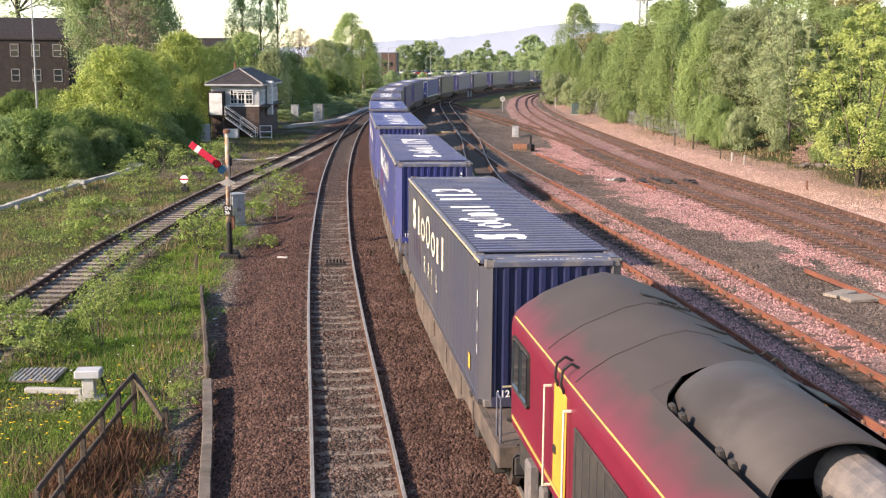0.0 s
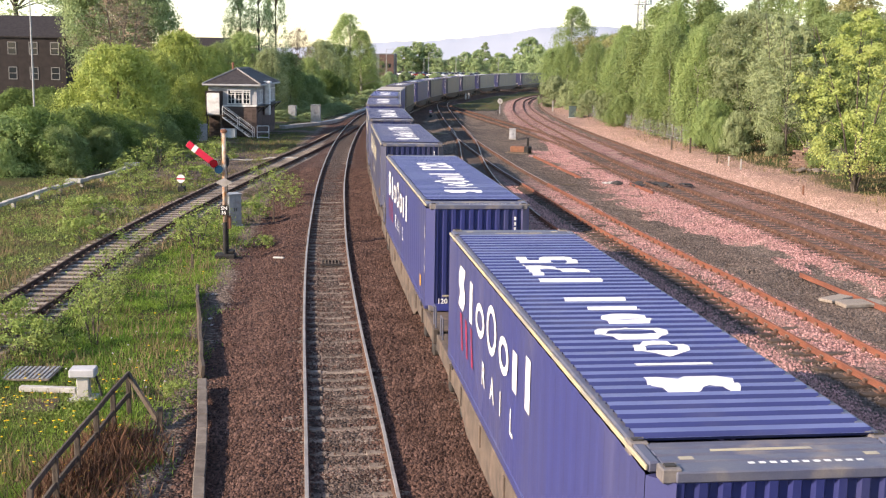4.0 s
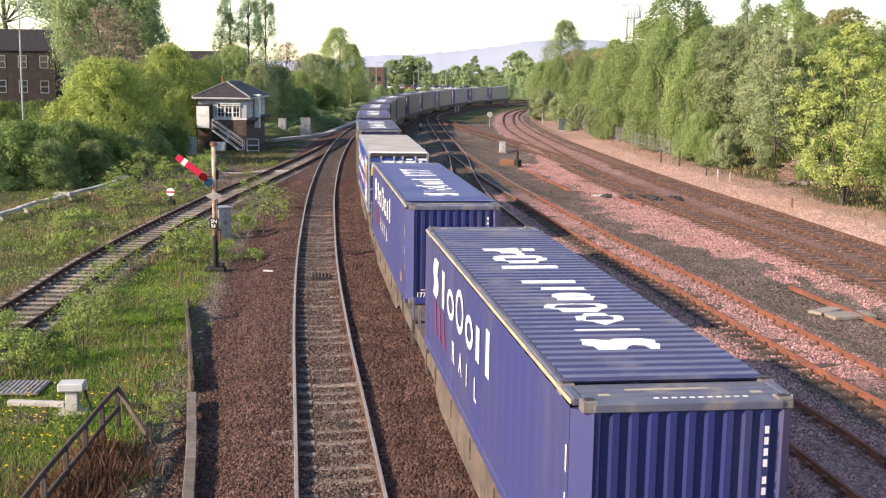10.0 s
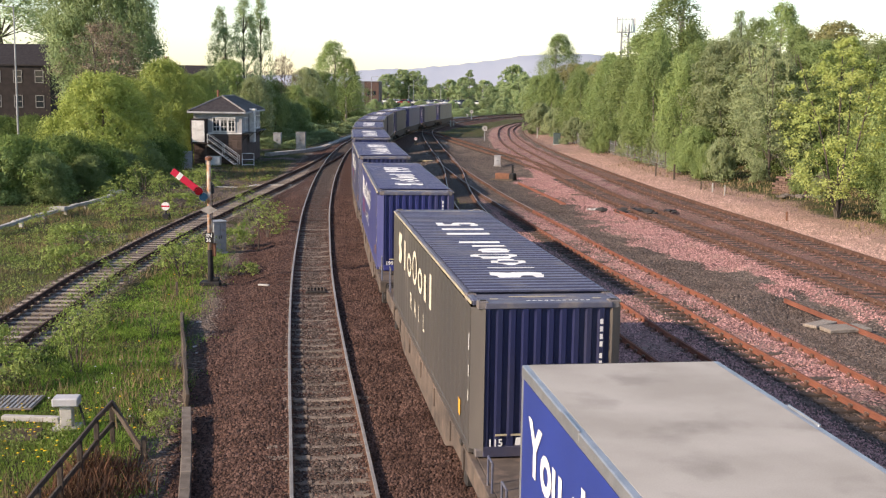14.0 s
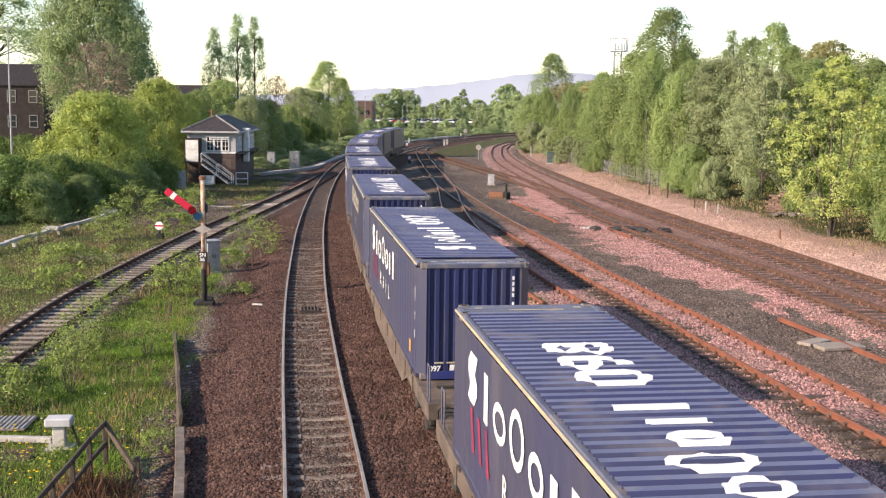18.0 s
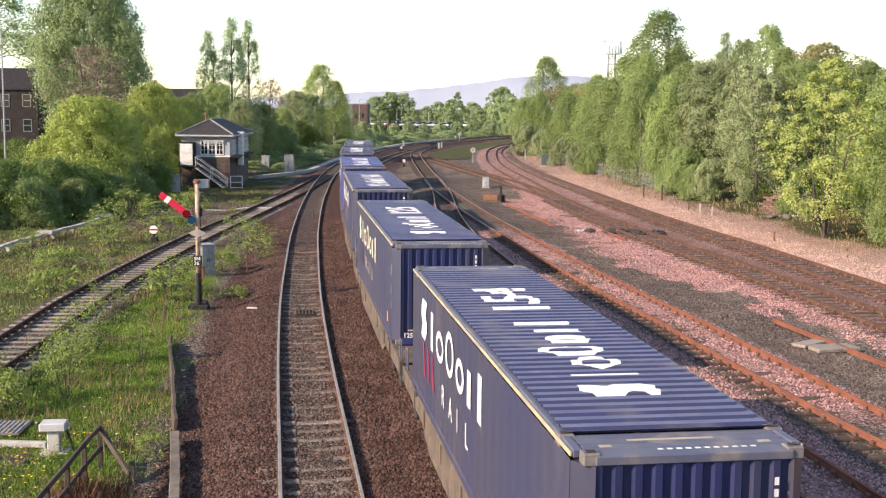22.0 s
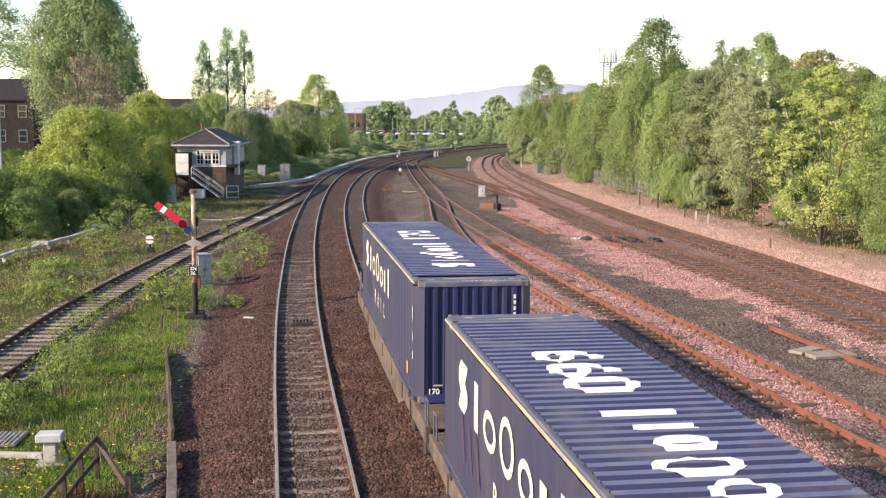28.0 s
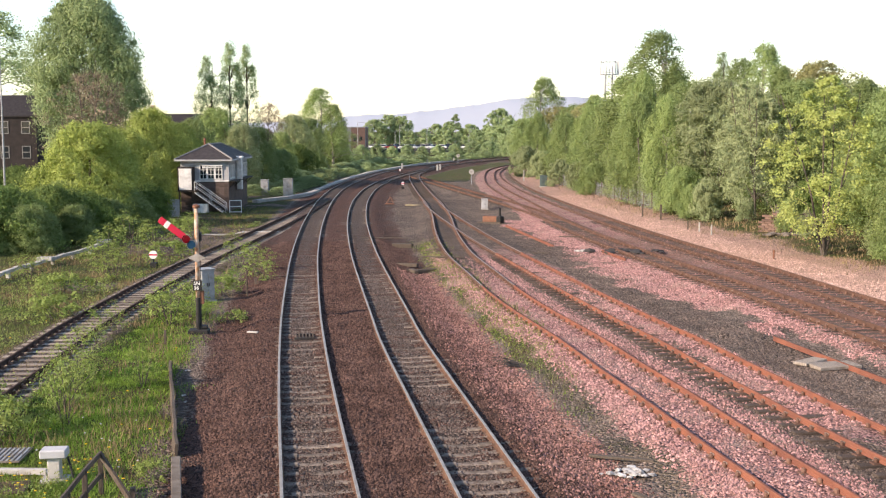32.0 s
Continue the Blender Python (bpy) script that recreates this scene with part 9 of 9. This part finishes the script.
def scatter_flowers(n, x0, x1, y0, y1, material, name, label, seed, r):
    rng = np.random.default_rng(seed)
    T = []
    for k in range(n):
        x, y = rng.uniform(x0, x1), rng.uniform(y0, y1)
        if grid_at(GG, np.array([x]), np.array([y]))[0] < 0.5:
            continue
        z = ground_z(x, y) + rng.uniform(0.06, 0.2)
        for j in range(6):
            a, b = j * 1.047, (j + 1) * 1.047
            T.append([(x, y, z + 0.012), (x + r * math.cos(a), y + r * math.sin(a), z), (x + r * math.cos(b), y + r * math.sin(b), z)])
    tagged(quads_mesh(name, np.array(T), material), label, "flowers", kind="stuff")


scatter_flowers(170, -10.8, -6.2, 19, 25.5, M["petal"], "dandelions", "yellow dandelions in the grass", 5, 0.035)
scatter_flowers(60, -16, -7, 25, 50, M["petal"], "dandelions", "yellow dandelions in the grass", 6, 0.04)
scatter_flowers(26, -9.5, -6.5, 24, 34, M["daisy"], "white_flowers", "small white flowers in the grass", 7, 0.03)

LIB["sapling"] = build_tree("bush", "small yellow-green self-sown sapling in the grass", 1.5, 0.55, 0.08, "round", 1000, 0.024, 0.24, M["weed"], BARK, 40, stems=3, limbs=12)
LIB["bramble"] = build_tree("bush", "low sprawling green bramble", 0.8, 0.9, 0.0, "dome", 1500, 0.034, 0.25, M["weed"], BARK, 41, stems=4, limbs=10)
done = set()
for key, x, y, s, w in [
    ("sapling", -9.7, 28.8, 1.15, 0.9), ("sapling", -10.4, 30.6, 1.0, 1.1), ("sapling", -10.6, 32.5, 0.9, 1.1), ("sapling", -8.9, 33.2, 0.8, 1.1), ("sapling", -11.3, 34.5, 1.0, 1.3), ("sapling", -12.0, 38.8, 0.6, 1.1), ("sapling", -11.9, 41.0, 0.7, 1.1),
    ("sapling", -10.7, 44.2, 1.25, 1.5), ("sapling", -10.3, 45.6, 1.0, 1.5), ("bramble", -11.4, 46.4, 1.0, 1.1), ("sapling", -9.2, 55.5, 0.9, 1.6), ("sapling", -9.6, 59.0, 1.1, 1.6), ("bramble", -10.2, 52.0, 1.0, 1.2), ("sapling", -11.3, 62.5, 1.1, 1.4), ("sapling", -16.8, 58.0, 1.0, 1.6), ("sapling", -18.5, 62.0, 1.2, 1.6),
    ("bramble", -17.5, 52.0, 1.2, 1.3), ("sapling", -19.8, 67.0, 1.4, 1.6), ("sapling", -18.2, 72.0, 1.3, 1.6), ("bramble", -16.0, 66.5, 1.2, 1.4), ("sapling", -20.5, 56.0, 1.0, 1.5), ("bramble", -15.4, 45.0, 1.1, 1.3), ("sapling", -17.0, 48.0, 0.8, 1.5), ("bramble", -11.0, 27.5, 1.0, 1.2),
    ("bramble", -6.4, 24.5, 0.5, 0.9), ("sapling", -20.8, 76.0, 1.5, 1.6), ("sapling", -17.0, 78.0, 1.3, 1.5), ("bramble", -19.0, 82.0, 1.4, 1.5), ("bramble", -8.2, 44.6, 0.6, 1.0), ("bramble", -12.4, 29.5, 1.0, 1.2)]:
    m = at_ground(x, y, (x * 77 + y * 31) % 360)
    if key in done:
        o = copy_thing(LIB[key], m)
    else:
        done.add(key)
        o = LIB[key]
        o.matrix_basis = m
    o.scale = (s * w, s * w, s)
    o["group"] = "saplings and brambles in the grass"


def chequer_plate():
    """A perforated cover plate by the pedestal."""
    at = at_ground(-10.35, 25.8, 4, 0.10)
    root = thing("cover_plate", "grey perforated steel cover plate in the grass", "cover plate", at)
    bm = bmesh.new()
    box(bm, 0, 0, 0, 1.35, 1.15, 0.04, bev=0.006)
    part("frame", bm, M["kerb"], root)
    for k in range(12):
        bm = bmesh.new()
        box(bm, -0.60 + k * 0.109, 0, 0.028, 0.05, 1.05, 0.02)
        part("slat", bm, M["grey_steel"], root)


chequer_plate()


def motions():
    """The train runs towards the bridge and under it."""
    for ob, mid, z, rev in TRAIN:
        rows = []
        for t in [0, 0.5] + list(range(1, 33)):
            m = on_line(mid - run(t)) @ pose(0.14 if ob is loco else 0, 0, z, 0, 0, 180 if rev else 0)
            rows.append((t, m))
        walk(ob, rows)


motions()
